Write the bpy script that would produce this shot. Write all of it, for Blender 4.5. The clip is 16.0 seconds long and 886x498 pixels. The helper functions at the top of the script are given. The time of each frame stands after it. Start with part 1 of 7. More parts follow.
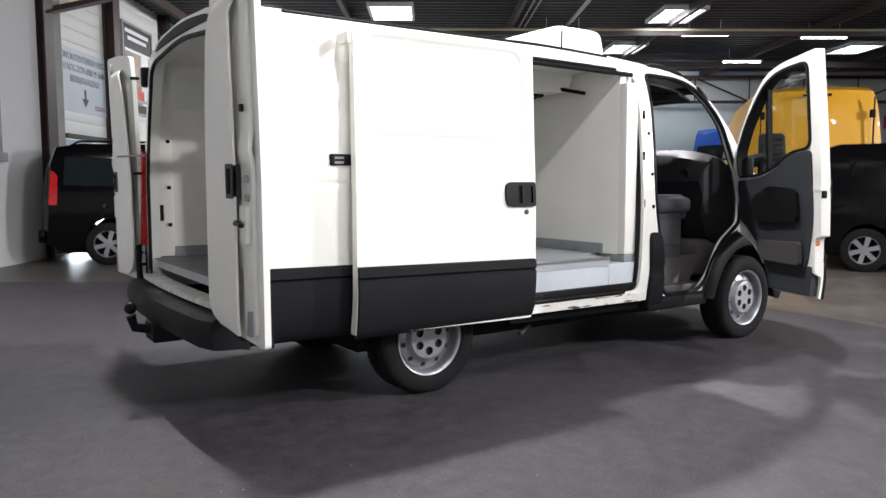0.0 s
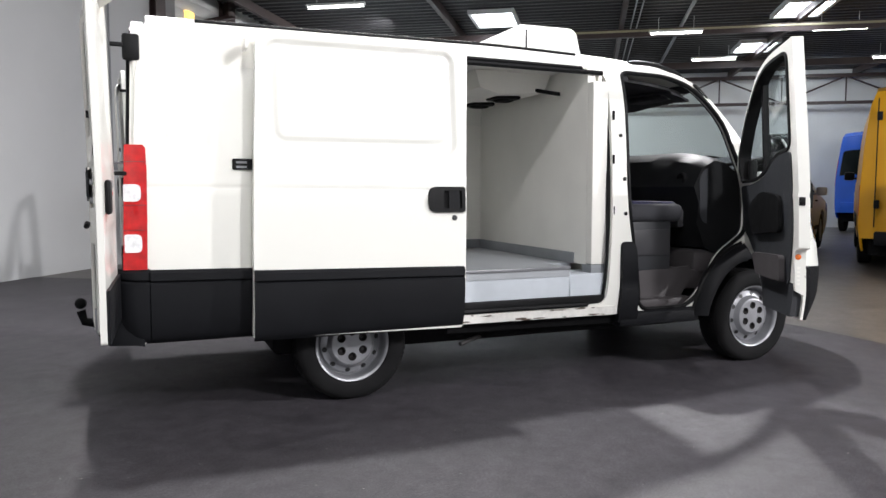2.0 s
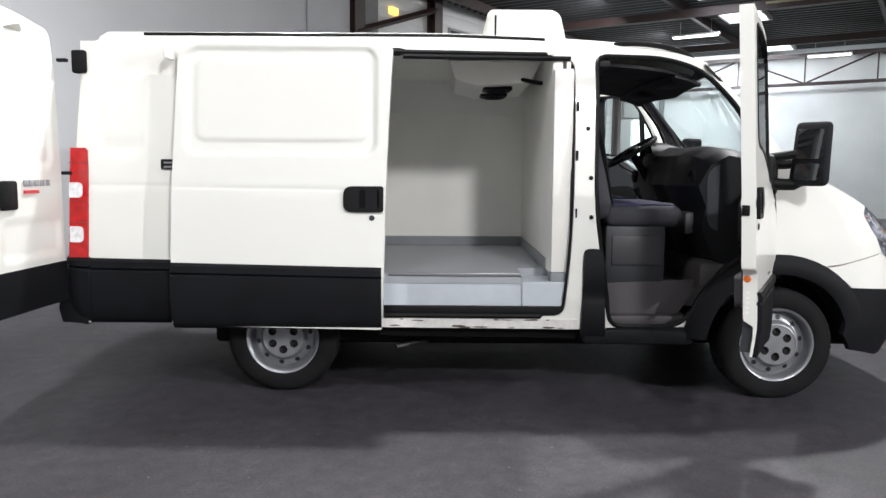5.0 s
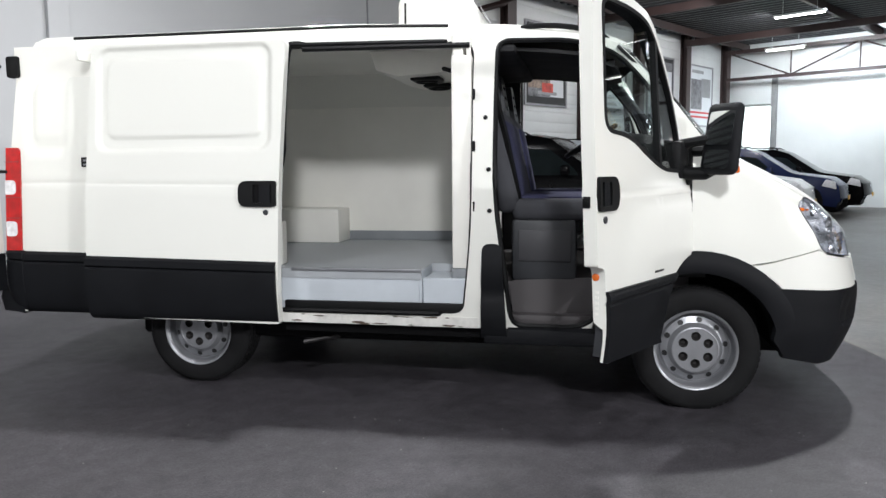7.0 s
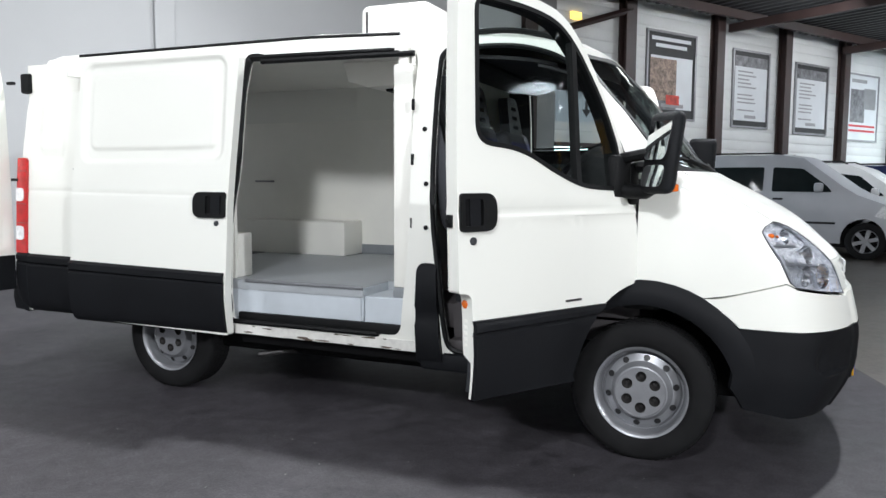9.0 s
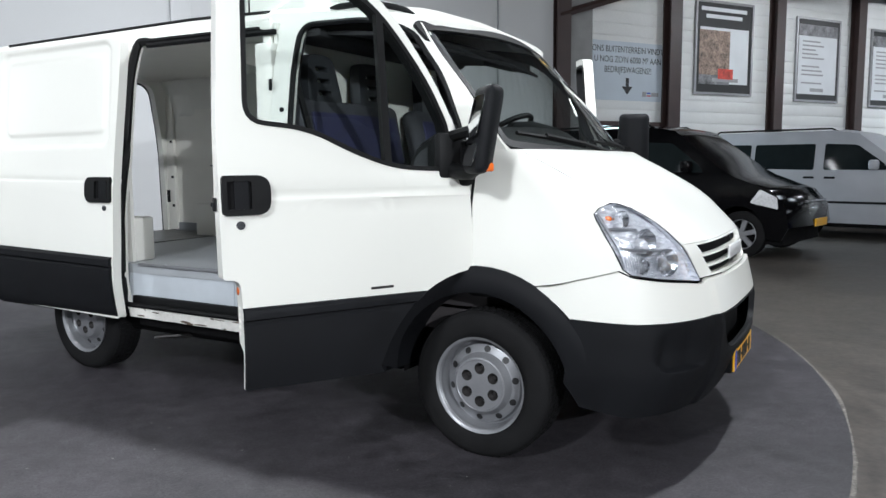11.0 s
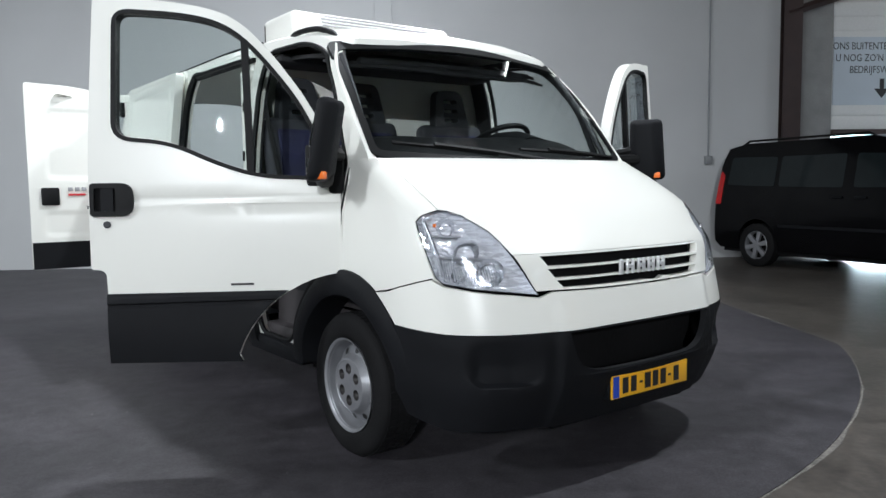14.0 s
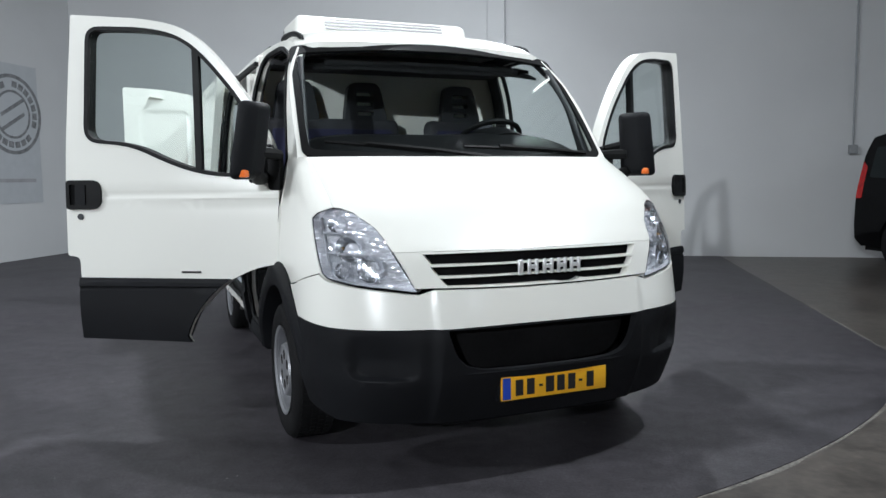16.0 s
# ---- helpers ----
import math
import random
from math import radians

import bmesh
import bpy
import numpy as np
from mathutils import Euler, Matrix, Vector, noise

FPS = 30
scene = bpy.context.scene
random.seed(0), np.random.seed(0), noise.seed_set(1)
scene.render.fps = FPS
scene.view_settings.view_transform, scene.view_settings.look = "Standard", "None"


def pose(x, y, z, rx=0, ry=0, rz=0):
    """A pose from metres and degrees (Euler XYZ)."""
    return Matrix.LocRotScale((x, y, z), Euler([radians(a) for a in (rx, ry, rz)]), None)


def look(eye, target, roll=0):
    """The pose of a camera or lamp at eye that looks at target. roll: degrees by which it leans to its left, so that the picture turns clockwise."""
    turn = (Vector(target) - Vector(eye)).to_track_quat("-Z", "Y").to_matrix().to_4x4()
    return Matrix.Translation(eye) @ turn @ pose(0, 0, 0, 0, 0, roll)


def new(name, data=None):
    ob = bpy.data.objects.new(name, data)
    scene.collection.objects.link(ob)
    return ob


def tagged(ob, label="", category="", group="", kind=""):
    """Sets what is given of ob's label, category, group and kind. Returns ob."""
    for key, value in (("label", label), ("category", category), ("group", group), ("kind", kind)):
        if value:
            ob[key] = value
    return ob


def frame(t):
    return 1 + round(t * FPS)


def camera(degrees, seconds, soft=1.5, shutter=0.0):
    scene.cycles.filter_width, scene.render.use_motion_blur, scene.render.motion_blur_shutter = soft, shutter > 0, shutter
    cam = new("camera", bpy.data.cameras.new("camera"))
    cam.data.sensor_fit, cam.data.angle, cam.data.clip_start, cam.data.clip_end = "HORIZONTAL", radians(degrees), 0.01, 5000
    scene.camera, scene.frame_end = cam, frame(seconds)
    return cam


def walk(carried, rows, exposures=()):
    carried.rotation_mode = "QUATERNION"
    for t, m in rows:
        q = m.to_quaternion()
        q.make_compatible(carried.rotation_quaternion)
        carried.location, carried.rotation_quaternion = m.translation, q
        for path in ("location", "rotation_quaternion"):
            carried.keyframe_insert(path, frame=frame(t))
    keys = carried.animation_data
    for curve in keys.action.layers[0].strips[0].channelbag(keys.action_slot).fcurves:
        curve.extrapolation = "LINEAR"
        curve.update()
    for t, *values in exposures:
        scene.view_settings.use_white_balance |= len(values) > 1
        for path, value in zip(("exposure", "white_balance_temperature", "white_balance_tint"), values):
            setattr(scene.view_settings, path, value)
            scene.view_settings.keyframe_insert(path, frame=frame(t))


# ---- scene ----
cam = camera(61.2, 16.0)
PATH = [
    (0, (-2.425, -4.609, 1.273), (-1.311, -2.957, 1.096), -0.1),
    (0.5, (-2.123, -4.772, 1.268), (-1.106, -3.059, 1.087), -0.2),
    (1, (-1.794, -4.924, 1.261), (-0.853, -3.167, 1.097), 0.2),
    (1.5, (-1.476, -5.062, 1.263), (-0.667, -3.239, 1.109), -0.1),
    (2, (-1.149, -5.177, 1.251), (-0.405, -3.327, 1.096), 0.0),
    (2.5, (-0.792, -5.277, 1.252), (-0.13, -3.397, 1.092), 0.2),
    (3, (-0.457, -5.359, 1.237), (0.099, -3.444, 1.088), 0.4),
    (3.2, (-0.334, -5.387, 1.24), (0.19, -3.463, 1.091), 0.2),
    (5.3, (1.252, -5.414, 1.366), (1.198, -3.426, 1.158), -0.2),
    (5.5, (1.415, -5.391, 1.361), (1.343, -3.403, 1.153), -0.7),
    (6, (1.725, -5.349, 1.355), (1.547, -3.366, 1.167), -0.8),
    (6.5, (2.036, -5.277, 1.369), (1.758, -3.306, 1.174), -0.7),
    (7, (2.371, -5.17, 1.344), (2.011, -3.215, 1.127), -0.5),
    (7.5, (2.672, -5.056, 1.363), (2.167, -3.131, 1.16), -0.9),
    (8, (2.934, -4.927, 1.349), (2.349, -3.027, 1.127), -0.6),
    (8.5, (3.22, -4.775, 1.343), (2.542, -2.903, 1.158), -0.4),
    (9, (3.493, -4.595, 1.34), (2.719, -2.759, 1.162), 0.3),
    (9.5, (3.767, -4.381, 1.342), (3.004, -2.54, 1.171), 0.1),
    (10, (4.001, -4.2, 1.335), (3.155, -2.395, 1.162), -0.9),
    (10.2, (4.099, -4.15, 1.337), (3.238, -2.355, 1.147), -0.6),
    (12.3, (5.211, -3.423, 1.298), (3.911, -1.915, 1.105), -1.1),
    (12.5, (5.313, -3.344, 1.292), (3.974, -1.869, 1.109), -0.9),
    (13, (5.574, -3.15, 1.283), (4.142, -1.766, 1.099), -0.9),
    (13.5, (5.824, -2.918, 1.265), (4.298, -1.638, 1.089), -0.9),
    (14, (6.07, -2.678, 1.261), (4.47, -1.489, 1.097), -0.7),
    (14.5, (6.288, -2.417, 1.273), (4.616, -1.333, 1.102), -0.7),
    (15, (6.461, -2.179, 1.272), (4.72, -1.211, 1.097), -0.9),
    (15.5, (6.62, -1.955, 1.294), (4.826, -1.091, 1.107), -0.7),
    (16, (6.741, -1.644, 1.287), (4.902, -0.879, 1.1), -0.6),
]
walk(cam, [(t, look(eye, target, roll)) for t, eye, target, roll in PATH],
     [(0, 0.50, 6290, 12), (3, 0.20, 6240, 11.5), (5.5, 0.1, 6210, 10.5), (8, 0.06, 6090, 8.5), (10, 0.22, 5970, 7.5), (12.5, -0.08, 5900, 7), (16, -0.25, 5850, 6)])

# ---- light: added unseen hall lights, daylight through roof lights and the far door ----
world = bpy.data.worlds.new("hall_air")
scene.world = world
world.use_nodes = True
world.node_tree.nodes["Background"].inputs[0].default_value = (0.80, 0.88, 1.0, 1)
world.node_tree.nodes["Background"].inputs[1].default_value = 0.25
scene.view_settings.exposure = 0.0


def lamp(name, eye, target, watts, size, colour=(1.0, 0.97, 0.95)):
    data = bpy.data.lights.new(name, "AREA")
    data.energy, data.color, data.size = watts, colour, size
    data.shape = "DISK"
    ob = new(name, data)
    ob.matrix_basis = look(eye, target)
    return ob


HALL = pose(-1.58, 8.70, 0, 0, 0, 57)


def in_hall(x, y, z):
    return tuple(HALL @ Vector((x, y, z)))


lamp("flood_lamp_rear", (-0.9, 3.1, 5.1), (-1.4, -0.8, 0.0), 150, 0.2)
lamp("flood_lamp_above", (0.7, 0.3, 5.2), (0.4, -1.6, 0.0), 240, 0.2)
lamp("flood_lamp_front", (4.7, 2.0, 5.1), (1.6, -1.8, 0.0), 250, 0.2)
# added fill light without a fixture, lifts the floor beside the van
fill = lamp("fill_light_aisle", (-0.7, -4.8, 5.15), (-0.7, -4.5, 0.0), 130, 1.25)
fill.data.shape, fill.data.size_y = "RECTANGLE", 0.3
side = lamp("flood_lamp_side", (3.9, -3.9, 5.1), (0.6, -0.9, 1.1), 32, 1.2)
side.data.shape, side.data.size_y = "RECTANGLE", 0.05
lamp("flood_lamp_aisle", (3.5, -8.6, 5.05), (0.9, -0.8, 1.1), 410, 0.7)
# unseen lights added to brighten the nose, rear, walls and far end
lamp("fill_light_nose", (11.5, -7.5, 3.8), (2.9, -1.0, 1.1), 690, 0.16)
lamp("fill_light_back", (-4.6, -1.2, 5.0), (-1.3, -0.3, 1.2), 4, 0.4)
lamp("fill_light_wall", in_hall(-5.5, -3.6, 5.0), in_hall(-5.5, 0.0, 2.6), 44, 0.5)
lamp("fill_light_wall", in_hall(6.5, -3.4, 5.0), in_hall(6.5, 0.0, 2.4), 60, 0.5)
lamp("fill_light_wall", in_hall(11.5, -3.4, 5.0), in_hall(11.5, 0.0, 2.4), 70, 0.5)
for y in (-3.5, -9.0, -15.0):
    lamp("fill_light_far", in_hall(13.4, y, 5.0), in_hall(16.5, y, 1.0), 230 if y > -5 else 42, 0.8, (0.93, 0.98, 1.0))

day = bpy.data.lights.new("loading_door_daylight", "AREA")
day.energy, day.color, day.shape, day.size, day.size_y = 160, (0.86, 0.95, 1.0), "RECTANGLE", 1.4, 1.9
new("loading_door_daylight", day).matrix_basis = look(in_hall(2.95, 0.30, 1.05), in_hall(2.95, -2.0, 0.3))

# ---- materials ----
def material(name, colour, rough=0.5, metal=0.0, vary=0.12, scale=6.0, bump=0.0, bump_scale=60.0, coat=0.0, spec=0.5, fine=0.0, gloss=0.25):
    """Principled surface with wear at two scales."""
    m = bpy.data.materials.new(name)
    m.use_nodes = True
    nt = m.node_tree
    n, ln = nt.nodes, nt.links
    p = n["Principled BSDF"]
    p.inputs["Metallic"].default_value = metal
    p.inputs["Coat Weight"].default_value = coat
    p.inputs["Coat Roughness"].default_value = 0.06
    p.inputs["Specular IOR Level"].default_value = spec
    tc = n.new("ShaderNodeTexCoord")
    big = n.new("ShaderNodeTexNoise")
    big.inputs["Scale"].default_value, big.inputs["Detail"].default_value = scale, 5
    ln.new(tc.outputs["Object"], big.inputs["Vector"])
    small = n.new("ShaderNodeTexNoise")
    small.inputs["Scale"].default_value, small.inputs["Detail"].default_value = bump_scale, 4
    ln.new(tc.outputs["Object"], small.inputs["Vector"])
    mix = n.new("ShaderNodeMath")
    mix.operation = "MULTIPLY_ADD"
    ln.new(small.outputs["Fac"], mix.inputs[0])
    mix.inputs[1].default_value = fine
    ln.new(big.outputs["Fac"], mix.inputs[2])
    ramp = n.new("ShaderNodeMapRange")
    ramp.inputs["From Min"].default_value, ramp.inputs["From Max"].default_value = 0.3 + 0.5 * fine - 0.2 * fine, 0.7 + 0.5 * fine + 0.2 * fine
    ramp.inputs["To Min"].default_value, ramp.inputs["To Max"].default_value = 1 - vary, 1 + vary
    ln.new(mix.outputs[0], ramp.inputs["Value"])
    tint = n.new("ShaderNodeVectorMath")
    tint.operation = "SCALE"
    tint.inputs[0].default_value = colour
    ln.new(ramp.outputs[0], tint.inputs["Scale"])
    ln.new(tint.outputs[0], p.inputs["Base Color"])
    rr = n.new("ShaderNodeMapRange")
    rr.inputs["To Min"].default_value, rr.inputs["To Max"].default_value = max(0.02, rough - gloss * rough), min(1.0, rough + gloss * rough)
    ln.new(big.outputs["Fac"], rr.inputs["Value"])
    ln.new(rr.outputs[0], p.inputs["Roughness"])
    if bump:
        b = n.new("ShaderNodeBump")
        b.inputs["Strength"].default_value, b.inputs["Distance"].default_value = 1.0, bump
        ln.new(small.outputs["Fac"], b.inputs["Height"])
        ln.new(b.outputs[0], p.inputs["Normal"])
    return m


def mottle(m, scale, amount, stretch=(1, 1, 1)):
    """Adds a middle scale of stains to a material's colour and gloss."""
    n, ln = m.node_tree.nodes, m.node_tree.links
    p = n["Principled BSDF"]
    old = p.inputs["Base Color"].links[0].from_socket
    tc = n.new("ShaderNodeTexCoord")
    mp = n.new("ShaderNodeMapping")
    mp.inputs["Scale"].default_value = stretch
    ln.new(tc.outputs["Object"], mp.inputs["Vector"])
    noise = n.new("ShaderNodeTexNoise")
    noise.inputs["Scale"].default_value, noise.inputs["Detail"].default_value, noise.inputs["Roughness"].default_value = scale, 8, 0.7
    ln.new(mp.outputs[0], noise.inputs["Vector"])
    rg = n.new("ShaderNodeMapRange")
    rg.inputs["From Min"].default_value, rg.inputs["From Max"].default_value = 0.35, 0.68
    rg.inputs["To Min"].default_value, rg.inputs["To Max"].default_value = 1 - amount, 1 + amount
    ln.new(noise.outputs["Fac"], rg.inputs["Value"])
    sc = n.new("ShaderNodeVectorMath")
    sc.operation = "SCALE"
    ln.new(old, sc.inputs[0])
    ln.new(rg.outputs[0], sc.inputs["Scale"])
    ln.new(sc.outputs[0], p.inputs["Base Color"])
    return m


def glow(name, colour, strength):
    m = bpy.data.materials.new(name)
    m.use_nodes = True
    p = m.node_tree.nodes["Principled BSDF"]
    p.inputs["Base Color"].default_value = (*colour, 1)
    p.inputs["Emission Color"].default_value = (*colour, 1)
    p.inputs["Emission Strength"].default_value = strength
    return m


def glass(name, colour=(0.9, 0.95, 0.93), rough=0.01, clear=0.85):
    """Thin pane: clear with real reflections."""
    m = bpy.data.materials.new(name)
    m.use_nodes = True
    nt = m.node_tree
    n, ln = nt.nodes, nt.links
    n.remove(n["Principled BSDF"])
    out = n["Material Output"]
    tr = n.new("ShaderNodeBsdfTransparent")
    tr.inputs[0].default_value = (*[c * clear for c in colour], 1)
    gl = n.new("ShaderNodeBsdfGlossy")
    gl.inputs["Roughness"].default_value = rough
    lw = n.new("ShaderNodeLayerWeight")
    lw.inputs[0].default_value = 0.5
    pw = n.new("ShaderNodeMath")
    pw.operation, pw.inputs[1].default_value = "POWER", 5.0
    ln.new(lw.outputs["Facing"], pw.inputs[0])
    fr = n.new("ShaderNodeMath")
    fr.operation, fr.inputs[1].default_value, fr.inputs[2].default_value = "MULTIPLY_ADD", 0.9, 0.035
    ln.new(pw.outputs[0], fr.inputs[0])
    mx = n.new("ShaderNodeMixShader")
    ln.new(fr.outputs[0], mx.inputs[0])
    ln.new(tr.outputs[0], mx.inputs[1])
    ln.new(gl.outputs[0], mx.inputs[2])
    ln.new(mx.outputs[0], out.inputs[0])
    return m


WHITE = material("white_van_paint", (0.76, 0.76, 0.71), 0.28, vary=0.008, scale=0.9, coat=0.35, bump_scale=300, fine=0.1, gloss=0.04)
INNER = material("white_inner_liner", (0.82, 0.81, 0.755), 0.45, vary=0.04, scale=3.0, bump=0.0004, bump_scale=180, fine=0.2)
CLAD = material("black_textured_plastic", (0.0065, 0.007, 0.0085), 0.6, vary=0.25, scale=4.0, bump=0.0006, bump_scale=700, fine=0.3, spec=0.16)
RUBBER = material("black_rubber", (0.010, 0.010, 0.0105), 0.75, vary=0.3, scale=9.0, bump=0.0008, bump_scale=160, fine=0.4, spec=0.1)
SEAL = material("black_door_seal", (0.005, 0.0052, 0.0056), 0.55, vary=0.2, spec=0.18)
STEEL = material("silver_painted_steel", (0.27, 0.275, 0.29), 0.38, 0.55, vary=0.10, scale=14, bump_scale=120, fine=0.3)
CHROME = material("bright_chrome", (0.86, 0.87, 0.89), 0.16, 1.0, vary=0.03)
DARK = material("dark_underbody", (0.006, 0.006, 0.0065), 0.85, vary=0.4, scale=7, bump=0.002, bump_scale=50, fine=0.4, spec=0.1)
GREYP = material("grey_cab_plastic", (0.026, 0.028, 0.032), 0.55, vary=0.12, scale=5, bump=0.0004, bump_scale=500, fine=0.3)
MIDP = material("mid_grey_cab_plastic", (0.036, 0.036, 0.04), 0.55, vary=0.12, scale=5, bump=0.0004, bump_scale=500, fine=0.3)
CLOTH = material("dark_blue_seat_cloth", (0.017, 0.018, 0.054), 0.9, vary=0.3, scale=9, bump=0.001, bump_scale=420, fine=0.5)
CLOTHG = material("dark_grey_seat_cloth", (0.035, 0.036, 0.042), 0.9, vary=0.3, scale=9, bump=0.001, bump_scale=420, fine=0.5)
FLOORG = material("grey_cargo_floor", (0.36, 0.38, 0.40), 0.5, vary=0.10, scale=5, bump=0.0006, bump_scale=260, fine=0.4)
PILLAR = material("light_grey_cab_trim", (0.27, 0.275, 0.28), 0.6, vary=0.1, scale=6)
FOOT = material("dark_cab_floor_plastic", (0.052, 0.047, 0.049), 0.6, vary=0.15, scale=6, bump=0.0006, bump_scale=400, fine=0.4)
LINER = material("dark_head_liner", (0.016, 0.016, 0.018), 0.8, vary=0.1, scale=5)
COVE = material("grey_cargo_skirting", (0.22, 0.235, 0.25), 0.5, vary=0.10, scale=5)
RED = material("red_lamp_lens", (0.44, 0.003, 0.004), 0.16, vary=0.35, scale=22, coat=0.15, bump_scale=200, fine=0.3)
CLEARL = material("clear_lamp_lens", (0.85, 0.86, 0.88), 0.22, 0.25, vary=0.2, scale=40, coat=0.6)
BOWL = material("bright_lamp_bowl", (0.88, 0.89, 0.92), 0.14, 0.42, vary=0.12, scale=30, bump=0.004, bump_scale=55, fine=0.4)
def facets(m, scale, depth):
    """Moulded facets in a lamp's mirror."""
    n, ln = m.node_tree.nodes, m.node_tree.links
    tc, v, b = n.new("ShaderNodeTexCoord"), n.new("ShaderNodeTexVoronoi"), n.new("ShaderNodeBump")
    mp = n.new("ShaderNodeMapping")
    mp.inputs["Scale"].default_value = (1.0, 1.0, 2.6)
    v.inputs["Scale"].default_value = scale
    b.inputs["Strength"].default_value, b.inputs["Distance"].default_value = 1.0, depth
    ln.new(tc.outputs["Object"], mp.inputs["Vector"])
    ln.new(mp.outputs[0], v.inputs["Vector"])
    ln.new(v.outputs["Distance"], b.inputs["Height"])
    ln.new(b.outputs[0], n["Principled BSDF"].inputs["Normal"])
    return m


facets(BOWL, 24.0, 0.012)
# steel darkened in colour for the shade inside the wheel's bolt recesses
CUP = material("shaded_steel_cup", (0.028, 0.026, 0.026), 0.5, 0.3, vary=0.1)
BADGE = material("bright_badge_metal", (0.78, 0.79, 0.80), 0.3, 0.5, vary=0.05)
STAMPC = material("dark_grey_stamp_print", (0.16, 0.165, 0.17), 0.5, vary=0.6, scale=14, fine=0.6)
ORANGE = material("orange_lamp_lens", (0.75, 0.16, 0.02), 0.2, vary=0.1, coat=0.5)
YPLATE = material("yellow_plate", (0.80, 0.42, 0.015), 0.4, vary=0.05)
BLUE = material("plate_blue", (0.02, 0.06, 0.42), 0.4, vary=0.05)
BLACKP = material("black_print", (0.012, 0.012, 0.013), 0.5, vary=0.1)
REDP = material("red_print", (0.55, 0.03, 0.04), 0.5, vary=0.1)
GREYPR = material("grey_print", (0.30, 0.30, 0.31), 0.5, vary=0.1)
PANE = glass("clear_pane", (0.93, 0.97, 0.96), clear=0.95)
LENS = glass("lamp_cover", (0.97, 0.98, 1.0), clear=0.99)
MIRROR = material("mirror_glass", (0.85, 0.87, 0.88), 0.02, 1.0, vary=0.01)

# ---- mesh tools ----
def shade(bm, limit=38):
    cos = math.cos(radians(limit))
    for fc in bm.faces:
        fc.smooth = True
    for e in bm.edges:
        if len(e.link_faces) == 2 and e.link_faces[0].normal.dot(e.link_faces[1].normal) < cos:
            e.smooth = False


def part(name, bm, mat, parent, label="", category="", kind=""):
    """One bmesh as one mesh object under a thing or a part."""
    bm.normal_update()
    shade(bm)
    me = bpy.data.meshes.new(name)
    bm.to_mesh(me)
    bm.free()
    for mt in mat if isinstance(mat, (list, tuple)) else (mat,):
        me.materials.append(mt)
    ob = new(name, me)
    if parent is not None:
        ob.parent = parent
    return tagged(ob, label, category, "", kind)


def thing(name, label, category, group="", kind=""):
    return tagged(new(name), label, category, group, kind)


def rounded(pts, n=5):
    """Polygon from (u, v, radius) corners."""
    out, k = [], len(pts)
    for i, q in enumerate(pts):
        u, v, r = (*q, 0)[:3]
        if r <= 0:
            out.append((u, v))
            continue
        p, a, b = Vector((u, v)), Vector(pts[i - 1][:2]), Vector(pts[(i + 1) % k][:2])
        da, db = (a - p), (b - p)
        ra, rb = min(r, da.length * 0.49), min(r, db.length * 0.49)
        s, e = p + da.normalized() * ra, p + db.normalized() * rb
        for j in range(n + 1):
            t = j / n
            w = s * (1 - t) ** 2 + p * 2 * t * (1 - t) + e * t * t
            out.append((w.x, w.y))
    return out


def sheet(bm, outer, holes, cu, cv, fn, off):
    """A curved plate: outline and holes in (u, v), cut along cu and cv, laid by fn(u, v), made thick by off."""
    tmp = bmesh.new()
    edges = []
    for loop in (outer, *holes):
        vs = [tmp.verts.new((u, v, 0)) for u, v in loop]
        edges += [tmp.edges.new((vs[i - 1], vs[i])) for i in range(len(vs))]
    bmesh.ops.triangle_fill(tmp, use_beauty=True, edges=edges, normal=(0, 0, 1))
    for axis, cuts in ((0, cu), (1, cv)):
        for c in cuts:
            co, no = [0, 0, 0], [0, 0, 0]
            co[axis], no[axis] = c, 1
            bmesh.ops.bisect_plane(tmp, geom=tmp.verts[:] + tmp.edges[:] + tmp.faces[:], dist=1e-5, plane_co=co, plane_no=no)
    front, back = {}, {}
    for v in tmp.verts:
        p = Vector(fn(v.co.x, v.co.y))
        d = Vector(off(v.co.x, v.co.y) if callable(off) else off)
        front[v], back[v] = bm.verts.new(p), bm.verts.new(p + d)
    made = []
    for fc in tmp.faces:
        made.append(bm.faces.new([front[v] for v in fc.verts]))
        made.append(bm.faces.new([back[v] for v in reversed(fc.verts)]))
    for e in tmp.edges:
        if len(e.link_faces) == 1:
            a, b = e.verts
            made.append(bm.faces.new([front[a], back[a], back[b], front[b]]))
    tmp.free()
    bmesh.ops.recalc_face_normals(bm, faces=made)
    return bm


def steps(a, b, d):
    n = max(1, int(abs(b - a) / d))
    return [a + (b - a) * i / n for i in range(1, n)]


def box(bm, x0, x1, y0, y1, z0, z1, bev=0.0, seg=2, m=None):
    r = bmesh.ops.create_cube(bm, size=1.0)
    vs = r["verts"]
    for v in vs:
        v.co = Vector(((x0 + x1) / 2 + v.co.x * (x1 - x0), (y0 + y1) / 2 + v.co.y * (y1 - y0), (z0 + z1) / 2 + v.co.z * (z1 - z0)))
    if bev:
        es = list({e for v in vs for e in v.link_edges})
        r2 = bmesh.ops.bevel(bm, geom=es, offset=bev, segments=seg, affect="EDGES", profile=0.5)
        vs = list({v for fc in r2["faces"] for v in fc.verts} | {v for v in vs if v.is_valid})
    if m is not None:
        bmesh.ops.transform(bm, matrix=m, verts=vs)
    return vs


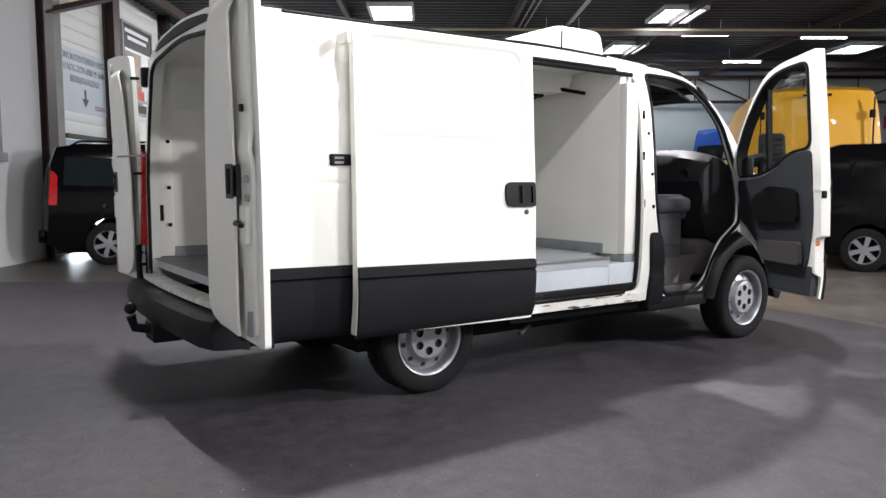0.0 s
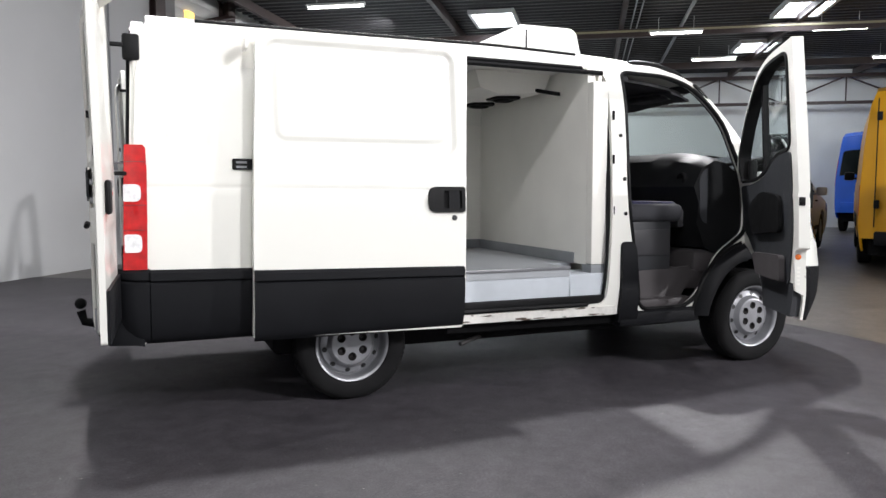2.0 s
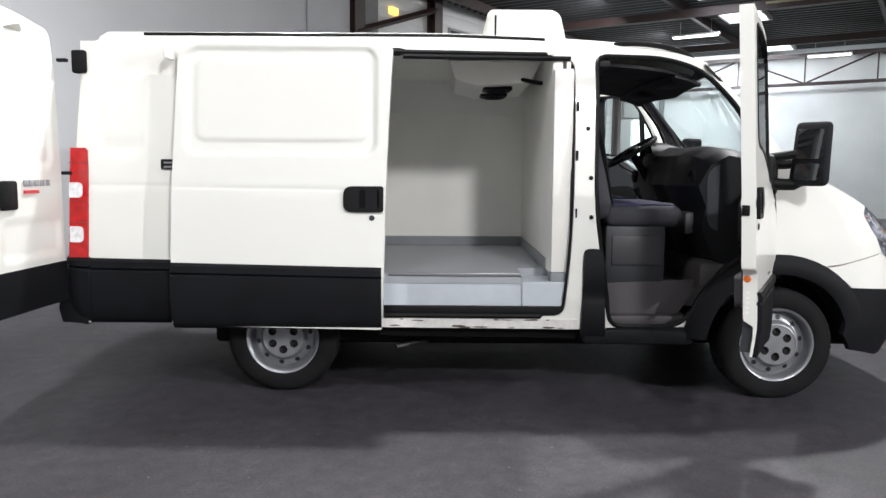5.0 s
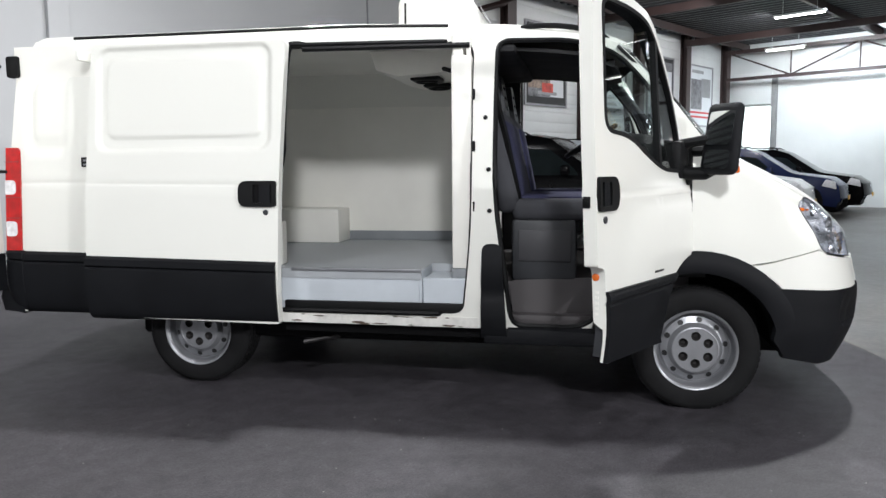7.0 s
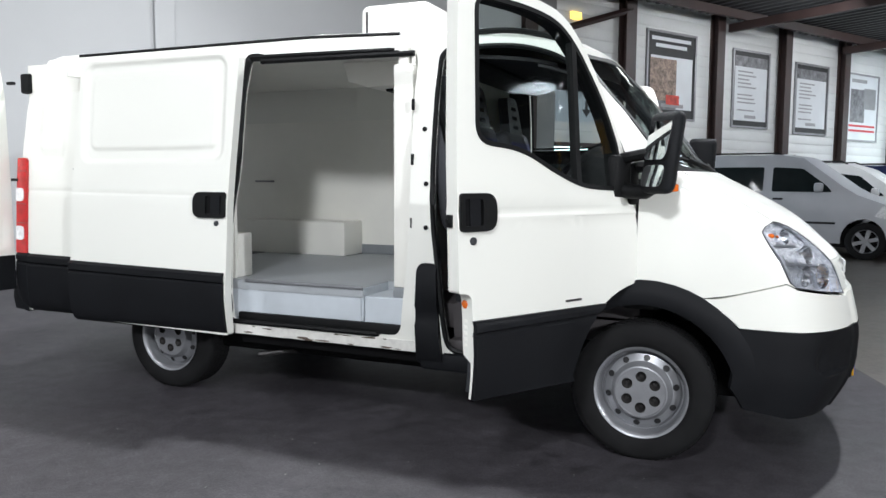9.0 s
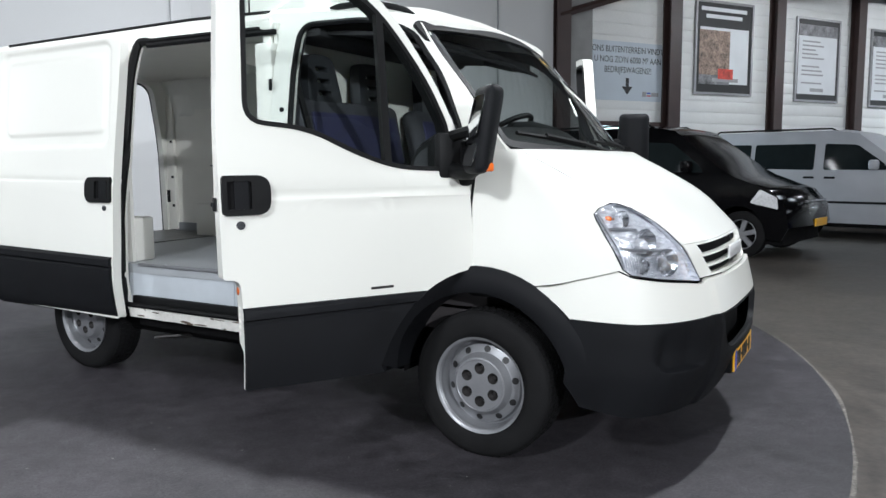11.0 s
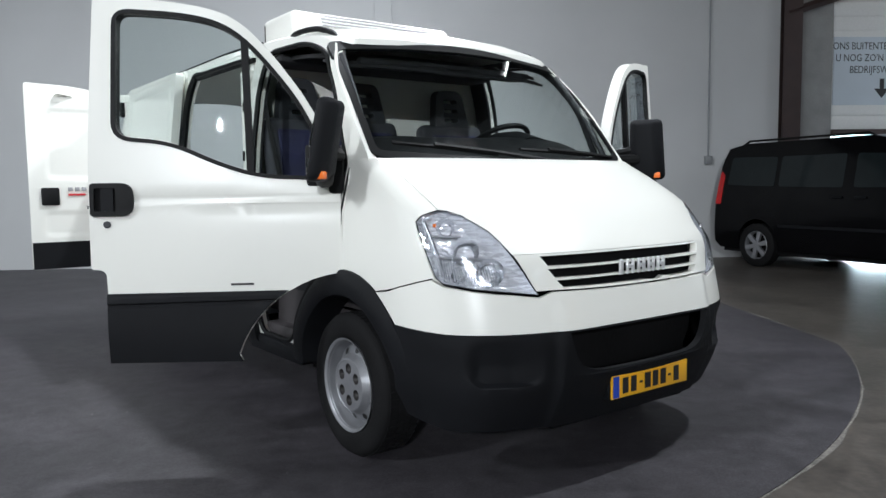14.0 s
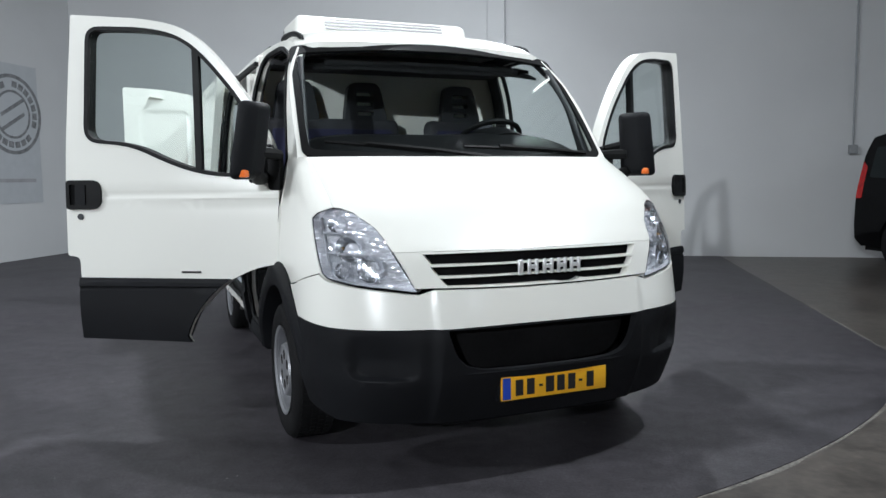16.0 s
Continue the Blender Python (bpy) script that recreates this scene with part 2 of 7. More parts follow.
def tube(bm, pts, r, seg=8, caps=True):
    """A round bar along points."""
    pts = [Vector(p) for p in pts]
    rings = []
    for i, p in enumerate(pts):
        d = (pts[min(i + 1, len(pts) - 1)] - pts[max(i - 1, 0)]).normalized()
        q = d.to_track_quat("Z", "Y")
        rr = r[i] if isinstance(r, (list, tuple)) else r
        rings.append([bm.verts.new(p + q @ Vector((rr * math.cos(a), rr * math.sin(a), 0))) for a in (2 * math.pi * k / seg for k in range(seg))])
    fs = []
    for a, b in zip(rings, rings[1:]):
        fs += [bm.faces.new((a[k], a[(k + 1) % seg], b[(k + 1) % seg], b[k])) for k in range(seg)]
    if caps:
        fs += [bm.faces.new(rings[0][::-1]), bm.faces.new(rings[-1])]
    bmesh.ops.recalc_face_normals(bm, faces=fs)
    return bm


def spin(bm, prof, seg=32, axis="Y", centre=(0, 0, 0)):
    """A turned body from (radius, along) points round an axis."""
    c, rings = Vector(centre), []
    for r, h in prof:
        ring = []
        for k in range(seg):
            a = 2 * math.pi * k / seg
            p = (r * math.cos(a), h, r * math.sin(a)) if axis == "Y" else ((h, r * math.cos(a), r * math.sin(a)) if axis == "X" else (r * math.cos(a), r * math.sin(a), h))
            ring.append(bm.verts.new(c + Vector(p)))
        rings.append(ring)
    fs = []
    for a, b in zip(rings, rings[1:]):
        fs += [bm.faces.new((a[k], a[(k + 1) % seg], b[(k + 1) % seg], b[k])) for k in range(seg)]
    bmesh.ops.recalc_face_normals(bm, faces=fs)
    return bm


def lerp(tab, x):
    """Piecewise-linear table, smoothed at its knots."""
    if x <= tab[0][0]:
        return tab[0][1]
    for (a, p), (b, q) in zip(tab, tab[1:]):
        if x <= b:
            return p + (q - p) * (x - a) / (b - a)
    return tab[-1][1]


def soft(tab, x, w):
    return (lerp(tab, x - w) + 2 * lerp(tab, x) + lerp(tab, x + w)) / 4


def letters(name, text, size, m, mat, parent, extrude=0.001, label="", align="CENTER", stretch=1.0):
    """Flat lettering in the built-in font, as a mesh."""
    cu = bpy.data.curves.new(name, "FONT")
    cu.body, cu.size, cu.extrude, cu.align_x, cu.align_y, cu.resolution_u = text, size, extrude, align, "CENTER", 3
    tmp = bpy.data.objects.new(name, cu)
    scene.collection.objects.link(tmp)
    dg = bpy.context.evaluated_depsgraph_get()
    me = bpy.data.meshes.new_from_object(tmp.evaluated_get(dg))
    bpy.data.objects.remove(tmp)
    me.transform(m @ Matrix.Diagonal((stretch, 1, 1, 1)))
    me.materials.clear()
    me.materials.append(mat)
    ob = new(name, me)
    if parent is not None:
        ob.parent = parent
    return tagged(ob, label)

# ---- the hall: its own axes run along the poster wall (x), into it (y) ----
FAR, LEFT, BACK, CEIL = 16.5, -13.4, -28.0, 5.35

CONCRETE = material("worn_concrete", (0.078, 0.069, 0.060), 0.40, vary=0.5, scale=0.9, bump=0.0012, bump_scale=22, fine=0.8)
CARPET = material("dark_grey_asphalt_coating", (0.042, 0.0385, 0.0445), 0.55, vary=0.50, scale=1.3, bump=0.002, bump_scale=130, fine=2.2, spec=0.5)
PALE = material("pale_grey_wall_paint", (0.52, 0.53, 0.535), 0.7, vary=0.07, scale=0.5, bump=0.0006, bump_scale=60, fine=0.3)
OFFW = material("white_wall_cladding", (0.70, 0.71, 0.70), 0.5, vary=0.10, scale=0.8, bump_scale=40, fine=0.4)
BROWN = material("dark_brown_steel_paint", (0.040, 0.024, 0.022), 0.5, vary=0.2, scale=3)
ROOFD = material("dark_corrugated_roof", (0.042, 0.042, 0.045), 0.55, 0.2, vary=0.25, scale=1.5)
GREYC = material("raw_concrete_pier", (0.25, 0.25, 0.25), 0.8, vary=0.2, scale=3, bump=0.002, bump_scale=40, fine=0.4)
TUBE = glow("lamp_tube", (1.0, 0.97, 0.90), 9.0)
SKYL = glow("roof_light_daylight", (0.93, 0.96, 1.0), 5.0)
mottle(CARPET, 9.0, 0.42)
mottle(CARPET, 75.0, 0.5)
mottle(CONCRETE, 5.0, 0.30)
CABLE = material("grey_conduit", (0.25, 0.26, 0.27), 0.5, vary=0.1)


def place(ob, m=None):
    ob.matrix_basis = HALL @ (m or Matrix())
    return ob


def slab(name, x0, x1, y0, y1, z0, z1, mat, label, category, bev=0.0, kind="structure"):
    bm = bmesh.new()
    box(bm, x0, x1, y0, y1, z0, z1, bev)
    return place(part(name, bm, mat, None, label, category, kind))


slab("ground", -60, 60, -60, 40, -0.30, -0.006, CONCRETE, "worn grey brown concrete hall floor", "floor")

# dark coated show floor: round towards the hall, carried straight on to the grey wall
RIM_C, RIM_R, RIM_X = (-7.54, -5.04), 5.95, -1.93
RIM = [(RIM_X, -0.004)] + [(RIM_X, -0.35 * i) for i in range(1, 20)]
RIM += [(max(LEFT + 0.004, RIM_C[0] + RIM_R * math.cos(radians(a))), RIM_C[1] + RIM_R * math.sin(radians(a))) for a in [-19.4 - 1.5 * i for i in range(105)]]
bm = bmesh.new()
sheet(bm, RIM + [(LEFT + 0.004, RIM_C[1]), (LEFT + 0.004, -0.004)], [], [], [], lambda x, y: (x, y, 0.0), (0, 0, -0.02))
place(part("show_floor", bm, CARPET, None, "dark grey coated show floor on the concrete", "floor", "structure"))
# pale crumbs and lint trodden onto the coating
rng = random.Random(7)
bm = bmesh.new()
for _ in range(110):
    x, y, r = rng.uniform(-2.6, 5.6), rng.uniform(-4.6, -1.25), rng.uniform(0.0025, 0.0065)
    q = HALL.inverted() @ Vector((x, y, 0))
    if math.hypot(q.x - RIM_C[0], q.y - RIM_C[1]) > RIM_R - 0.1:
        continue
    a0, lean = rng.uniform(0, 6.28), rng.uniform(0.5, 1.6)
    ring = [bm.verts.new((x + r * lean * math.cos(a0 + 1.257 * k) * rng.uniform(0.6, 1.2), y + r * math.sin(a0 + 1.257 * k) * rng.uniform(0.6, 1.2), 0.0002)) for k in range(5)]
    tip = bm.verts.new((x, y, 0.0002 + r * 0.6))
    for k in range(5):
        bm.faces.new((ring[k], ring[(k + 1) % 5], tip))
part("floor_crumbs", bm, material("pale_crumbs", (0.26, 0.245, 0.23), 0.9, vary=0.4, scale=3), None, "tiny pale crumbs and lint scattered on the dark floor", "debris", "stuff")

slab("wall_grey", LEFT, 1.22, 0.0, 0.25, -0.2, CEIL + 0.4, PALE, "pale grey painted smooth hall wall", "wall")
slab("wall_left", LEFT - 0.25, LEFT, BACK, 0.25, -0.2, CEIL + 0.4, PALE, "pale grey painted smooth hall wall", "wall")
slab("wall_back", LEFT - 0.25, FAR + 0.25, BACK - 0.25, BACK, -0.2, CEIL + 0.4, PALE, "pale grey painted smooth hall wall", "wall")
slab("concrete_pier", 1.54, 2.19, 0.05, 0.40, -0.1, CEIL + 0.3, GREYC, "raw grey concrete pier in the wall", "pier", 0.01)

# far wall
slab("wall_far", FAR, FAR + 0.25, BACK, -1.45, -0.2, CEIL + 0.4, OFFW, "white painted far hall wall", "wall")
slab("wall_far_top", FAR, FAR + 0.25, -1.45, 0.0, 3.3, CEIL + 0.4, OFFW, "white painted wall above the open door", "wall")
slab("wall_far_edge", FAR, FAR + 0.25, -0.4, 0.3, -0.2, 3.3, OFFW, "white painted wall beside the open door", "wall")
slab("backdrop", FAR + 2.0, FAR + 2.05, -9, 4, -0.2, 5, glow("daylight_beyond_door", (0.92, 1.0, 0.97), 2.2), "bright daylight outside the open door", "daylight")


slab("wall_door_jamb", 3.72, 4.03, 0.10, 0.25, -0.2, 2.09, OFFW, "white wall beside the open loading door", "wall")
slab("backdrop", 1.4, 4.8, 1.40, 1.45, -0.2, 3.2, glow("daylight_beyond_loading_door", (0.80, 1.0, 0.98), 3.0), "bright daylight outside the loading door", "daylight")


slab("door_post", FAR - 0.16, FAR - 0.002, -1.62, -1.46, 0.0, 4.25, GREYC, "grey steel post beside the open door", "post", 0.01)
slab("shutter_box", FAR - 0.10, FAR - 0.002, -1.44, -0.15, 3.36, 4.40, OFFW, "white shutter box above the open door", "shutter", 0.01)


def cladding(x0, x1):
    """Poster wall panel of horizontal ribbed boards."""
    root = part("wall_panel", box_mesh(x0, x1, 0.10, 0.25, -0.1 if x0 > 3 else 2.10, CEIL + 0.3), OFFW, None, "white horizontally ribbed wall cladding panel", "wall", "structure")
    place(root)
    return root


def box_mesh(*a, **k):
    bm = bmesh.new()
    box(bm, *a, **k)
    return bm


COLS = [1.22, 4.03, 7.17, 10.0, 12.9, 15.9]
BAYS = []
for a, b in zip(COLS, COLS[1:]):
    BAYS.append(cladding(a if a > 2 else 2.19, b))
BAYS.append(cladding(15.9, FAR + 0.2))
for i, a in enumerate(COLS):
    bm = bmesh.new()
    w = 0.32 if i < 2 else 0.28
    for y0, y1, x0, x1 in ((-0.14, -0.11, a, a + w), (0.06, 0.095, a, a + w), (-0.11, 0.06, a + w / 2 - 0.03, a + w / 2 + 0.03)):
        box(bm, x0, x1, y0, y1, 0, CEIL, 0.004, 1)
    place(part("steel_column", bm, BROWN, None, "dark brown painted steel wall column", "column", "structure"))
    bm = bmesh.new()
    box(bm, a - 0.02, a + w + 0.02, -0.16, -0.02, 0.0, 0.02)

# roof: dark corrugated sheet over purlins
bm = bmesh.new()
n = int((FAR - LEFT + 1) / 0.30)
prev = None
for i in range(n + 1):
    x = LEFT - 0.3 + 0.30 * i
    for dx, dz in ((0.0, 0.0), (0.10, 0.0), (0.14, 0.06), (0.26, 0.06)):
        cur = [bm.verts.new((x + dx, y, CEIL + dz)) for y in (BACK - 0.2, 0.3)]
        if prev:
            bm.faces.new((prev[0], prev[1], cur[1], cur[0]))
        prev = cur
place(part("ceiling", bm, ROOFD, None, "dark grey corrugated steel hall roof", "ceiling", "structure"))
slab("roof_cover", LEFT - 0.3, FAR + 0.3, BACK - 0.2, 0.3, CEIL + 0.10, CEIL + 0.14, ROOFD, "dark roof deck above the corrugated sheet", "roof")
for k, y in enumerate((-0.6, -4.6, -8.6, -12.6, -16.6, -20.6, -24.6)):
    bm = bmesh.new()
    box(bm, LEFT, FAR, y - 0.05, y + 0.05, CEIL - 0.20, CEIL - 0.005)
    place(part("purlin", bm, BROWN, None, "dark brown steel roof purlin", "beam", "structure"))


def truss(x):
    """Lattice girder across the hall."""
    bm = bmesh.new()
    box(bm, x - 0.05, x + 0.05, BACK, -0.1, CEIL - 0.34, CEIL - 0.22)
    box(bm, x - 0.05, x + 0.05, BACK, -0.1, CEIL - 1.22, CEIL - 1.12)
    y, up = -0.2, True
    while y > BACK + 2.2:
        a, b = (CEIL - 0.30, CEIL - 1.15) if up else (CEIL - 1.15, CEIL - 0.30)
        tube(bm, [(x, y, a), (x, y - 2.0, b)], 0.03, 6)
        tube(bm, [(x, y - 2.0, CEIL - 1.15), (x, y - 2.0, CEIL - 0.30)], 0.025, 6)
        y, up = y - 2.0, not up
    return place(part("roof_truss", bm, BROWN, None, "dark brown lattice steel roof truss", "truss", "structure"))


truss(FAR - 0.6)
for x in (1.4, 7.6, 12.8):
    bm = bmesh.new()
    box(bm, x - 0.06, x + 0.06, BACK, -0.14, CEIL - 0.40, CEIL - 0.21)
    place(part("roof_beam", bm, BROWN, None, "dark brown steel roof beam", "beam", "structure"))


def skylight(x, y, lx=1.5, ly=1.0):
    root = thing("roof_light", "bright daylight roof light in the dark ceiling", "skylight", "roof lights", "structure")
    bm = bmesh.new()
    box(bm, -lx / 2, lx / 2, -ly / 2, ly / 2, CEIL - 0.025, CEIL - 0.012)
    part("diffuser", bm, SKYL, root, "glowing daylight panel")
    bm = bmesh.new()
    for s in (-1, 1):
        box(bm, -lx / 2 - 0.05, lx / 2 + 0.05, s * ly / 2 - 0.03, s * ly / 2 + 0.03, CEIL - 0.10, CEIL - 0.005)
        box(bm, s * lx / 2 - 0.03, s * lx / 2 + 0.03, -ly / 2, ly / 2, CEIL - 0.10, CEIL - 0.005)
    box(bm, -0.02, 0.02, -ly / 2, ly / 2, CEIL - 0.06, CEIL - 0.03)
    part("frame", bm, OFFW, root, "white frame")
    place(root, pose(x, y, 0))
    data = bpy.data.lights.new("roof_light_day", "AREA")
    data.energy, data.color, data.size = 30, (0.9, 0.95, 1.0), 1.2
    ob = new("roof_light_day", data)
    ob.matrix_basis = HALL @ pose(x, y, CEIL - 0.14)


for x, y in ((6.8, -12.5), (6.55, -5.65), (11.3, -12.4), (9.7, -5.6), (15.0, -5.4), (11.3, -19.4), (6.8, -19.4)):
    skylight(x, y)


def tube_lamp(x, y):
    root = thing("tube_lamp", "white fluorescent tube lamp under the roof, lit", "ceiling lamp", "tube lamps")
    bm = bmesh.new()
    box(bm, -0.05, 0.05, -0.62, 0.62, CEIL - 0.36, CEIL - 0.31, 0.006, 1)
    tube(bm, [(0, -0.4, CEIL - 0.31), (0, -0.4, CEIL + 0.08)], 0.006, 6)
    tube(bm, [(0, 0.4, CEIL - 0.31), (0, 0.4, CEIL + 0.08)], 0.006, 6)
    part("housing", bm, OFFW, root)
    bm = bmesh.new()
    tube(bm, [(0, -0.58, CEIL - 0.385), (0, 0.58, CEIL - 0.385)], 0.022, 8)
    part("tube", bm, TUBE, root, "glowing white tube")
    place(root, pose(x, y, 0))


for x, y in ((3.4, -2.8), (7.35, -9.85), (7.6, -13.5), (11.3, -11.3), (10.2, -4.3), (15.6, -2.1), (15.6, -6.9), (7.9, -16.7), (11.8, -16.2), (3.3, -8.5), (3.3, -14.5), (-2.5, -11.5), (-7.5, -8.5), (-7.5, -14.5), (-2.5, -5.5), (-2.5, -17.5)):
    tube_lamp(x, y)

# pale trunking that carries the tube lamps along the hall
TRUNK = material("pale_yellow_trunking", (0.34, 0.31, 0.20), 0.5, vary=0.15, scale=2)
bm = bmesh.new()
box(bm, 7.52, 7.58, BACK + 0.5, -6.5, CEIL - 0.29, CEIL - 0.24, 0.005, 1)
place(part("lamp_trunking", bm, TRUNK, None, "pale yellow lamp trunking under the roof", "trunking", "structure"))
# pipes along the roof
for y, r in ((-8.82, 0.018), (-8.96, 0.018), (-10.0, 0.045)):
    bm = bmesh.new()
    tube(bm, [(x, y, CEIL - 0.15) for x in (2.0, 6.0, 11.0, FAR - 0.05)], r, 8)
    place(part("roof_pipe", bm, CABLE, None, "grey steel pipe under the roof", "pipe", "structure"))

# conduit and switch box on the grey wall, duct strip
bm = bmesh.new()
tube(bm, [(-0.02, -0.03, 1.72), (-0.02, -0.03, CEIL)], 0.016, 8)
conduit = thing("wall_conduit", "grey conduit with a small switch box on the wall", "conduit")
part("pipe", bm, CABLE, conduit)
part("switch_box", box_mesh(-0.08, 0.04, -0.09, 0.0, 1.60, 1.74, bev=0.008), CABLE, conduit)
place(conduit)
bm = bmesh.new()
box(bm, -5.66, -5.38, -0.10, -0.002, 0, CEIL, 0.006, 1)
place(part("duct_strip", bm, PALE, None, "pale grey vertical duct casing on the wall", "duct", "structure"))

# ---- the white panel van: x ahead, rear axle at 0, front axle at 3.0 ----
SIDE = [(0.25, 0.92), (0.42, 0.955), (0.66, 0.985), (0.90, 0.975), (1.25, 0.962), (1.55, 0.942), (1.85, 0.905), (2.02, 0.86), (2.10, 0.82), (2.17, 0.76)]
ROOF = [(0.76, 2.17), (0.66, 2.215), (0.45, 2.245), (0.0, 2.26)]
DROP = [(1.0, 0.0), (1.6, 0.02), (2.0, 0.045), (2.25, 0.068), (2.42, 0.092), (2.55, 0.132), (2.68, 0.205), (3.2, 0.5)]
HUB, WHEEL_R = 0.335, 0.338


def drop(x):
    return soft(DROP, x, 0.08)


def half(z):
    return soft(SIDE, z, 0.05)


def taper(x, z):
    return 0.055 * min(1, max(0, (x - 2.45) / 0.6)) * min(1, max(0, (z - 1.15) / 0.25))


def bodyside(x, z):
    return half(z + min(0.15, drop(x))) - taper(x, z)


def trim_top(x):
    return 0.82 - 0.015 * x


def recess(x, z, x0, x1, z0, z1, r, deep, wide):
    """Depth of a pressed field with rounded corners."""
    cx, cz = (x0 + x1) / 2, (z0 + z1) / 2
    qx, qz = abs(x - cx) - (x1 - x0) / 2 + r, abs(z - cz) - (z1 - z0) / 2 + r
    d = math.hypot(max(qx, 0), max(qz, 0)) + min(max(qx, qz), 0) - r
    t = min(1, max(0, 0.5 - d / wide))
    return deep * t * t * (3 - 2 * t)


def crease(z, z0):
    return 0.008 * math.exp(-((z - z0) / 0.010) ** 2)


def arch(cx, cz, r, a0, a1, n=14):
    return [(cx + r * math.cos(radians(a0 + (a1 - a0) * i / n)), cz + r * math.sin(radians(a0 + (a1 - a0) * i / n))) for i in range(n + 1)]


# nose: plan curve of a rounded front, by height
NX = [(0.20, 3.30), (0.97, 3.30), (1.165, 3.31), (1.30, 3.13), (1.42, 2.93)]
NA = [(0.20, 0.54), (0.34, 0.62), (0.45, 0.665), (0.62, 0.675), (0.68, 0.665), (0.84, 0.625), (0.98, 0.590), (1.165, 0.385), (1.30, 0.33), (1.42, 0.29)]
NW = [(0.20, 0.92), (0.45, 0.965), (0.66, 0.975), (0.97, 0.965), (1.165, 0.945), (1.42, 0.90)]
NEXP, NEXW = 3.0, 2.9


def nose(p, z, grow=0.0):
    """Point of the front at p (0 ahead, 90 the left side, -90 the right side, beyond: along the side) and height z."""
    x0, a, w = soft(NX, z, 0.04), soft(NA, z, 0.03) + grow, soft(NW, z, 0.04) + grow
    s = 1 if p >= 0 else -1
    q = abs(p)
    if q > 90:
        return (x0 - (q - 90) * 0.02, s * w, z)
    t = radians(q)
    return (x0 + a * math.cos(t) ** (2 / NEXP), s * w * math.sin(t) ** (2 / NEXW), z)


def at_x(x, z, s=-1):
    x0, a = soft(NX, z, 0.04), soft(NA, z, 0.03)
    if x <= x0:
        return s * (90 + (x0 - x) / 0.02)
    return s * math.degrees(math.acos(min(1, ((x - x0) / a)) ** (NEXP / 2)))


def at_y(y, z):
    w = soft(NW, z, 0.04)
    return math.copysign(math.degrees(math.asin(min(1, abs(y) / w) ** (NEXW / 2))), y)


def inward(d):
    def off(p, z):
        x, y, _ = nose(p, z)
        v = Vector((3.0 - x, -y, 0))
        return v.normalized() * d
    return off


van = thing("delivery_van", "white refrigerated panel van with open doors and black lower cladding", "van")

OPEN_SLIDE = rounded([(0.57, 0.50, 0.03), (1.715, 0.50, 0.07), (1.76, 0.95, 0.2), (1.768, 1.5, 0.2), (1.768, 2.06, 0.10), (0.645, 2.075, 0.03), (0.632, 1.42, 0.08), (0.572, 1.10, 0.14)])
OPEN_FRONT = rounded([(1.99, 0.44, 0.08), (2.40, 0.44, 0.10), (2.52, 0.58, 0.05), (2.66, 0.80, 0.08), (2.90, 0.95, 0.06), (2.925, 1.36, 0.05), (2.765, 1.735, 0.1), (2.56, 1.972, 0.10), (2.32, 2.052, 0.12), (1.90, 2.058, 0.07), (1.89, 1.2, 0.3), (1.93, 0.9, 0.2)])


def side_shell(s):
    top = [(x, 2.17 - drop(x)) for x in [-1.10 + 0.1 * i for i in range(37)] if x < 2.52]
    outer = [(-1.20, 0.475), (-1.205, 0.84), (-1.185, 1.40), (-1.16, 1.85), (-1.12, 2.08)] + top + [(2.588, 2.010), (2.868, 1.69), (3.100, 1.39), (2.965, 1.24)]
    outer += arch(3.0, HUB, 0.53, 94, 168) + [(2.44, 0.40), (1.85, 0.42), (0.60, 0.43), (0.58, 0.475)]
    holes = [OPEN_FRONT] + ([OPEN_SLIDE] if s < 0 else [])
    def fn(x, z):
        y = bodyside(x, z)
        if x < 0.62:
            y -= recess(x, z, -1.07, -0.80, 1.46, 2.065, 0.05, 0.020, 0.03) - recess(x, z, -1.03, -0.80, 1.53, 2.0, 0.05, 0.012, 0.03)
            y -= 0.5 * crease(z, 1.268)
        return (x, s * y, z)
    bm = bmesh.new()
    sheet(bm, outer, holes, steps(-1.16, -0.7, 0.02) + steps(-0.7, 3.0, 0.12), sorted(steps(0.4, 2.15, 0.035) + [1.258, 1.268, 1.278, 2.12]), fn, (0, -s * 0.045, 0))
    return part("body_side", bm, WHITE, van, "white body side with door openings")


side_shell(-1)
side_shell(1)

# roof skin
bm = bmesh.new()
prof = [(-y, z) for y, z in ROOF] + [(y, z) for y, z in reversed(ROOF)][1:]
fine = []
for (a, b), (c, d) in zip(prof, prof[1:]):
    fine += [(a + (c - a) * i / 6, b + (d - b) * i / 6) for i in range(6)]
fine.append(prof[-1])


def roof_fn(x, q):
    k = (q + 1) / 2 * (len(fine) - 1)
    i = min(int(k), len(fine) - 2)
    y, z = [fine[i][j] + (fine[i + 1][j] - fine[i][j]) * (k - i) for j in (0, 1)]
    ribs = 0.006 * math.cos(y * 26) if abs(y) < 0.6 and -0.9 < x < 1.1 else 0.0
    return (x, y, z - drop(x) + ribs)


